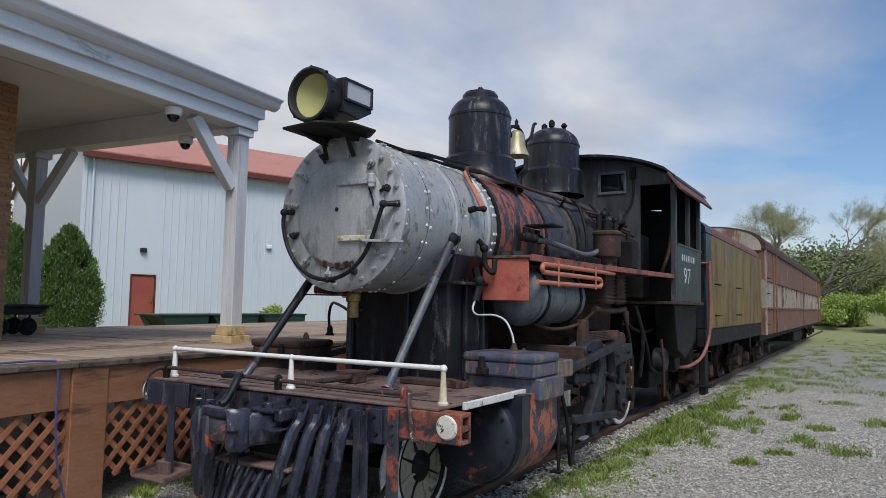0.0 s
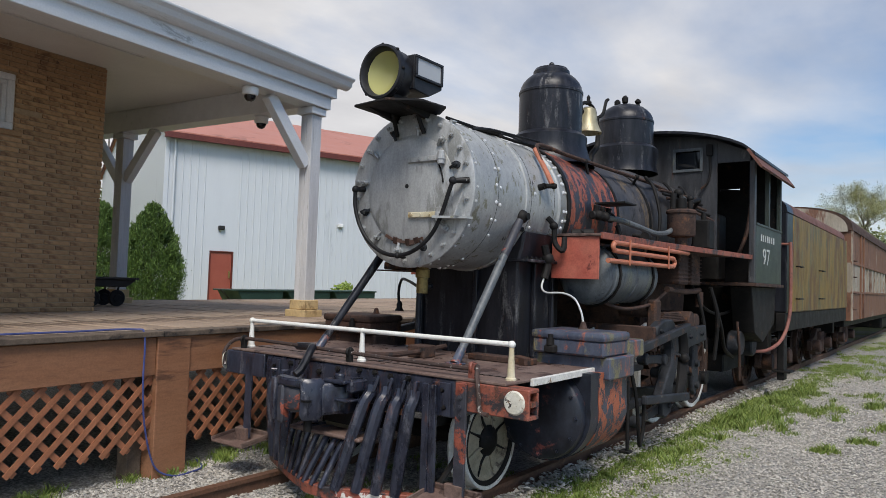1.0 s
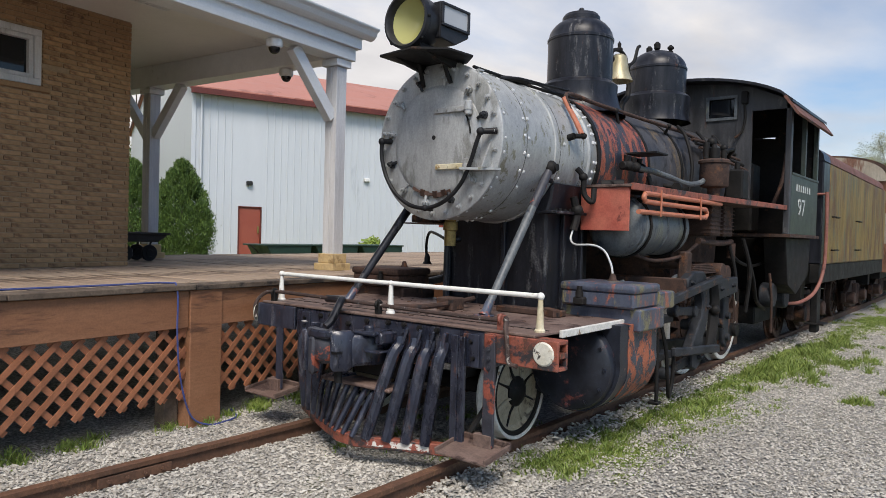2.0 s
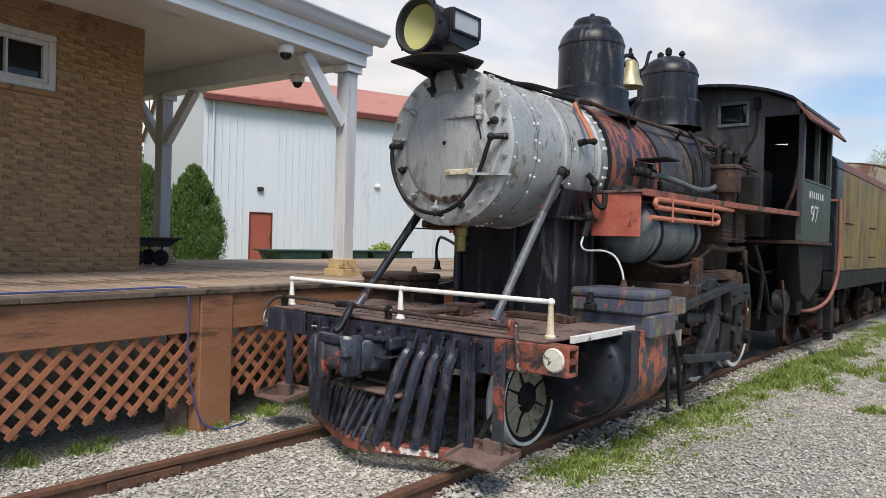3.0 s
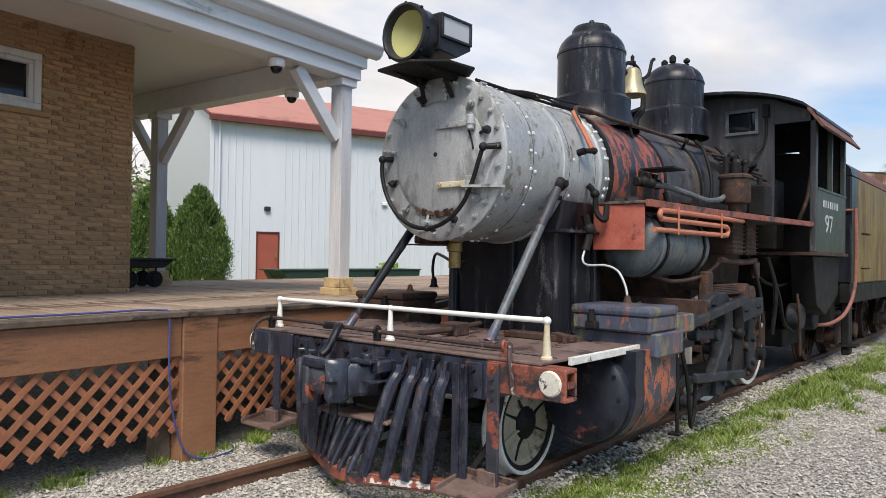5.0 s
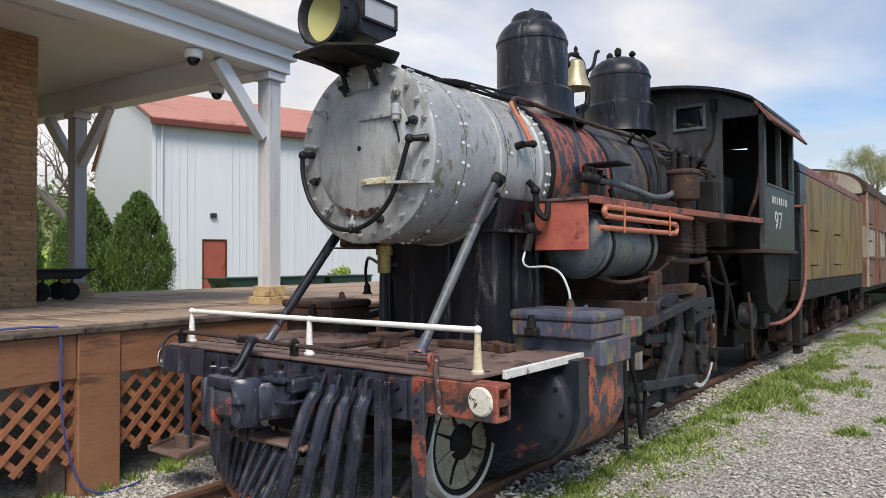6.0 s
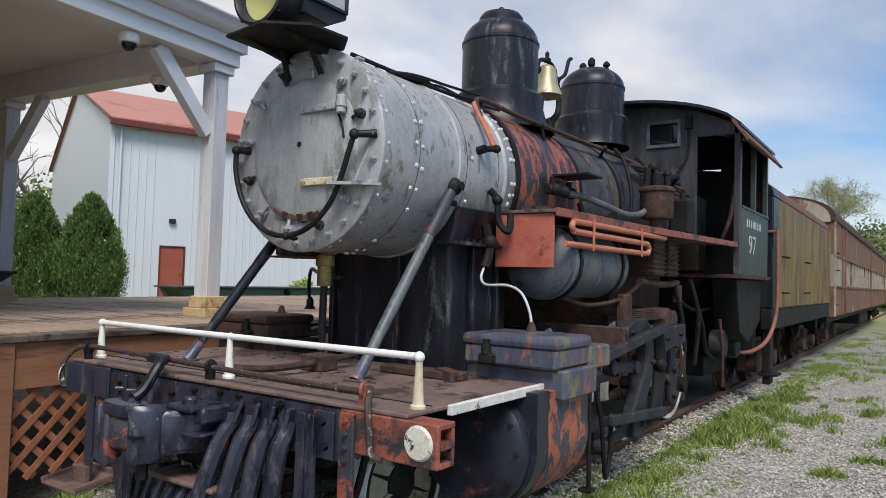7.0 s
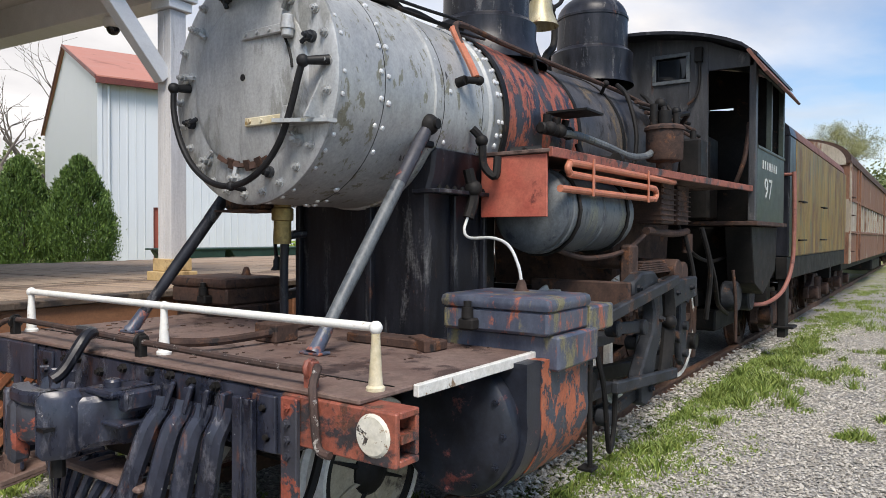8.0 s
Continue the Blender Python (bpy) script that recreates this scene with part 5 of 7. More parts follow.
for s in (1, -1):
    for xa, xb, za, zb in ((0.0, W0 - 0.002, 3.0, None), (W0, W1, WZ1, None), (W0, W1, 2.95, WZ0), (W1 + 0.002, 0.965, 2.14, None), (0.967, 1.42, 3.40, None), (0.50, W1, 2.14, 2.948)):
        bm = B()
        prism(bm, [(s * xa, za), (s * xb, za), (s * xb, zb if zb else roof_z(xb)), (s * xa, zb if zb else roof_z(xa))], "y", CF, CF + 0.03)
        part("front_wall", bm, M_CAB, cab)
    bm = B()
    for a in ((W0 - 0.02, W1 + 0.02, WZ1 - 0.02, WZ1 + 0.02), (W0 - 0.02, W1 + 0.02, WZ0 - 0.02, WZ0 + 0.02), (W0 - 0.02, W0 + 0.02, WZ0 + 0.02, WZ1 - 0.02), (W1 - 0.02, W1 + 0.02, WZ0 + 0.02, WZ1 - 0.02)):
        box(bm, s * a[0], s * a[1], CF - 0.025, CF + 0.0, a[2], a[3], 0.004)
    wf = part("window_frame", bm, M_TANK, cab, "grey window frame with red traces")
    bm = B()
    box(bm, s * W0, s * W1, CF + 0.032, CF + 0.038, WZ0, WZ1)
    part("pane", bm, M_PANE, wf)
    # side: corner posts, lower panel, window post, rear post
    bm = B()
    box(bm, s * (CWX - 0.07), s * CWX, CF, CF + 0.10, 1.78, 3.50, 0.006)
    part("corner_post", bm, M_CAB, cab)
    bm = B()
    box(bm, s * (CWX - 0.06), s * CWX, 6.86, 6.92, 2.56, 3.50, 0.005)
    box(bm, s * (CWX - 0.06), s * CWX, CB - 0.08, CB, 2.56, 3.50, 0.005)
    box(bm, s * (CWX - 0.03), s * CWX, CF + 0.10, CB, 3.38, 3.50, 0.004)
    part("side_frame", bm, M_GREENCAB, cab)
    bm = B()
    box(bm, s * (CWX - 0.03), s * CWX, CF + 0.102, CB, 1.78, 2.56, 0.005)
    box(bm, s * (CWX - 0.05), s * (CWX + 0.012), CF + 0.102, CB, 2.555, 2.585, 0.004)
    part("side_panel", bm, M_GREENCAB, cab, "dark green lettered cab side")
    bm = B()
    box(bm, s * 0.75, s * (CWX + 0.03), CF - 0.02, CB + 0.05, 1.735, 1.78, 0.006)
    part("cab_sill", bm, M_RUST, cab, "rusty cab floor edge")
    bm = B()
    prism(bm, [(6.2, 1.733), (CB, 1.733), (CB - 0.1, 1.2), (6.9, 0.95), (6.4, 1.1)], "x", s * 1.10, s * 1.38, 0.01)
    part("side_bunker", bm, M_GREASE, cab)
bm = B()
box(bm, -1.40, 1.40, CB - 0.03, CB, 1.78, 2.5, 0.0)
prism(bm, [(-1.40, 2.5), (0.55, 2.5), (0.55, roof_z(0.55)), (0.0, roof_z(0.0)), (-0.7, roof_z(0.7)), (-1.40, roof_z(1.40))], "y", CB - 0.03, CB)
box(bm, 0.55, 1.40, CB - 0.03, CB, 2.5, 3.24, 0.0)
prism(bm, [(0.55, 3.27), (1.40, 3.27), (1.40, roof_z(1.40)), (1.0, roof_z(1.0)), (0.55, roof_z(0.55))], "y", CB - 0.03, CB)
box(bm, 0.85, 1.40, CB - 0.03, CB, 3.24, 3.27, 0.0)
box(bm, -1.44, -1.41, CF + 0.1, CB, 2.5, 3.42, 0.0)
box(bm, 0.45, 0.90, CF + 0.35, CF + 0.75, 1.8, 2.75, 0.03)
box(bm, -0.6, 0.6, CF + 0.04, CF + 0.5, 1.75, 2.9, 0.05)
part("backhead", bm, M_GREASE, cab)
bm = B()
box(bm, 0.83, 0.91, CF - 0.06, CF - 0.0, 3.50, 3.66, 0.008)
tube(bm, [(0.87, CF - 0.03, 3.50), (0.88, CF - 0.03, 3.28), (0.84, CF - 0.04, 3.12), (0.76, CF - 0.05, 3.05)], 0.016, 8)
part("junction_box", bm, M_GREASE, cab)
# lettering on the cab side
for txt, size, y, z in (("97", 0.32, 6.47, 2.04),):
    cu = bpy.data.curves.new("number", "FONT")
    cu.body, cu.size, cu.extrude = txt, size, 0.002
    tmp = bpy.data.objects.new("number", cu)
    me = bpy.data.meshes.new_from_object(tmp)
    bpy.data.objects.remove(tmp)
    me.transform(Matrix.Translation((CWX + 0.004, y, z)) @ Matrix.Diagonal((1, 1.4, 1, 1)) @ Matrix(((0, 0, 1, 0), (1, 0, 0, 0), (0, 1, 0, 0), (0, 0, 0, 1))))
    me.materials.append(M_LETTER)
    ob = new("number", me)
    ob.parent = cab
for k in range(7):
    bm = B()
    y = 6.36 + 0.128 * k
    box(bm, CWX + 0.002, CWX + 0.006, y, y + (0.045 if k % 3 else 0.065), 2.355, 2.445)
    part("letter_bar", bm, M_LETTER, cab)

# cylinders and steam chests
for s in (1, -1):
    paint = M_NAVY if s > 0 else M_RUST
    round_side = [(1.09 + 0.385 * math.sin(a), 0.72 - 0.385 * math.cos(a)) for a in np.linspace(radians(-35), radians(100), 16)]
    outline = [(s * u, v) for u, v in [(0.72, 1.02), (0.72, 0.48)] + round_side + [(1.47, 1.02)]]
    bm = B()
    prism(bm, outline, "y", 1.12, 1.66, 0.0)
    cyl = part("cylinder", bm, M_PEEL if s > 0 else M_BLACK, loco, "cylinder jacket with peeling orange primer")
    bm = B()
    prism(bm, [(u - s * 0.004, v + 0.004) for u, v in outline], "y", 0.98, 1.118, 0.0)
    part("front_jacket", bm, M_CYL_HEAD, cyl, "blue-black front jacket with red traces")
    bm = B()
    lathe(bm, [(0, -0.05), (0.16, -0.05), (0.30, -0.035), (0.335, -0.01), (0.345, 0.02), (0.345, 0.06)], Matrix.Translation((s * 1.09, 0.93, 0.70)) @ ALONG, 40)
    for k in range(12):
        a = 2 * math.pi * k / 12
        hexbolt(bm, (s * 1.09 + 0.30 * math.cos(a), 0.90, 0.70 + 0.30 * math.sin(a)), (0, -1, 0), 0.016, 0.016)
    part("cylinder_head", bm, M_CYL_HEAD, cyl)
    bm = B()
    lathe(bm, [(0.34, 0), (0.36, 0.02), (0.36, 0.06), (0.30, 0.09), (0.12, 0.10), (0.10, 0.22), (0, 0.22)], Matrix.Translation((s * 1.09, 1.66, 0.70)) @ ALONG, 40)
    part("rear_cover", bm, M_GREASE, cyl)
    bm = B()
    box(bm, s * 0.86, s * 1.52, 1.20, 1.68, 0.96, 1.13, 0.012)
    part("chest_base", bm, paint, loco, "blue-grey steam chest base")
    bm = B()
    box(bm, s * 0.88, s * 1.49, 1.14, 1.62, 1.132, 1.25, 0.015)
    ch = part("steam_chest", bm, paint, loco, "blue-grey steam chest with rust-chipped lid")
    bm = B()
    box(bm, s * 0.87, s * 1.505, 1.125, 1.635, 1.245, 1.315, 0.028, seg=2)
    part("chest_lid", bm, paint, ch)
    bm = B()
    box(bm, s * 1.02, s * 1.11, 1.07, 1.14, 1.14, 1.20, 0.01)
    rod(bm, (s * 1.065, 1.095, 1.20), (s * 1.065, 1.095, 1.255), 0.03)
    rod(bm, (s * 1.065, 1.095, 1.255), (s * 1.065, 1.095, 1.285), 0.02)
    part("relief_valve", bm, M_GREASE, ch)
    bm = B()
    lathe(bm, [(0.045, 0), (0.03, 0.015), (0.025, 0.04), (0.016, 0.06), (0, 0.065)], Matrix.Translation((s * 1.14, 1.52, 1.313)), 12)
    part("oil_cup", bm, M_RUST, ch)
    bm = B()
    box(bm, s * 1.30, s * 1.50, 1.625, 1.95, 1.10, 1.24, 0.012)
    part("valve_guide", bm, M_NAVY if s > 0 else M_BLACK, loco)

# frame and firebox below the boiler
bm = B()
for s in (1, -1):
    box(bm, s * 0.50, s * 0.62, 0.25, 7.6, 0.62, 0.95, 0.01)
box(bm, -0.5, 0.5, 2.2, 2.3, 0.62, 1.85)
box(bm, -0.5, 0.5, 3.4, 3.5, 0.62, 1.2)
part("main_frame", bm, M_GREASE, loco)
bm = B()
prism(bm, [(-0.62, 1.0), (0.62, 1.0), (0.68, 2.2), (-0.68, 2.2)], "y", 4.2, 5.7, 0.03)
part("firebox", bm, M_RUST, loco, "rusty firebox side")


def spoked(name, x, y, r, spokes, parent, rim_mat, body_mat, label, s=1, width=0.13):
    """A wheel on the rail, its outer face at x on the side s."""
    z = RAIL_TOP + r
    m = Matrix.Translation((x, y, z)) @ Matrix.Rotation(radians(90 * s), 4, "Y")
    bm = B()
    lathe(bm, [(r - 0.052, -0.002), (r - 0.012, -0.002), (r, -0.012), (r, -width + 0.03), (r + 0.028, -width + 0.015), (r + 0.028, -width), (r - 0.052, -width), (r - 0.052, -0.002)], m, 48)
    w = part(name, bm, rim_mat, parent, label)
    bm = B()
    ri = r - 0.054
    lathe(bm, [(ri - 0.05, -0.02), (ri, -0.012), (ri, -width + 0.01), (ri - 0.05, -width + 0.02), (ri - 0.05, -0.02)], m, 48)
    lathe(bm, [(0, 0.012), (0.055, 0.012), (0.075, -0.004), (0.11 if r < 0.5 else 0.15, -0.014), (0.11 if r < 0.5 else 0.15, -0.10), (0, -0.10)], m, 24)
    part("wheel_centre", bm, body_mat, w)
    r0 = 0.09 if r < 0.5 else 0.13
    t = B()
    vs = [t.verts.new(Vector(c)) for c in ((r0, -0.045, -0.025), (r0, 0.045, -0.025), (ri - 0.03, 0.025, -0.022), (ri - 0.03, -0.025, -0.022), (r0, -0.045, -0.09), (r0, 0.045, -0.09), (ri - 0.03, 0.025, -0.09), (ri - 0.03, -0.025, -0.09))]
    for f in ((0, 1, 2, 3), (7, 6, 5, 4), (0, 4, 5, 1), (1, 5, 6, 2), (2, 6, 7, 3), (3, 7, 4, 0)):
        t.faces.new([vs[i] for i in f])
    bmesh.ops.recalc_face_normals(t, faces=t.faces[:])
    me = bpy.data.meshes.new("spoke")
    t.to_mesh(me)
    t.free()
    me.materials.append(body_mat)
    for k in range(spokes):
        place("spoke", me, w, m @ Matrix.Rotation(2 * math.pi * (k + 0.5) / spokes, 4, "Z"))
    if r < 0.5:
        bm = B()
        lathe(bm, [(0, 0.016), (0.06, 0.016), (0.09, -0.006), (0.10, -0.012), (0, -0.012)], m, 20)
        part("hub", bm, M_GREASE, w)
    return w


PR = 0.36


def plate_wheel(x, y, r, s):
    m = Matrix.Translation((x, y, RAIL_TOP + r)) @ Matrix.Rotation(radians(90 * s), 4, "Y")
    bm = B()
    lathe(bm, [(r - 0.030, -0.004), (r - 0.026, 0.0), (r - 0.006, 0.0), (r, -0.010), (r, -0.10), (r + 0.026, -0.115), (r + 0.026, -0.13), (r - 0.030, -0.13), (r - 0.030, -0.004)], m, 56)
    w = part("pilot_wheel", bm, M_WORN_WHITE, loco, "cream pilot wheel with chipped white tyre")
    bm = B()
    lathe(bm, [(r - 0.066, -0.020), (r - 0.060, -0.008), (r - 0.031, -0.008), (r - 0.031, -0.12), (r - 0.066, -0.12), (r - 0.066, -0.020)], m, 56)
    part("rim_ring", bm, M_GREASE, w, "black ring inside the tyre")
    bm = B()
    lathe(bm, [(0.10, -0.030), (0.16, -0.048), (r - 0.10, -0.050), (r - 0.066, -0.026), (r - 0.066, -0.09), (0.10, -0.09), (0.10, -0.030)], m, 48)
    part("wheel_plate", bm, M_WHEEL, w, "dusty cream dished plate")
    for k in range(8):
        a = 2 * math.pi * (k + 0.5) / 8
        d = Vector((math.cos(a), math.sin(a), 0))
        bm = B()
        tube(bm, [m @ (d * 0.085 + Vector((0, 0, -0.026))), m @ (d * 0.16 + Vector((0, 0, -0.042))), m @ (d * (r - 0.085) + Vector((0, 0, -0.042)))], [0.020, 0.010, 0.007], 6, 3)
        part("spoke_rib", bm, M_GREASE if k % 3 else M_WHEEL, w)
    bm = B()
    lathe(bm, [(0, 0.012), (0.05, 0.012), (0.062, 0.004), (0.095, -0.006), (0.115, -0.024), (0.118, -0.045), (0, -0.045)], m, 24)
    part("hub", bm, M_GREASE, w, "dark greasy hub")


for s in (1, -1):
    plate_wheel(s * 0.80, 0.70, PR, s)
bm = B()
rod(bm, (-0.75, 0.70, RAIL_TOP + PR), (0.75, 0.70, RAIL_TOP + PR), 0.07)
part("pilot_axle", bm, M_GREASE, loco)
DR = 0.56
DY = (2.85, 4.25, 5.65)
for y in DY:
    for s in (1, -1):
        spoked("driving_wheel", s * 0.80, y, DR, 13, loco, M_WORN_WHITE, M_RUST, "rusty spoked driving wheel with chipped white tyre", s)
    bm = B()
    rod(bm, (-0.75, y, RAIL_TOP + DR), (0.75, y, RAIL_TOP + DR), 0.09)
    part("driving_axle", bm, M_GREASE, loco)
for s in (1, -1):
    bm = B()
    zc = RAIL_TOP + DR - 0.16
    prism(bm, [(DY[0] - 0.1, zc - 0.07), (DY[2] + 0.1, zc - 0.07), (DY[2] + 0.1, zc + 0.07), (DY[0] - 0.1, zc + 0.07)], "x", s * 0.86, s * 0.92, 0.01)
    for y in DY:
        rod(bm, (s * 0.84, y, zc), (s * 0.97, y, zc), 0.085, seg=18, bev=0.01)
    part("side_rod", bm, M_GREASE, loco, "dark coupling rod")
    bm = B()
    prism(bm, [(1.85, 0.66), (DY[1], zc - 0.06), (DY[1], zc + 0.06), (1.85, 0.76)], "x", s * 1.0, s * 1.06, 0.01)
    rod(bm, (s * 0.95, DY[1], zc), (s * 1.12, DY[1], zc), 0.10, seg=18, bev=0.01)
    part("main_rod", bm, M_GREASE, loco)
    # crosshead and its guides
    bm = B()
    for z in (0.58, 0.92):
        box(bm, s * 1.02, s * 1.20, 1.80, 2.75, z - 0.035, z + 0.035, 0.008)
    part("crosshead_guide", bm, M_GEAR, loco, "dark grey crosshead guide bars")
    bm = B()
    box(bm, s * 0.98, s * 1.24, 1.98, 2.30, 0.55, 0.95, 0.02)
    for k in range(4):
        hexbolt(bm, (s * 1.24, 2.03 + 0.075 * k, 0.90), (s, 0, 0), 0.014, 0.012)
    rod(bm, (s * 1.0, 2.14, 0.72), (s * 1.30, 2.14, 0.72), 0.07, seg=16, bev=0.01)
    part("crosshead", bm, M_GREASE, loco)
    # guide yoke: the tall curved hanger
    bm = B()
    yoke = [(2.78, 1.30), (2.95, 1.36), (3.22, 1.36), (3.38, 1.27), (3.42, 1.05), (3.38, 0.86), (3.27, 0.72), (3.22, 0.58), (3.20, 0.44), (3.06, 0.40), (2.94, 0.44), (2.93, 0.64), (3.06, 0.78), (3.20, 0.92), (3.23, 1.06), (3.17, 1.18), (2.98, 1.23), (2.78, 1.20)]
    prism(bm, yoke, "x", s * 1.22, s * 1.32, 0.015)
    part("guide_yoke", bm, M_GEAR, loco, "dark grey curved guide yoke")
    bm = B()
    box(bm, s * 0.55, s * 1.30, 2.75, 2.83, 1.06, 1.30, 0.01)
    part("yoke_crossbar", bm, M_RUST, loco)
    # link, radius rod and brackets of the valve gear
    bm = B()
    prism(bm, [(3.40, 1.24), (4.60, 1.26), (4.60, 1.08), (4.1, 1.04), (3.7, 0.98), (3.40, 0.98)], "x", s * 1.18, s * 1.25, 0.012)
    part("gear_bracket", bm, M_GEAR, loco, "dark grey valve gear bracket")
    bm = B()
    tube(bm, [(s * 1.30, 3.55, 1.30), (s * 1.30, 3.62, 1.05), (s * 1.30, 3.58, 0.75), (s * 1.30, 3.48, 0.52)], [0.05, 0.06, 0.06, 0.045], 8, 5, 0.5)
    ball(bm, (s * 1.31, 3.6, 0.95), 0.06)
    part("expansion_link", bm, M_GREASE, loco)
    bm = B()
    prism(bm, [(1.95, 1.14), (3.55, 1.32), (3.55, 1.24), (1.95, 1.06)], "x", s * 1.34, s * 1.40, 0.01)
    part("radius_rod", bm, M_GEAR, loco)
    bm = B()
    prism(bm, [(2.35, 0.70), (3.60, 0.60), (3.60, 0.52), (2.35, 0.62)], "x", s * 1.33, s * 1.38, 0.01)
    part("eccentric_rod", bm, M_GEAR, loco)
    bm = B()
    tube(bm, [(s * 1.32, 2.12, 0.95), (s * 1.36, 2.16, 0.7), (s * 1.36, 2.22, 0.42), (s * 1.33, 2.34, 0.26), (s * 1.32, 2.44, 0.40), (s * 1.34, 2.40, 0.70)], 0.017, 8, 5)
    part("union_link", bm, M_GREASE, loco)
    bm = B()
    rod(bm, (s * 1.42, 1.80, 0.9), (s * 1.42, 1.82, 0.32), 0.015)
    box(bm, s * 1.36, s * 1.45, 1.78, 1.87, 0.30, 0.32, 0.005)
    part("step_hanger", bm, M_GREASE, loco)
    for y, z, r in ((4.55, 1.30, 0.11), (4.75, 1.28, 0.10)):
        bm = B()
        rod(bm, (s * 0.70, y, z), (s * 1.10, y, z), r, seg=16, bev=0.01)
        part("trunnion", bm, M_RUST, loco)
    bm = B()
    rod(bm, (s * 0.70, 3.35, 1.42), (s * 1.10, 3.35, 1.42), 0.06, seg=16, bev=0.01)
    box(bm, s * 1.02, s * 1.12, 3.28, 3.44, 1.20, 1.55, 0.02)
    part("reach_shaft", bm, M_RUST, loco)
    bm = B()
    prism(bm, [(4.56, 1.24), (4.72, 1.16), (4.76, 0.62), (4.68, 0.42), (4.58, 0.48), (4.55, 0.9)], "x", s * 1.06, s * 1.12, 0.012)
    for k in range(3):
        rod(bm, (s * 1.1, 4.65, 1.05 - 0.25 * k), (s * 1.16, 4.65, 1.05 - 0.25 * k), 0.04)
    part("rear_hanger", bm, M_GEAR, loco)
    for y in (3.55, 4.95, 6.3):
        bm = B()
        prism(bm, [(y - 0.04, 1.0), (y + 0.05, 1.0), (y + 0.02, 0.25), (y - 0.10, 0.25)], "x", s * 0.70, s * 0.78)
        box(bm, s * 0.70, s * 0.80, y - 0.16, y - 0.04, 0.42, 0.82, 0.01)
        part("brake_hanger", bm, M_RUST, loco)
for y, z in ((6.4, 0.95), (7.1, 0.9)):
    bm = B()
    rod(bm, (1.05, y, z), (1.22, y, z), 0.17, seg=24, bev=0.02)
    part("brake_cylinder", bm, M_GEAR, loco)
for pts, r in (([(1.2, 6.2, 1.25), (1.22, 6.25, 0.9), (1.2, 6.35, 0.45)], 0.018), ([(1.1, 5.4, 1.6), (1.15, 5.6, 1.2), (1.12, 5.9, 0.9), (1.1, 6.4, 0.75)], 0.025), ([(1.15, 5.1, 1.7), (1.2, 5.25, 1.3), (1.15, 5.3, 0.8)], 0.025),
               ([(1.05, 4.9, 1.62), (1.10, 5.0, 1.3), (1.12, 5.05, 0.95)], 0.022), ([(0.95, 4.8, 1.9), (1.0, 5.2, 1.5), (1.02, 5.9, 1.35), (1.05, 6.6, 1.4)], 0.02), ([(0.9, 2.3, 1.55), (1.0, 2.7, 1.46), (1.05, 3.3, 1.5), (1.0, 3.9, 1.62)], 0.018)):
    bm = B()
    tube(bm, pts, r, 8)
    part("under_pipe", bm, M_GREASE if r > 0.019 else M_RUST, loco)
# small fittings of the valve gear
for y, z, x in ((2.86, 1.26, 1.32), (3.30, 1.28, 1.32), (3.34, 1.0, 1.32), (3.12, 0.52, 1.32), (3.6, 1.14, 1.25), (4.0, 1.15, 1.25), (4.4, 1.17, 1.25)):
    bm = B()
    hexbolt(bm, (x, y, z), (1, 0, 0), 0.026, 0.022)
    part("gear_bolt", bm, M_GEAR, loco)
for (y0, z0), (y1, z1), x in (((3.5, 1.02), (4.3, 0.74), 1.15), ((3.35, 0.80), (4.2, 0.95), 1.10), ((2.45, 1.02), (2.95, 0.98), 1.30), ((2.4, 0.45), (3.0, 0.5), 1.26)):
    bm = B()
    d = Vector((0, y1 - y0, z1 - z0))
    box(bm, -0.022, 0.022, -0.04, 0.04, 0, d.length, 0.008, frame_at((x, y0, z0), d))
    for yy, zz in ((y0, z0), (y1, z1)):
        rod(bm, (x - 0.04, yy, zz), (x + 0.05, yy, zz), 0.055, seg=14, bev=0.008)
    part("gear_link", bm, M_GEAR, loco)
for y in (3.78, 4.0, 4.98):
    bm = B()
    tube(bm, [(1.0, y, 1.0), (1.03, y + 0.03, 0.7), (0.98, y - 0.02, 0.35)], 0.028, 8)
    part("spring_hanger", bm, M_RUST, loco)
bm = B()
for k in range(6):
    box(bm, 0.96, 1.06, 3.55 + 0.035 * k, 4.45 - 0.035 * k, 1.30 + 0.018 * k, 1.315 + 0.018 * k, 0.003)
part("leaf_spring", bm, M_RUST, loco, "rusty leaf spring")
bm = B()
box(bm, -0.9, 0.9, 6.7, 7.9, 0.5, 0.75, 0.02)
box(bm, -1.0, 1.0, 7.3, 7.5, 0.75, 1.73, 0.02)
part("drawbar_casting", bm, M_GREASE, loco)

# ---- pilot beam, deck and pilot ----
DZ = 1.045
bm = B()
box(bm, -1.37, 1.365, -0.05, 1.30, DZ - 0.02, DZ, 0.005)
deck = part("deck", bm, M_DECK, loco, "rusty deck plate above the pilot beam")
bm = B()
box(bm, 1.367, 1.395, 0.25, 1.30, DZ - 0.045, DZ + 0.004, 0.004)
part("deck_edge", bm, M_WORN_WHITE, deck, "chipped white edge strip")
bm = B()
for x0, x1 in ((-1.36, -0.1), (-0.1, 1.34)):
    box(bm, x0, x1 - 0.01, 0.18, 0.186, DZ + 0.0, DZ + 0.004)
part("deck_seam", bm, M_GREASE, deck)
random.seed(9)
bm = B()
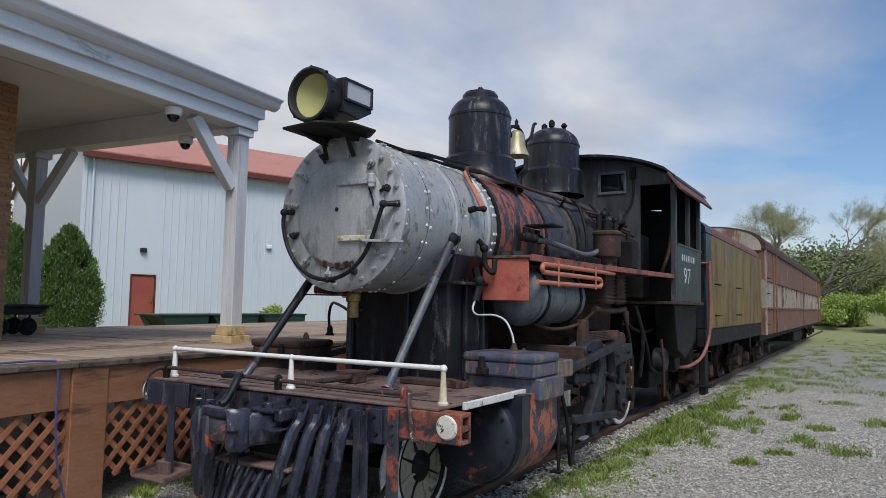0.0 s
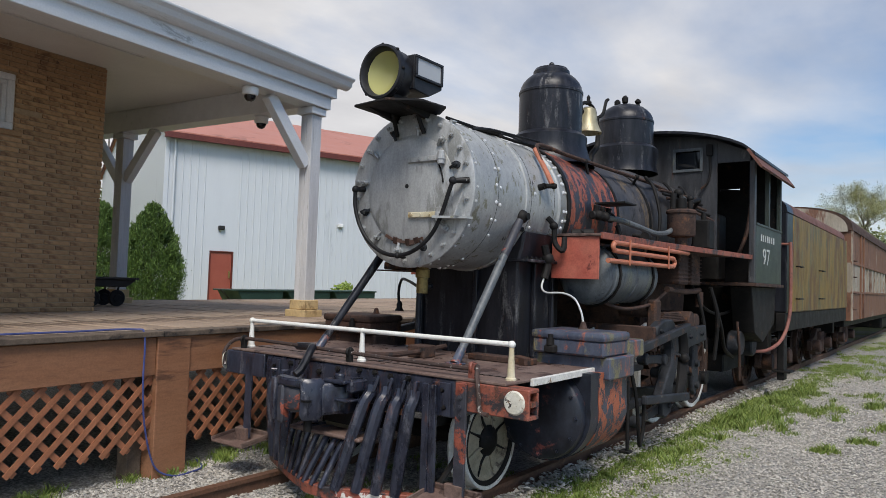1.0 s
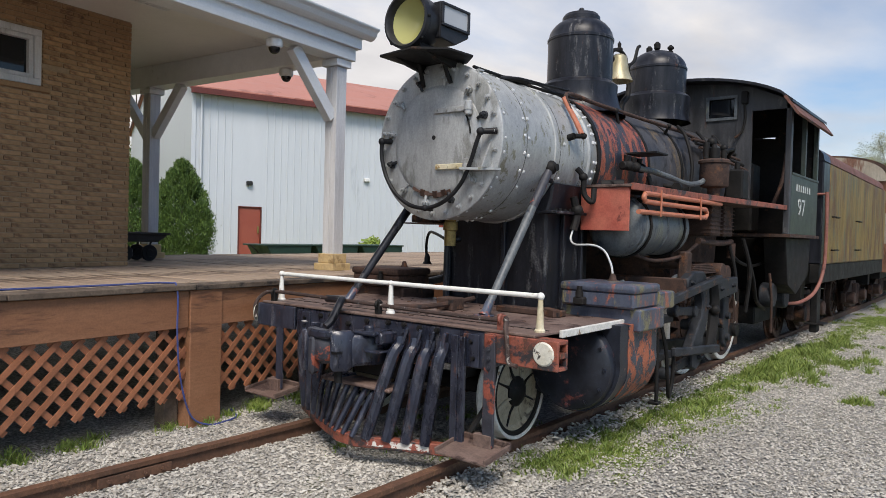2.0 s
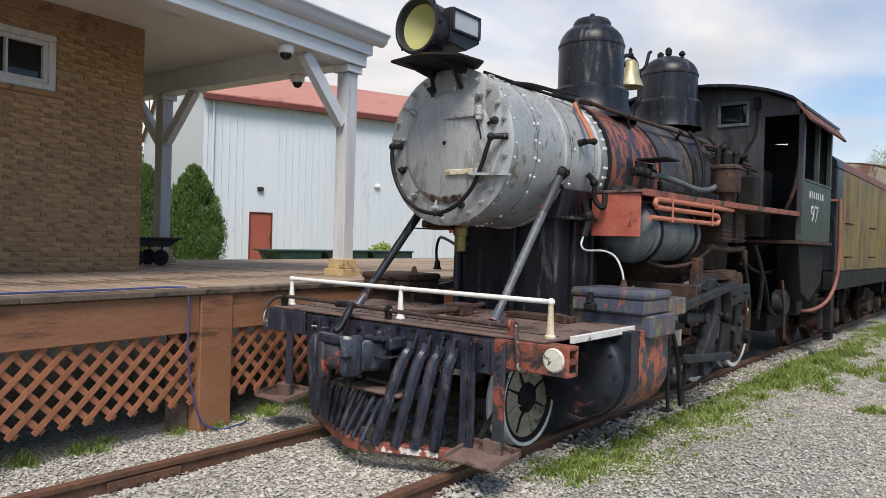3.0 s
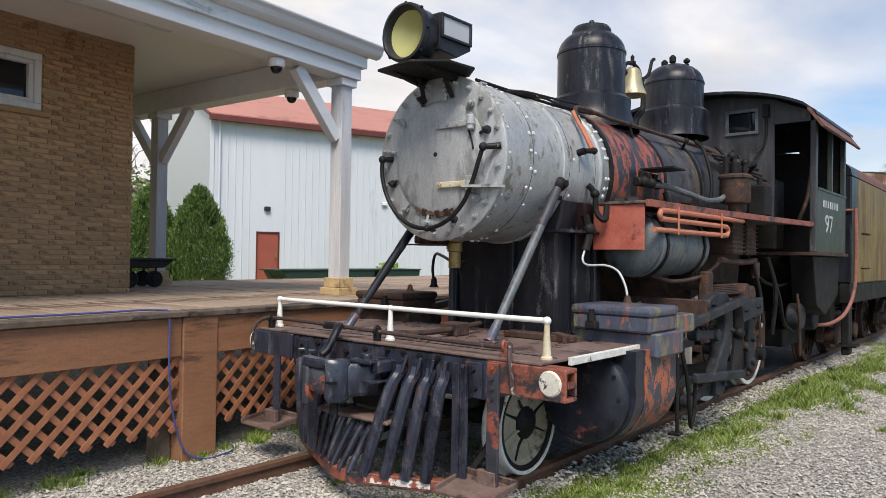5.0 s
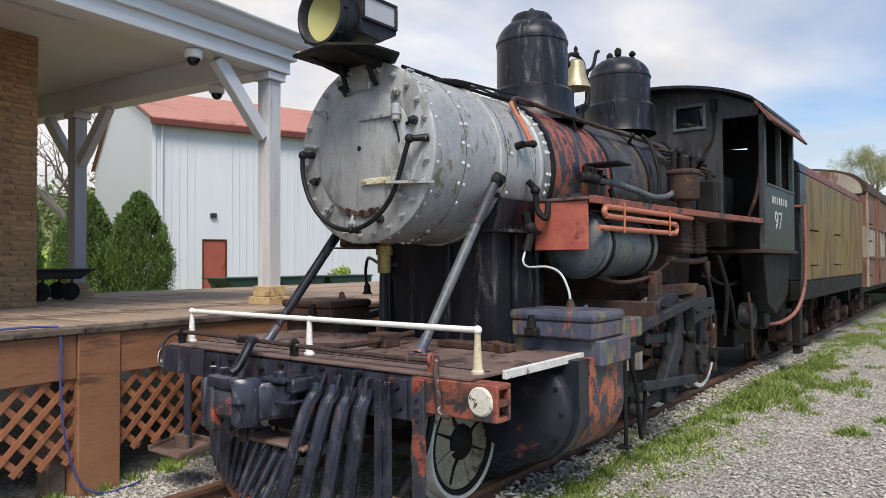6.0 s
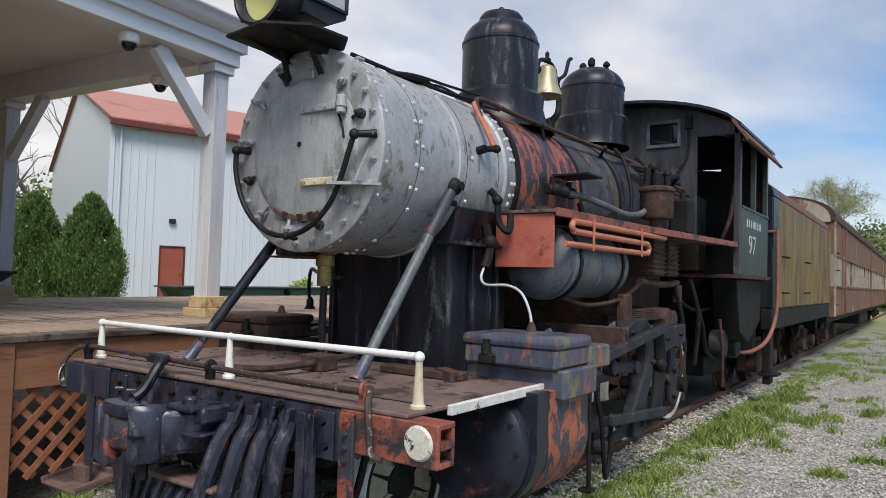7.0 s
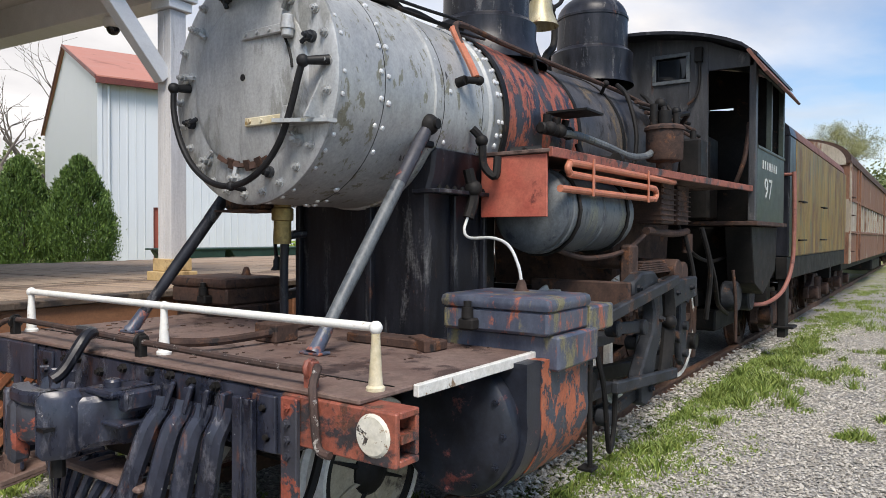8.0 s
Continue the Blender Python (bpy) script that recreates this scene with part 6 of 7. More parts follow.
for k in range(90):
    x, y = random.uniform(-1.3, 1.3), random.uniform(0.1, 1.2)
    s = random.uniform(0.006, 0.018)
    box(bm, -s, s, -s * 0.6, s * 0.6, 0, 0.004, 0, Matrix.Translation((x, y, DZ)) @ Matrix.Rotation(random.uniform(0, 3), 4, "Z"))
tagged(part("paint_flakes", bm, M_RUST, deck), kind="stuff")
bm = B()
for x0, x1 in ((-0.92, 0.98),):
    box(bm, x0, x1, -0.04, 0.25, 0.77, DZ - 0.022, 0.012)
beam = part("pilot_beam", bm, M_PILOT, loco, "black pilot beam")
for s in (1, -1):
    bm = B()
    # hollow channel end: a shell of plates with two openings in its end
    a, c = (0.985, 1.535) if s > 0 else (-1.42, -0.925)
    z0, z1 = 0.835, DZ - 0.022
    box(bm, a, c, -0.06, -0.035, z0, z1, 0.006)
    box(bm, a, c, -0.035, 0.07, z1 - 0.025, z1, 0.004)
    box(bm, a, c, -0.035, 0.07, z0, z0 + 0.025, 0.004)
    box(bm, a, c, 0.05, 0.07, z0 + 0.025, z1 - 0.025, 0.004)
    box(bm, a, c, -0.03, 0.05, (z0 + z1) / 2 - 0.015, (z0 + z1) / 2 + 0.015)
    e = part("beam_end", bm, M_BEAM_RED if s > 0 else M_PILOT, beam, "scuffed red beam end" if s > 0 else "black beam end")
    mx, md = (1.435, (0, -1, 0)) if s > 0 else (-1.425, (-0.86, -0.5, 0))
    bm = B()
    lathe(bm, [(0, 0.012), (0.066, 0.010), (0.076, 0.0), (0.076, -0.004)], frame_at((mx, -0.06, 0.935), md), 28)
    part("marker_disc", bm, M_MARKER, e, "chipped white marker disc")
# strap and corner irons
bm = B()
box(bm, 1.005, 1.09, -0.085, -0.062, 0.28, DZ - 0.03, 0.004)
for z in (0.98, 0.92, 0.86, 0.80):
    hexbolt(bm, (1.045, -0.085, z), (0, -1, 0), 0.016, 0.012)
part("step_strap", bm, M_STRAP, beam, "red and black step strap")
bm = B()
box(bm, -1.16, -1.08, -0.06, -0.04, 0.32, DZ - 0.05, 0.004)
part("step_strap", bm, M_PILOT, beam)
for x, y, z in ((0.98, -0.14, 0.26), (-1.19, -0.05, 0.30)):
    bm = B()
    t = B()
    box(t, -0.20, 0.20, -0.15, 0.15, -0.008, 0.008, 0.003)
    box(t, -0.20, 0.20, 0.13, 0.15, 0.008, 0.045, 0.003)
    for xx in (-0.195, 0.195):
        box(t, xx - 0.008, xx + 0.008, -0.15, 0.15, 0.008, 0.035, 0.003)
    bmesh.ops.transform(t, matrix=Matrix.Translation((x, y, z)) @ Matrix.Rotation(radians(8), 4, "X"), verts=t.verts[:])
    merge(bm, t)
    box(bm, x - 0.04, x + 0.10, -0.09, -0.05, z + 0.0, z + 0.10, 0.004)
    part("foot_step", bm, M_DECK, beam, "dished rusty foot step")
# front face bolts and plates
for x, z in ((-0.80, 0.95), (-0.62, 0.98), (-0.5, 0.99), (-0.1, 0.99), (0.12, 1.0), (0.27, 1.0), (0.42, 0.99), (0.58, 0.99), (0.88, 0.95), (0.90, 0.84), (-0.3, 0.95)):
    bm = B()
    hexbolt(bm, (x, -0.04, z), (0, -1, 0), 0.022, 0.018)
    part("beam_bolt", bm, M_GREASE, beam)
bm = B()
box(bm, 0.80, 0.945, -0.058, -0.041, 0.78, 1.0, 0.004)
part("beam_plate", bm, M_PILOT, beam)
bm = B()
box(bm, -0.90, -0.74, -0.058, -0.041, 0.80, 1.0, 0.004)
part("beam_plate", bm, M_PILOT, beam)

# white handrail
bm = B()
tube(bm, [(-1.30, 0.10, 1.275), (-0.65, 0.10, 1.275), (0, 0.10, 1.275), (0.65, 0.10, 1.275), (1.31, 0.11, 1.275)], 0.0175, 12, 2)
for x in (-1.30, 0.0, 1.31):
    ball(bm, (x, 0.10, 1.275), 0.026 if x else 0.022)
rail = part("handrail", bm, M_WHITE_RAIL, loco, "white pipe handrail across the deck")
for x in (-1.30, 0.0, 1.31):
    bm = B()
    lathe(bm, [(0.036, 0), (0.036, 0.012), (0.028, 0.02), (0.025, 0.05), (0.017, 0.19), (0.017, 0.225)], Matrix.Translation((x, 0.10, DZ)), 16)
    part("rail_post", bm, M_CREAM if x > 1 else M_WHITE_RAIL, rail, "cream stained post" if x > 1 else "")

# uncoupling lever with brackets
bm = B()
LZ = 1.115
tube(bm, [(-1.40, -0.09, 0.90), (-1.43, -0.08, 1.0), (-1.40, -0.03, 1.09), (-1.27, 0.0, LZ + 0.01), (-0.8, 0.0, LZ + 0.01), (-0.2, 0.0, LZ), (0.5, 0.0, LZ - 0.01), (1.05, 0.0, LZ - 0.01), (1.13, -0.02, LZ + 0.01), (1.16, -0.07, LZ - 0.04), (1.18, -0.085, 1.0), (1.20, -0.085, 0.86), (1.26, -0.085, 0.84)], 0.016, 8, 5)
lev = part("uncoupling_lever", bm, M_LEVER, loco, "rusty uncoupling lever bar")
for x in (-1.27, -0.03, 1.08):
    bm = B()
    box(bm, x - 0.025, x + 0.025, -0.02, 0.02, DZ - 0.01, LZ + 0.03, 0.006)
    tube(bm, [(x, 0.03 * math.cos(a), LZ + 0.03 * math.sin(a)) for a in np.linspace(0, 2 * math.pi, 12)], 0.012, 6, 0)
    part("lever_bracket", bm, M_GREASE if x < 1 else M_BEAM_RED, lev)
bm = B()
tube(bm, [(-0.62, 0.02, LZ), (-0.42, -0.02, LZ + 0.01), (-0.34, -0.10, LZ), (-0.33, -0.2, 0.98), (-0.34, -0.25, 0.94)], 0.030, 10)
part("lift_arm", bm, M_BLACK, lev)
bm = B()
tube(bm, [(-0.05, 0.10, 1.10), (0.1, 0.28, 1.09), (0.15, 0.6, 1.10), (0.12, 1.0, 1.12)], 0.022, 8)
part("air_line", bm, M_RUST, deck)
bm = B()
box(bm, 0.02, 0.19, 0.62, 0.78, DZ, DZ + 0.10, 0.008)
part("mounting_block", bm, M_RUST, deck)
bm = B()
prism(bm, [(0.80, 0.95), (0.98, 0.85), (1.0, 0.92), (0.82, 1.05)], "z", DZ, DZ + 0.06, 0.005)
box(bm, 0.42, 1.0, 0.90, 1.02, DZ, DZ + 0.05, 0.008)
part("deck_cleat", bm, M_RUST, deck)

# coupler
def squeeze(bm):
    """Draws the casting in towards the beam."""
    bmesh.ops.transform(bm, matrix=Matrix.Translation((0.05, -0.012, 0)) @ Matrix.Diagonal((0.82, 0.70, 1, 1)), verts=bm.verts[:])


bm = B()
prism(bm, [(-0.36, -0.62), (-0.30, -0.60), (-0.22, -0.50), (-0.10, -0.52), (0.0, -0.46), (0.04, -0.30), (0.10, -0.22), (0.10, -0.04), (-0.22, -0.04), (-0.22, -0.20), (-0.30, -0.30), (-0.40, -0.42), (-0.44, -0.56)], "z", 0.70, 0.92, 0.025)
squeeze(bm)
coup = part("coupler", bm, M_PILOT, loco, "black knuckle coupler")
bm = B()
prism(bm, [(-0.36, -0.64), (-0.26, -0.66), (-0.16, -0.60), (-0.14, -0.52), (-0.22, -0.50), (-0.26, -0.56), (-0.34, -0.56)], "z", 0.735, 0.89, 0.02)
squeeze(bm)
part("knuckle", bm, M_STRAP, coup, "worn red-flecked knuckle face")
bm = B()
prism(bm, [(-0.13, -0.655), (-0.08, -0.64), (0.0, -0.52), (-0.02, -0.40), (-0.12, -0.42), (-0.15, -0.54)], "z", 0.67, 0.955, 0.03)
rod(bm, (0.02, -0.26, 0.92), (0.02, -0.26, 0.985), 0.05, seg=16, bev=0.01)
box(bm, -0.10, 0.16, -0.36, -0.05, 0.92, 0.95, 0.01)
box(bm, 0.12, 0.20, -0.30, -0.05, 0.86, 0.95, 0.015)
box(bm, 0.02, 0.20, -0.34, -0.05, 0.80, 0.815, 0.004)
squeeze(bm)
part("coupler_guard", bm, M_PILOT, coup)
bm = B()
prism(bm, [(-0.47, -0.60), (-0.36, -0.66), (-0.22, -0.67), (-0.08, -0.62), (-0.06, -0.50), (-0.20, -0.54), (-0.34, -0.53), (-0.46, -0.48)], "z", 0.895, 0.955, 0.015)
squeeze(bm)
part("coupler_arm", bm, M_PILOT, coup)
bm = B()
prism(bm, [(-0.52, -0.62), (-0.45, -0.64), (-0.42, -0.58), (-0.44, -0.44), (-0.50, -0.42)], "z", 0.64, 0.935, 0.012)
squeeze(bm)
part("guard_plate", bm, M_PILOT, coup)
bm = B()
box(bm, -0.39, -0.31, -0.67, -0.56, 0.63, 0.90, 0.02)
squeeze(bm)
part("lock_block", bm, M_STRAP, coup, "red-flecked lock block")
# thin black bar in place of a cut slot, its inner shade given by colour
bm = B()
box(bm, -0.10, -0.03, -0.646, -0.58, 0.80, 0.815, 0.0, Matrix.Translation((0, 0, 0)))
squeeze(bm)
part("slot_shade", bm, M_RUBBER, coup)
bm = B()
box(bm, -0.30, 0.26, -0.10, -0.042, 0.60, 0.77, 0.015)
squeeze(bm)
part("draft_pocket", bm, M_GREASE, coup)
bm = B()
rod(bm, (-0.14, -0.5, 0.66), (-0.14, -0.5, 0.58), 0.04)
squeeze(bm)
part("pivot_pin", bm, M_GREASE, coup)

# pilot: bottom frame, hooked bars and the small step
NOSE = [(-1.0, 0.10), (-0.5, -0.15), (-0.12, -0.32), (0.06, -0.33), (0.68, -0.06), (0.82, 0.0)]


def nose(u):
    k = u * (len(NOSE) - 1)
    i = min(int(k), len(NOSE) - 2)
    f = k - i
    return Vector((NOSE[i][0] * (1 - f) + NOSE[i + 1][0] * f, NOSE[i][1] * (1 - f) + NOSE[i + 1][1] * f, 0))


def nose_at(x):
    return float(np.interp(x, [p[0] for p in NOSE], [p[1] for p in NOSE]))


bm = B()
outer = NOSE
inner = [(x * 0.93, y + 0.06) for x, y in NOSE]
prism(bm, outer + inner[::-1], "z", 0.135, 0.215, 0.006)
pf = part("pilot_frame", bm, M_BEAM_RED, loco, "chipped red pilot bottom frame")
bm = B()
prism(bm, [(0.16, -0.2905), (0.58, -0.1075), (0.58, -0.103), (0.16, -0.286)], "z", 0.155, 0.20)
part("white_patch", bm, M_PATCH, pf, "worn white paint patch")


def pilot_bar(x_top, z_top, x_bot, y_top=-0.075, hook=True, flat=0.7, w=0.034):
    yb = nose_at(x_bot) + 0.005
    top, bot = Vector((x_top, y_top, z_top)), Vector((x_bot, yb, 0.20))
    bm = B()
    if hook:
        d = (bot - top)
        head = top + d * 0.15
        box(bm, -w * 1.05, w * 1.05, -0.012, 0.012, -(head - top).length * 0.5, (head - top).length * 0.5, 0.006, Matrix.Translation((top + head) / 2 + Vector((0, 0.018, 0.0))) @ d.to_track_quat("-Z", "Y").to_matrix().to_4x4())
        rod(bm, top + d * 0.03 + Vector((0, 0.006, 0)), top + d * 0.03 + Vector((0, -0.012, 0)), 0.015, seg=6)
        pts = [head + Vector((0, 0.022, 0.05)), head + Vector((0, 0.004, -0.005)), head + d * 0.10 + Vector((0, -0.022, 0)), top + d * 0.5 + Vector((0, -0.022, 0)), top + d * 0.75 + Vector((0, -0.012, 0)), bot]
    else:
        pts = [top + Vector((0, 0.12, 0.0)), top + Vector((0, 0.02, 0.0)), top + Vector((0, -0.04, -0.04)), bot]
    tube(bm, pts, [w, w, w * 1.05, w * 1.05, w, w * 0.9], 8, 5, flat)
    part("pilot_bar", bm, M_PILOT, pf)


for xt, xb in ((0.31, 0.15), (0.44, 0.29), (0.56, 0.42), (0.675, 0.55)):
    pilot_bar(xt, 0.985, xb, w=0.043, flat=0.85)
for xt, xb in ((-0.78, -0.90), (-0.66, -0.76), (-0.55, -0.63)):
    pilot_bar(xt, 0.93, xb, w=0.04)
for k in range(8):
    xt = -0.44 + 0.088 * k
    pilot_bar(xt, 0.53 + 0.02 * math.sin(k), xt * 1.1 - 0.05, y_top=-0.13, hook=False, w=0.034)
bm = B()
box(bm, 0.745, 0.80, -0.10, -0.075, 0.22, 0.985, 0.004)
box(bm, 0.80, 0.85, -0.09, -0.062, 0.22, 0.98, 0.004)
part("end_bar", bm, M_PILOT, pf)
bm = B()
box(bm, -0.42, 0.30, -0.22, -0.02, 0.53, 0.56, 0.01)
part("pilot_step", bm, M_DECK, pf, "rusty step plate below the coupler")
bm = B()
tube(bm, [(0.80, -0.02, 0.25), (0.85, 0.2, 0.5), (0.86, 0.3, 0.80)], 0.02, 6)
part("pilot_stay", bm, M_GREASE, pf)
bm = B()
tube(bm, [(-0.80, -0.02, 0.25), (-0.85, 0.2, 0.5), (-0.86, 0.3, 0.80)], 0.02, 6)
part("pilot_stay", bm, M_GREASE, pf)


# ---- tender ----
tender = thing("tender", (0, 11.6, RAIL_TOP), "mustard yellow rust-streaked locomotive tender", "tender")
TX, TY0, TY1, TZ0, TZ1 = 1.46, 8.10, 15.2, 1.35, 2.93
bm = B()
box(bm, -TX, TX, TY0 + 0.5, TY1, TZ0, TZ1, 0.02)
tb = part("tank_body", bm, M_TENDER, tender, "mustard yellow tank side")
bm = B()
box(bm, -TX + 0.003, TX - 0.003, TY0, TY0 + 0.497, TZ0, TZ1, 0.02)
part("front_bulkhead", bm, M_BLACK, tender)
bm = B()
arch = [(TX * math.cos(a), TZ1 + 0.42 * math.sin(a) ** 0.8 if math.sin(a) > 0 else TZ1) for a in np.linspace(0, math.pi, 19)]
prism(bm, arch, "y", TY0 + 0.5, TY1 - 0.4, 0.0)
part("tank_top", bm, M_EAVE, tender, "rounded rusty tank top")
bm = B()
prism(bm, arch, "y", TY0, TY0 + 0.497, 0.0)
part("front_top", bm, M_BLACK, tender)
for y in (TY0 + 0.9, TY0 + 3.2):
    for z in (TZ0 + 0.22, TZ0 + 0.75):
        bm = B()
        tube(bm, [(TX, y - 0.16, z), (TX + 0.06, y - 0.16, z), (TX + 0.06, y + 0.16, z), (TX, y + 0.16, z)], 0.012, 6, 2)
        part("grab_iron", bm, M_GREASE, tb)
bm = B()
for s in (1, -1):
    box(bm, s * (TX - 0.16), s * (TX - 0.02), TY0, TY1, 1.06, TZ0 - 0.002, 0.01)
box(bm, -1.2, 1.2, TY0, TY0 + 0.25, 0.75, TZ0 - 0.002, 0.01)
box(bm, -1.2, 1.2, TY1 - 0.25, TY1, 0.75, TZ0 - 0.002, 0.01)
box(bm, -0.4, 0.4, TY0, TY1, 0.8, 1.2, 0.01)
part("underframe", bm, M_GREASE, tender)
bm = B()
box(bm, TX - 0.14, TX - 0.04, TY0 + 0.06, TY0 + 0.30, 0.30, 1.06, 0.01)
box(bm, TX - 0.20, TX + 0.06, TY0 + 0.02, TY0 + 0.36, 0.42, 0.45, 0.006)
part("boarding_step", bm, M_GREASE, tender)
bm = B()
tube(bm, [(TX + 0.05, TY0 - 0.02, 2.45), (TX + 0.06, TY0 - 0.02, 1.9), (TX + 0.05, TY0 - 0.05, 1.3), (TX - 0.02, TY0 - 0.25, 0.95), (TX - 0.15, TY0 - 0.55, 0.80), (TX - 0.3, TY0 - 0.75, 0.78)], 0.026, 10)
tube(bm, [(TX + 0.05, TY0 - 0.02, 2.42), (TX - 0.10, TY0 - 0.02, 2.42)], 0.02, 8, 2)
part("hand_pole", bm, M_HOSE_RED, tender, "dull red pipe")


def truck(parent, yc, half, r=0.42):
    for dy in (-half, half):
        for s in (1, -1):
            spoked("truck_wheel", s * 0.80, yc + dy, r, 9, parent, M_RUST, M_RUST, "rusty truck wheel", s)
        bm = B()
        rod(bm, (-0.75, yc + dy, RAIL_TOP + r), (0.75, yc + dy, RAIL_TOP + r), 0.07)
        part("axle", bm, M_GREASE, parent)
    for s in (1, -1):
        bm = B()
        prism(bm, [(yc - half - 0.2, 0.66), (yc - half + 0.2, 0.70), (yc - 0.3, 0.88), (yc + 0.3, 0.88), (yc + half - 0.2, 0.70), (yc + half + 0.2, 0.66), (yc + half + 0.2, 0.44), (yc + half - 0.15, 0.44), (yc + 0.3, 0.30), (yc - 0.3, 0.30), (yc - half + 0.15, 0.44), (yc - half - 0.2, 0.44)], "x", s * 0.95, s * 1.05, 0.012)
        for k in (-0.12, 0.12):
            rod(bm, (s * 1.06, yc + k, 0.38), (s * 1.06, yc + k, 0.82), 0.08, seg=12)
        for dy in (-half, half):
            rod(bm, (s * 0.9, yc + dy, RAIL_TOP + r), (s * 1.2, yc + dy, RAIL_TOP + r), 0.13, seg=16, bev=0.02)
        part("truck_frame", bm, M_RUST, parent)


truck(tender, TY0 + 1.15, 0.75)
truck(tender, TY1 - 1.2, 0.75)

# ---- passenger coaches ----
def coach(y0, y1):
    c = thing("passenger_coach", (0, (y0 + y1) / 2, RAIL_TOP), "derelict rusty red and white passenger coach", "railway coach", "coaches")
    H = 3.25
    bands = ((1.03, 1.72, M_COACH_RUST), (1.722, 2.45, M_COACH), (2.452, H, M_COACH_RUST))
    n_win = int((y1 - y0) / 1.1)
    wins = [(y0 + 3.2 + 1.05 * k, y0 + 3.85 + 1.05 * k) for k in range(n_win) if y0 + 3.85 + 1.05 * k < y1 - 1.5]
    def wall_piece(xa, xb, ya, yb, za, zb, mt):
        bm = B()
        box(bm, xa, xb, ya, yb, za, zb)
        part("wall_panel", bm, mt, c)

    for z0, z1, mt in bands:
        for s in (1, -1):
            a = y0
            for w0, w1 in (wins if mt is M_COACH else []):
                wall_piece(s * 1.40, s * 1.46, a, w0, z0, z1, mt)
                a = w1
            wall_piece(s * 1.40, s * 1.46, a, y1, z0, z1, mt)
        wall_piece(-1.40, 1.40, y0, y0 + 0.06, z0, z1, mt)
        wall_piece(-1.40, 1.40, y1 - 0.06, y1, z0, z1, mt)
    for w0, w1 in wins:
        for s in (1, -1):
            bm = B()
            box(bm, s * 1.41, s * 1.43, w0, w1, 1.722, 2.45)
            part("window", bm, M_COACH if int(w0 * 7) % 3 else M_PANE, c, "boarded window" if int(w0 * 7) % 3 else "dark window")
    for z in (1.72, 2.45):
        bm = B()
        for s in (1, -1):
            box(bm, s * 1.455, s * 1.485, y0, y1, z - 0.03, z + 0.03, 0.006)
        part("belt_rail", bm, M_COACH_RUST, c)
    for y in (y0 + 0.06, y0 + 1.9, y0 + 2.6, (y0 + y1) / 2, y1 - 2.2, y1 - 0.06):
        bm = B()
        box(bm, 1.455, 1.50, y - 0.05, y + 0.05, 1.03, H, 0.008)
        part("side_post", bm, M_COACH_RUST if y > y0 + 1 else M_COACH, c)
    bm = B()
    arch = [(1.50 * math.cos(a), H + 0.62 * math.sin(a) ** 0.75 if math.sin(a) > 0 else H) for a in np.linspace(0, math.pi, 21)]
    prism(bm, arch, "y", y0 - 0.05, y1 + 0.05)
    part("roof", bm, M_RUST, c, "rusty arched coach roof")
    bm = B()
    prism(bm, [(x * 0.93, z - 0.04) for x, z in arch], "y", y0 - 0.07, y0 - 0.052)
    part("roof_end", bm, M_COACH, c, "pale arched roof end")
    bm = B()
    box(bm, -1.3, 1.3, y0 + 0.2, y1 - 0.2, 0.86, 1.028, 0.02)
    box(bm, -1.25, 1.25, (y0 + y1) / 2 - 2, (y0 + y1) / 2 + 2, 0.45, 0.858, 0.05)
    part("underframe", bm, M_GREASE, c)
    for k in range(4):
        bm = B()
        tube(bm, [(1.47, y0 + 0.12, 1.3 + 0.4 * k), (1.54, y0 + 0.12, 1.3 + 0.4 * k), (1.54, y0 + 0.45, 1.3 + 0.4 * k), (1.47, y0 + 0.45, 1.3 + 0.4 * k)], 0.014, 6, 2)
        part("grab_iron", bm, M_RUST, c)
    truck(c, y0 + 2.2, 1.0, 0.44)
    truck(c, y1 - 2.2, 1.0, 0.44)
    return c


coach(15.9, 42.0)

# ---- planting ----
def leaf_cloud(centres, n, size, rng, flat=0.5):
    """Small four-sided leaves round the given centres (x, y, z, rx, ry, rz)."""
    C = np.array(centres)
    idx = rng.integers(0, len(C), n)
    d = rng.normal(size=(n, 3))
    d /= np.linalg.norm(d, axis=1)[:, None]
    rad = rng.random(n) ** 0.45 * (0.65 + 0.6 * rng.random(n))
    p = C[idx, :3] + d * rad[:, None] * C[idx, 3:6]
    a = rng.normal(size=(n, 3)); a /= np.linalg.norm(a, axis=1)[:, None]
    b = np.cross(a, rng.normal(size=(n, 3))); b /= np.linalg.norm(b, axis=1)[:, None] + 1e-9
    s = size * (0.6 + 0.8 * rng.random(n))[:, None]
    V = np.stack([p - a * s, p + b * s * flat, p + a * s, p - b * s * flat], 1).reshape(-1, 3)
    F = np.arange(4 * n).reshape(-1, 4)
    return V.tolist(), F.tolist()


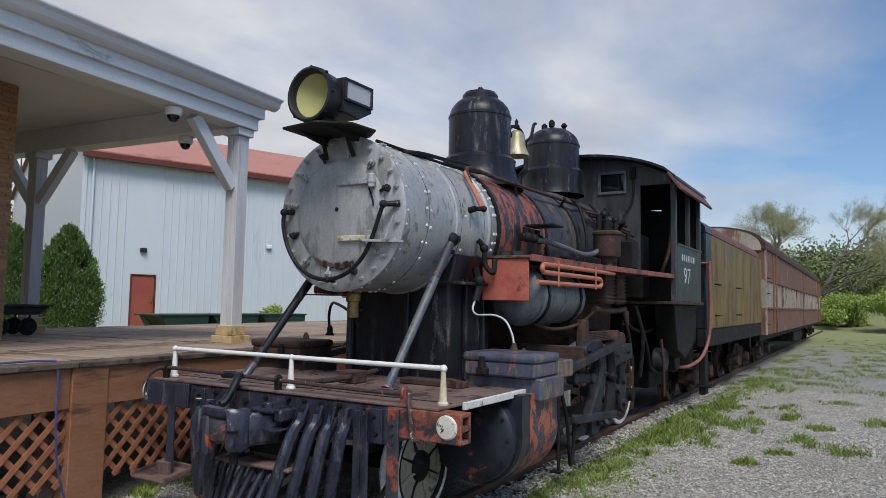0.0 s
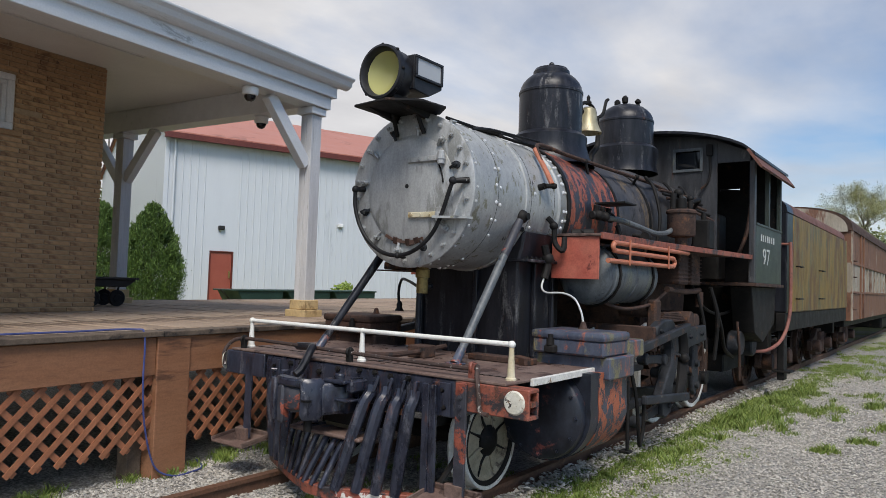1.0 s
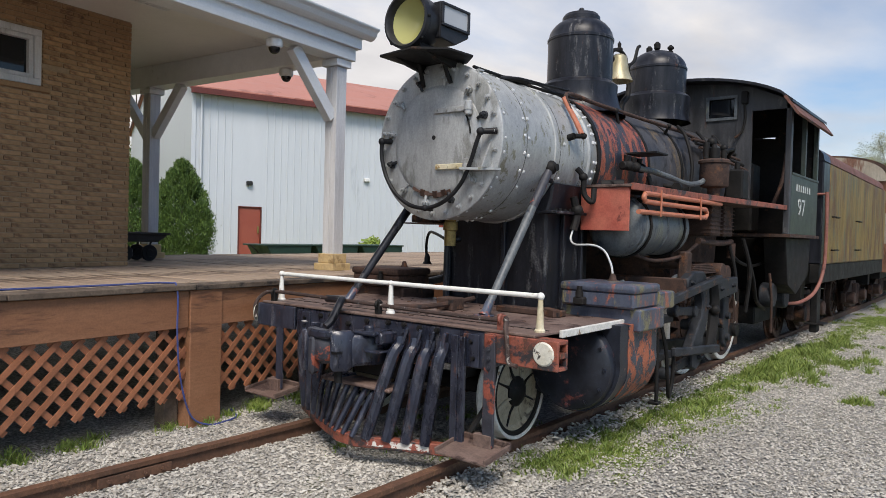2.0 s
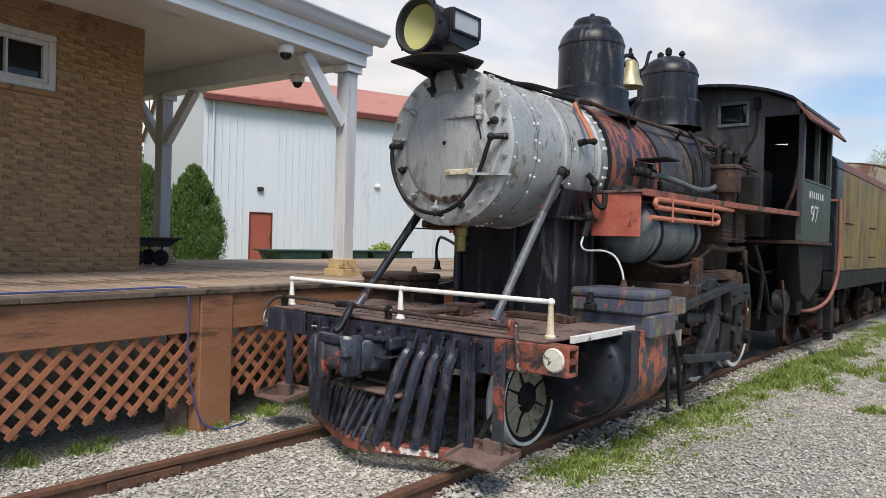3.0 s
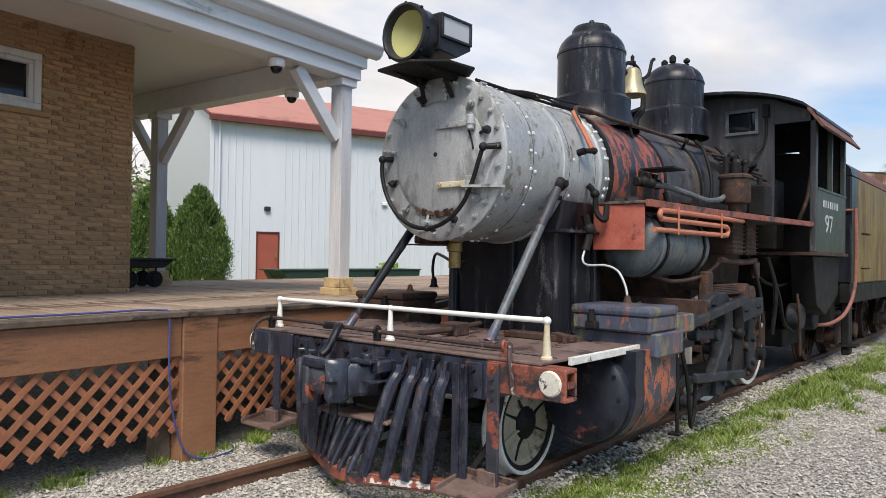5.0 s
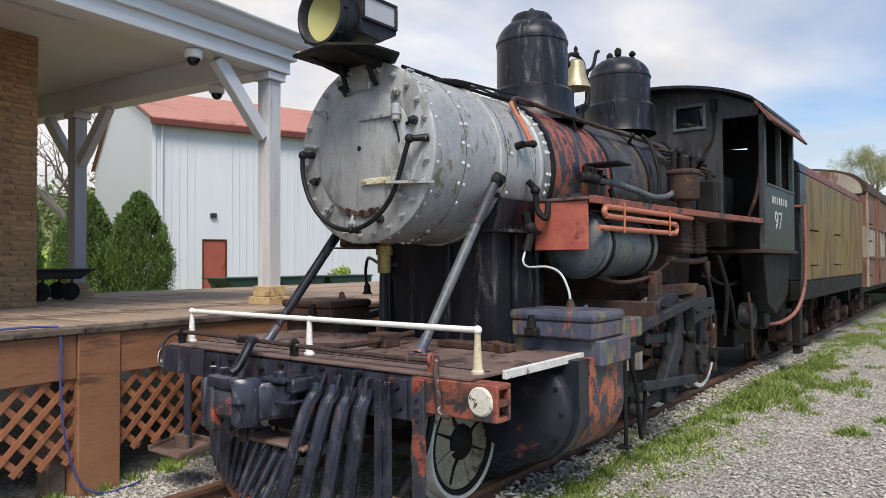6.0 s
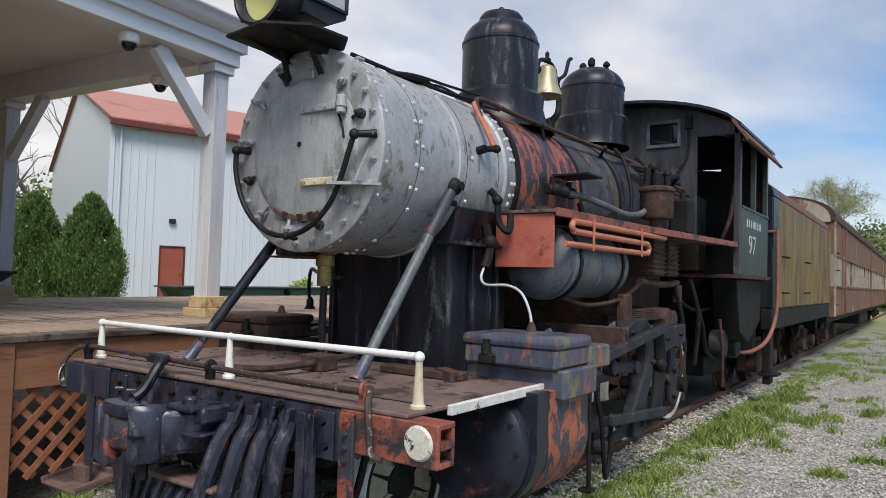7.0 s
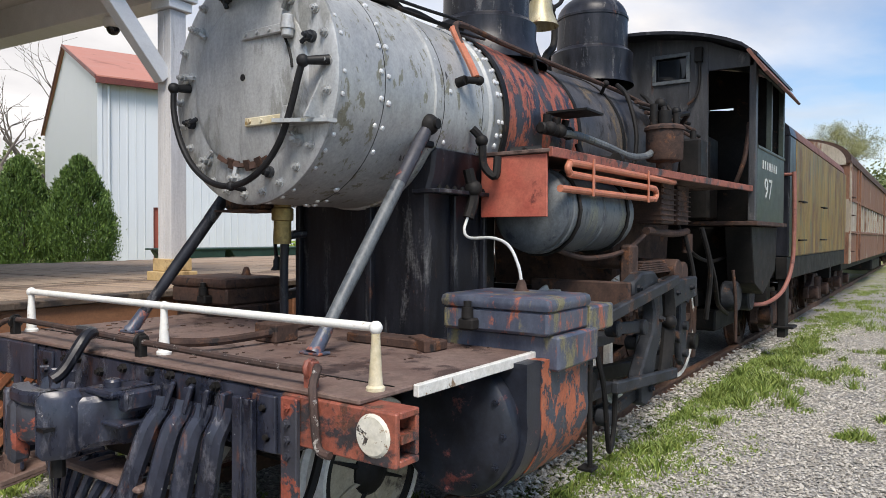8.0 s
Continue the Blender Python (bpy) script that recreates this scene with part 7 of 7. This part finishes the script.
def cedar(x, y, z0, h, r, seed):
    rng = np.random.default_rng(seed)
    t = thing("cedar_tree", (x, y, z0), "dense dark green conical cedar by the shed", "tree", "cedars")
    bm = B()
    tube(bm, [(x, y, z0 - 0.1), (x + 0.03, y, z0 + h * 0.5), (x, y, z0 + h * 0.95)], [0.12, 0.08, 0.02], 8)
    part("trunk", bm, M_TRUNK, t)
    # upright feathered sprays on a cone-shaped body with ragged tips
    n, nc = 52000, 420
    uc = rng.random(nc) ** 0.85
    u = uc
    prof = np.where(u > 0.38, (np.clip(1 - u, 0, 1) / 0.62) ** 0.66 * 0.97 + 0.03, 0.70 + 0.30 * np.sin(u / 0.38 * math.pi / 2))
    ac = rng.random(nc) * 2 * math.pi
    rc = r * prof * (0.45 + 0.55 * rng.random(nc) ** 0.35)
    pick = rng.integers(0, nc, n)
    spread = np.clip(1.1 - 0.8 * uc[pick], 0.25, 1.0)[:, None]
    p = np.stack([x + rc * np.cos(ac), y + rc * np.sin(ac), z0 + 0.12 + uc * (h - 0.25)], 1)[pick]
    p = p + rng.normal(size=(n, 3)) * np.array([0.11, 0.11, 0.17]) * spread
    ang = ac[pick]
    up = np.stack([0.45 * np.cos(ang), 0.45 * np.sin(ang), np.ones(n)], 1) + 0.35 * rng.normal(size=(n, 3))
    up /= np.linalg.norm(up, axis=1)[:, None]
    side = np.cross(up, rng.normal(size=(n, 3))); side /= np.linalg.norm(side, axis=1)[:, None]
    s = (0.035 + 0.05 * rng.random(n))[:, None]
    V = np.stack([p - up * s * 0.4, p + side * s * 0.26, p + up * s, p - side * s * 0.26], 1).reshape(-1, 3)
    scatter("crown", V.tolist(), np.arange(4 * n).reshape(-1, 4).tolist(), M_CEDAR, t)
    return t


cedar(-18.6, 9.45, 0.45, 3.6, 1.10, 1)
cedar(-19.7, 8.25, 0.45, 3.55, 1.05, 2)
cedar(-24.2, 8.25, 0.3, 4.9, 0.45, 3)


def bare_tree(x, y, z0, h, seed, leaf=None, n_leaf=0, label="bare spring tree with dark twisting limbs", spread=1.0, depth=5):
    rnd = random.Random(seed)
    t = thing("tree", (x, y, z0), label, "tree")
    bm = B()
    ends = []

    def limb(p, d, L, r, k):
        pts, q, dd = [p], Vector(p), Vector(d)
        for i in range(3):
            dd = (dd + Vector((rnd.gauss(0, 0.16), rnd.gauss(0, 0.16), rnd.gauss(0.04, 0.1)))).normalized()
            q = q + dd * L / 3
            pts.append(q.copy())
        tube(bm, pts, [r, r * 0.62], 5 if k < 3 else 3, 2 if k < 3 else 1)
        if k >= depth:
            ends.append(q)
            return
        for j in range(rnd.choice((2, 3, 3))):
            a = rnd.uniform(0, 2 * math.pi)
            o = dd.orthogonal().normalized()
            o.rotate(Matrix.Rotation(a, 3, dd))
            nd = (dd + o * rnd.uniform(0.4, 0.95) * spread).normalized()
            limb(pts[rnd.choice((2, 3, 3))], nd, L * rnd.uniform(0.6, 0.85), r * rnd.uniform(0.45, 0.62), k + 1)
        ends.append(q)

    limb(Vector((x, y, z0 - 0.2)), Vector((rnd.gauss(0, 0.08), rnd.gauss(0, 0.08), 1)), h * 0.34, h * 0.026, 0)
    part("trunk", bm, M_TRUNK, t)
    if leaf:
        rng = np.random.default_rng(seed)
        V, F = leaf_cloud([(e.x, e.y, e.z, h * 0.045, h * 0.045, h * 0.04) for e in ends], n_leaf, h * 0.0042, rng)
        scatter("crown", V, F, leaf, t)
    return t


bare_tree(-40.0, 17.2, 0.3, 12.5, 11)
bare_tree(-44.0, 22.6, 0.3, 13.0, 12, spread=0.8)
bare_tree(-42.0, 13.0, 0.3, 14.5, 13)
bare_tree(-5.0, 80, 0.6, 13.4, 21, M_BUDS, 26000, "tall tree in first bud, pale and open", 0.75, 6)
bare_tree(-2.4, 84, 0.8, 13.6, 22, M_BUDS, 22000, "tall tree in first bud, pale and open", 0.75, 6)
bare_tree(2.2, 82, 0.8, 9.5, 23, None, 0, "bare grey tree at the wood's edge", 0.8)


def shrub(x, y, z0, w, h, mat, seed, n=2500, size=0.10, label="bright green leafy shrub"):
    rng = np.random.default_rng(seed)
    t = thing("shrub", (x, y, z0), label, "shrub")
    bm = B()
    for k in range(5):
        a = 1.2566 * k
        tube(bm, [(x, y, z0 - 0.05), (x + 0.3 * w * math.cos(a), y + 0.3 * w * math.sin(a), z0 + 0.4 * h), (x + 0.6 * w * math.cos(a), y + 0.6 * w * math.sin(a), z0 + 0.8 * h)], [0.02 * h, 0.006 * h], 5, 3)
    part("stems", bm, M_TRUNK, t)
    cs = [(x + rng.normal() * 0.45 * w, y + rng.normal() * 0.45 * w, z0 + h * (0.25 + 0.5 * rng.random()), 0.35 * w, 0.35 * w, 0.25 * h) for _ in range(9)]
    V, F = leaf_cloud(cs, n, size, rng)
    scatter("crown", V, F, mat, t)
    return t


shrub(-17.5, 17.6, 0, 0.6, 1.5, M_SPRING, 31)
shrub(-21.0, 24.2, 0, 0.5, 1.5, M_BUDS, 32, 1500)
for k, (x, y, w, h) in enumerate(((7.0, 70, 3.2, 3.6), (11.5, 66, 3.4, 3.8), (15.5, 64, 3.6, 4.2), (2.5, 74, 3.2, 3.4), (20, 62, 3.7, 4.2), (-1.5, 76, 3.2, 3.4))):
    shrub(x, y, 0, w, h, M_SPRING, 40 + k, 22000, 0.10, "bright green thicket at the edge of the meadow")
for k, (x, y) in enumerate(((-34, 10), (-37, 14.5), (-31, 8.2), (-40, 19), (-29.5, 11.4))):
    shrub(x, y, 0, 1.7, 2.6, M_SPRING, 60 + k, 3000, 0.22, "leafy green bush behind the cedars")

# far woods on the hills
rng = np.random.default_rng(77)
cs = []
for k in range(420):
    if k < 220:
        x, y = rng.uniform(-30, 75), rng.uniform(92, 150)
    else:
        x, y = rng.uniform(-150, -58), rng.uniform(-30, 110)
    h = hill(x, y)
    w = rng.uniform(2.5, 4.5)
    cs.append((x, y, h + (rng.uniform(1.5, 5.5) if k < 220 else rng.uniform(2, 4.5)), w, w, rng.uniform(3.0, 5.0)))
V, F = leaf_cloud(cs, 300000, 0.20, rng, 0.8)
scatter("far_woods", V, F, M_WOODS, None, "hazy green woods on the far hills", "woods")


# ---- grass and gravel ----
def blades(name, spots, per, hgt, seed, label):
    rng = np.random.default_rng(seed)
    S = np.array(spots)
    n = int(per * len(S))
    i = rng.integers(0, len(S), n)
    a, q = rng.random(n) * 2 * math.pi, np.abs(rng.normal(size=n)) * 0.6
    p = np.stack([S[i, 0] + S[i, 2] * q * np.cos(a), S[i, 1] + S[i, 3] * q * np.sin(a), np.zeros(n)], 1)
    h = hgt * S[i, 4] * (0.4 + 0.8 * rng.random(n)) * np.clip(1.15 - q * 0.5, 0.25, 1.2)
    b = rng.random(n) * 2 * math.pi
    side = np.stack([np.cos(b), np.sin(b), np.zeros(n)], 1) * (0.004 + 0.004 * rng.random(n))[:, None]
    lean = np.stack([rng.normal(size=n) * 0.35, rng.normal(size=n) * 0.35, np.ones(n)], 1) * h[:, None]
    mid = p + lean * 0.55
    tip = p + lean * np.array([1.5, 1.5, 0.95])
    V = np.stack([p - side, p + side, mid + side * 0.8, mid - side * 0.8, tip], 1).reshape(-1, 3)
    F = []
    for k in range(n):
        o = 5 * k
        F += [[o, o + 1, o + 2, o + 3], [o + 3, o + 2, o + 4]]
    return scatter(name, V.tolist(), F, M_GRASS, None, label, "grass")


rng = np.random.default_rng(5)
spots = []
for k in range(210):                                    # verge along the wheels
    y = rng.uniform(0.9, 26)
    near = min(1.0, y / 6.0)
    spots.append((1.06 + rng.normal() * 0.22 + 0.016 * y, y, 0.15, 0.24, (0.1 + 0.5 * rng.random() ** 2) * (0.4 + 0.6 * near)))
for k in range(130):                                    # thick patch by the rear drivers
    y = 5.2 + 5.5 * rng.random() ** 1.4
    spots.append((1.06 + abs(rng.normal()) * 0.36 + 0.02 * y, y, 0.10, 0.16, 0.35 + 1.0 * rng.random() ** 2))
for x, y, s in ((2.1, 7.6, 0.30), (1.95, 7.1, 0.25), (2.95, 6.3, 0.32), (3.45, 5.9, 0.4), (2.5, 4.6, 0.14), (2.4, 9.5, 0.4), (3.0, 11, 0.5), (2.2, 12.6, 0.5), (3.7, 8.6, 0.4), (3.9, 13, 0.7), (2.75, 5.4, 0.15), (3.1, 7.6, 0.25), (2.6, 8.4, 0.3)):
    spots += [(x + rng.normal() * s * 0.4, y + rng.normal() * s * 0.5, s * 0.5, s * 0.6, 0.7 * rng.random() + 0.3) for _ in range(7)]
for k in range(220):
    y = rng.uniform(13, 44)
    spots.append((rng.uniform(1.6, 2.2 + 0.25 * (y - 10)), y, 0.4, 0.6, 0.6))
low = [(0.92 + abs(rng.normal()) * 0.22, y, 0.13, 0.24, 0.35 + 0.55 * rng.random() ** 2) for y in rng.uniform(0.5, 9, 230)] + [(1.10 + abs(rng.normal()) * 0.28 + 0.01 * y, y, 0.16, 0.3, 0.12 + 0.22 * rng.random() ** 2) for y in rng.uniform(0.5, 15, 640) if math.sin(2.3 * y) + math.sin(5.1 * y + 1) + 0.9 * rng.normal() > -0.5]
blades("low_grass", low, 105, 0.10, 16, "thin low grass creeping over the gravel beside the rail")
blades("grass", spots, 62, 0.125, 6, "fresh green grass tufts along the track")
spots = [(-1.75 + rng.normal() * 0.10, rng.uniform(-2.6, 1.2), 0.10, 0.16, 0.6) for _ in range(26)] + [(rng.uniform(-0.6, 0.9), rng.uniform(-0.2, 1.6), 0.1, 0.2, 0.35) for _ in range(20)]
blades("grass_under_platform", spots, 70, 0.13, 7, "short grass under the platform edge")


def stones(name, x0, x1, y0, y1, n, smin, smax, seed, label, heap=0.012):
    rng = np.random.default_rng(seed)
    base = np.array([[1, 0, 0], [0, 1, 0], [-1, 0, 0], [0, -1, 0], [0, 0, 0.8], [0.1, 0.1, -0.5]])
    tri = np.array([[0, 1, 4], [1, 2, 4], [2, 3, 4], [3, 0, 4], [1, 0, 5], [2, 1, 5], [3, 2, 5], [0, 3, 5]])
    p = np.stack([rng.uniform(x0, x1, n), rng.uniform(y0, y1, n), rng.uniform(-0.004, heap, n)], 1)
    s = rng.uniform(smin, smax, n)
    jit = 1 + 0.35 * rng.normal(size=(n, 6, 3))
    a = rng.random(n) * 2 * math.pi
    q = base[None] * jit * np.stack([s, s * rng.uniform(0.55, 1, n), s * rng.uniform(0.4, 0.8, n)], 1)[:, None]
    tl = rng.normal(size=(n, 1)) * 0.3
    q[..., 2] += q[..., 0] * tl
    c, si = np.cos(a)[:, None], np.sin(a)[:, None]
    V = np.stack([q[..., 0] * c - q[..., 1] * si, q[..., 0] * si + q[..., 1] * c, q[..., 2]], -1) + p[:, None]
    F = (tri[None] + 6 * np.arange(n)[:, None, None]).reshape(-1, 3)
    return scatter(name, V.reshape(-1, 3).tolist(), F.tolist(), M_GRAVEL, None, label, "gravel")


stones("gravel_near_track", -1.75, 1.3, -3.2, 1.4, 40000, 0.008, 0.020, 8, "pale crushed stone ballast round the rails")
stones("gravel_yard", 1.0, 4.6, -2.5, 6.0, 62000, 0.007, 0.017, 9, "pale crushed stone of the yard")
stones("gravel_yard_far", 1.2, 6.5, 6.0, 13.0, 34000, 0.009, 0.022, 10, "pale crushed stone of the yard")
stones("gravel_bank", 0.80, 1.10, 1.0, 12.0, 7000, 0.012, 0.026, 11, "dirty crushed stone banked against the rail", 0.075)
stones("gravel_bank_front", 0.79, 1.0, -0.4, 1.0, 1500, 0.010, 0.022, 13, "crushed stone by the front wheel", 0.05)

# ---- lattice ----
def lattice(y0, y1, z0, z1):
    """Two layers of diagonal slats between two posts."""
    w, pitch, H = 0.044, 0.172, z1 - z0
    L = H * math.sqrt(2)
    me = slat_mesh("lattice_slat", 0.008, w, L, 0.0, M_LATTICE)
    for layer, s in ((0, 1), (1, -1)):
        y = y0 - H + 0.02
        while True:
            a, b = y, y + H              # foot and head along the wall
            if a > y1 + H:
                break
            lo, hi = max(a, y0), min(b, y1)
            if hi - lo > 0.06:
                f0, f1 = (lo - a) / H, (hi - a) / H
                zz0, zz1 = (z0 + f0 * H, z0 + f1 * H) if s > 0 else (z1 - f0 * H, z1 - f1 * H)
                ln = (hi - lo) * math.sqrt(2)
                m = Matrix.Translation((PX - 0.035 - 0.010 * layer, (lo + hi) / 2, (zz0 + zz1) / 2)) @ Matrix.Rotation(-s * math.pi / 4, 4, "X") @ Matrix.Diagonal((1, 1, ln / L, 1))
                place("lattice_slat", me, platform, m)
            y += pitch


lattice(-3.47, -0.522, 0.25, 0.835)
lattice(-0.198, 2.75, 0.25, 0.835)

# ---- platform boards ----
random.seed(12)
PL = PX - 0.16 - PW
pm = slat_mesh("plank", PL, 0.138, 0.040, 0.004, M_PLANK)
y = Y0 + 0.07
while y < Y1:
    place("plank", pm, platform, Matrix.Translation((PX - 0.16 - PL / 2 + random.uniform(-0.003, 0.003), y, PZ - 0.020 + random.uniform(-0.004, 0.004))))
    y += 0.1445
y = Y0
while y < Y1:
    L = random.uniform(0.9, 2.2)
    bm = B()
    box(bm, PX - 0.155, PX + random.uniform(0.028, 0.045), y + 0.004, y + L - 0.004, PZ - 0.045 + random.uniform(-0.004, 0.004), PZ + random.uniform(-0.003, 0.003), 0.006)
    part("edge_plank", bm, M_PLANK_EDGE, platform)
    y += L

# ---- bricks ----
CH, BL = 0.0522, 0.29
bmesh_brick = slat_mesh("brick", 0.09, BL - 0.012, CH - 0.011, 0.003, M_BRICK)
half_brick = slat_mesh("brick_half", 0.09, BL / 2 - 0.012, CH - 0.011, 0.003, M_BRICK)
random.seed(20)
rows = int((CEIL - PZ) / CH)
count, rest_v, rest_f = 0, [], []
NEAR = -1.35


def add_brick(y0, y1, z):
    global count
    zc = PZ + (z + 0.5) * CH
    if y1 > WIN[0] - 0.01 and y0 < WIN[1] + 0.01 and zc > WIN[2] - 0.066 and zc < WIN[3] + 0.01:
        if y0 < WIN[1] < y1 - 0.05:
            y0 = WIN[1] + 0.012
        else:
            return
    full = abs((y1 - y0) - BL) < 1e-3
    m = Matrix.Translation((BX - 0.045 + random.uniform(-0.0025, 0.0025), (y0 + y1) / 2, zc))
    if y0 > NEAR and count < 300:
        count += 1
        ob = place("brick", bmesh_brick if full else half_brick, building, m if full else m @ Matrix.Diagonal((1, (y1 - y0 - 0.012) / (BL / 2 - 0.012), 1, 1)))
    else:
        n0 = len(rest_v)
        for cx in (BX - 0.09, BX + random.uniform(-0.002, 0.002)):
            for cy in (y0 + 0.006, y1 - 0.006):
                for cz in (zc - CH / 2 + 0.0055, zc + CH / 2 - 0.0055):
                    rest_v.append((cx, cy, cz))
        rest_f.extend([[n0 + i for i in f] for f in ((4, 6, 7, 5), (0, 4, 5, 1), (2, 3, 7, 6), (1, 5, 7, 3), (0, 2, 6, 4))])


for z in range(rows):
    y = BY - (BL if z % 2 else BL / 2) + random.uniform(0.0, 0.11)
    add_brick(y, BY, z)
    while y > -4.5:
        add_brick(y - BL, y, z)
        y -= BL
scatter("brickwork", rest_v, rest_f, M_BRICK, building)

# the station stands a few degrees askew to the track
SPIN = Matrix.Translation((PX + 0.08, -0.30, 0)) @ Matrix.Rotation(radians(5.0), 4, "Z") @ Matrix.Translation((-PX, 0.2, 0))
for ob in list(scene.collection.objects):
    if ob.parent is None and ob.name.split(".")[0] in ("platform", "station_building", "canopy", "canopy_post", "security_camera"):
        ob.matrix_world = SPIN @ Matrix.Translation(ob.location)
cable.matrix_world = SPIN
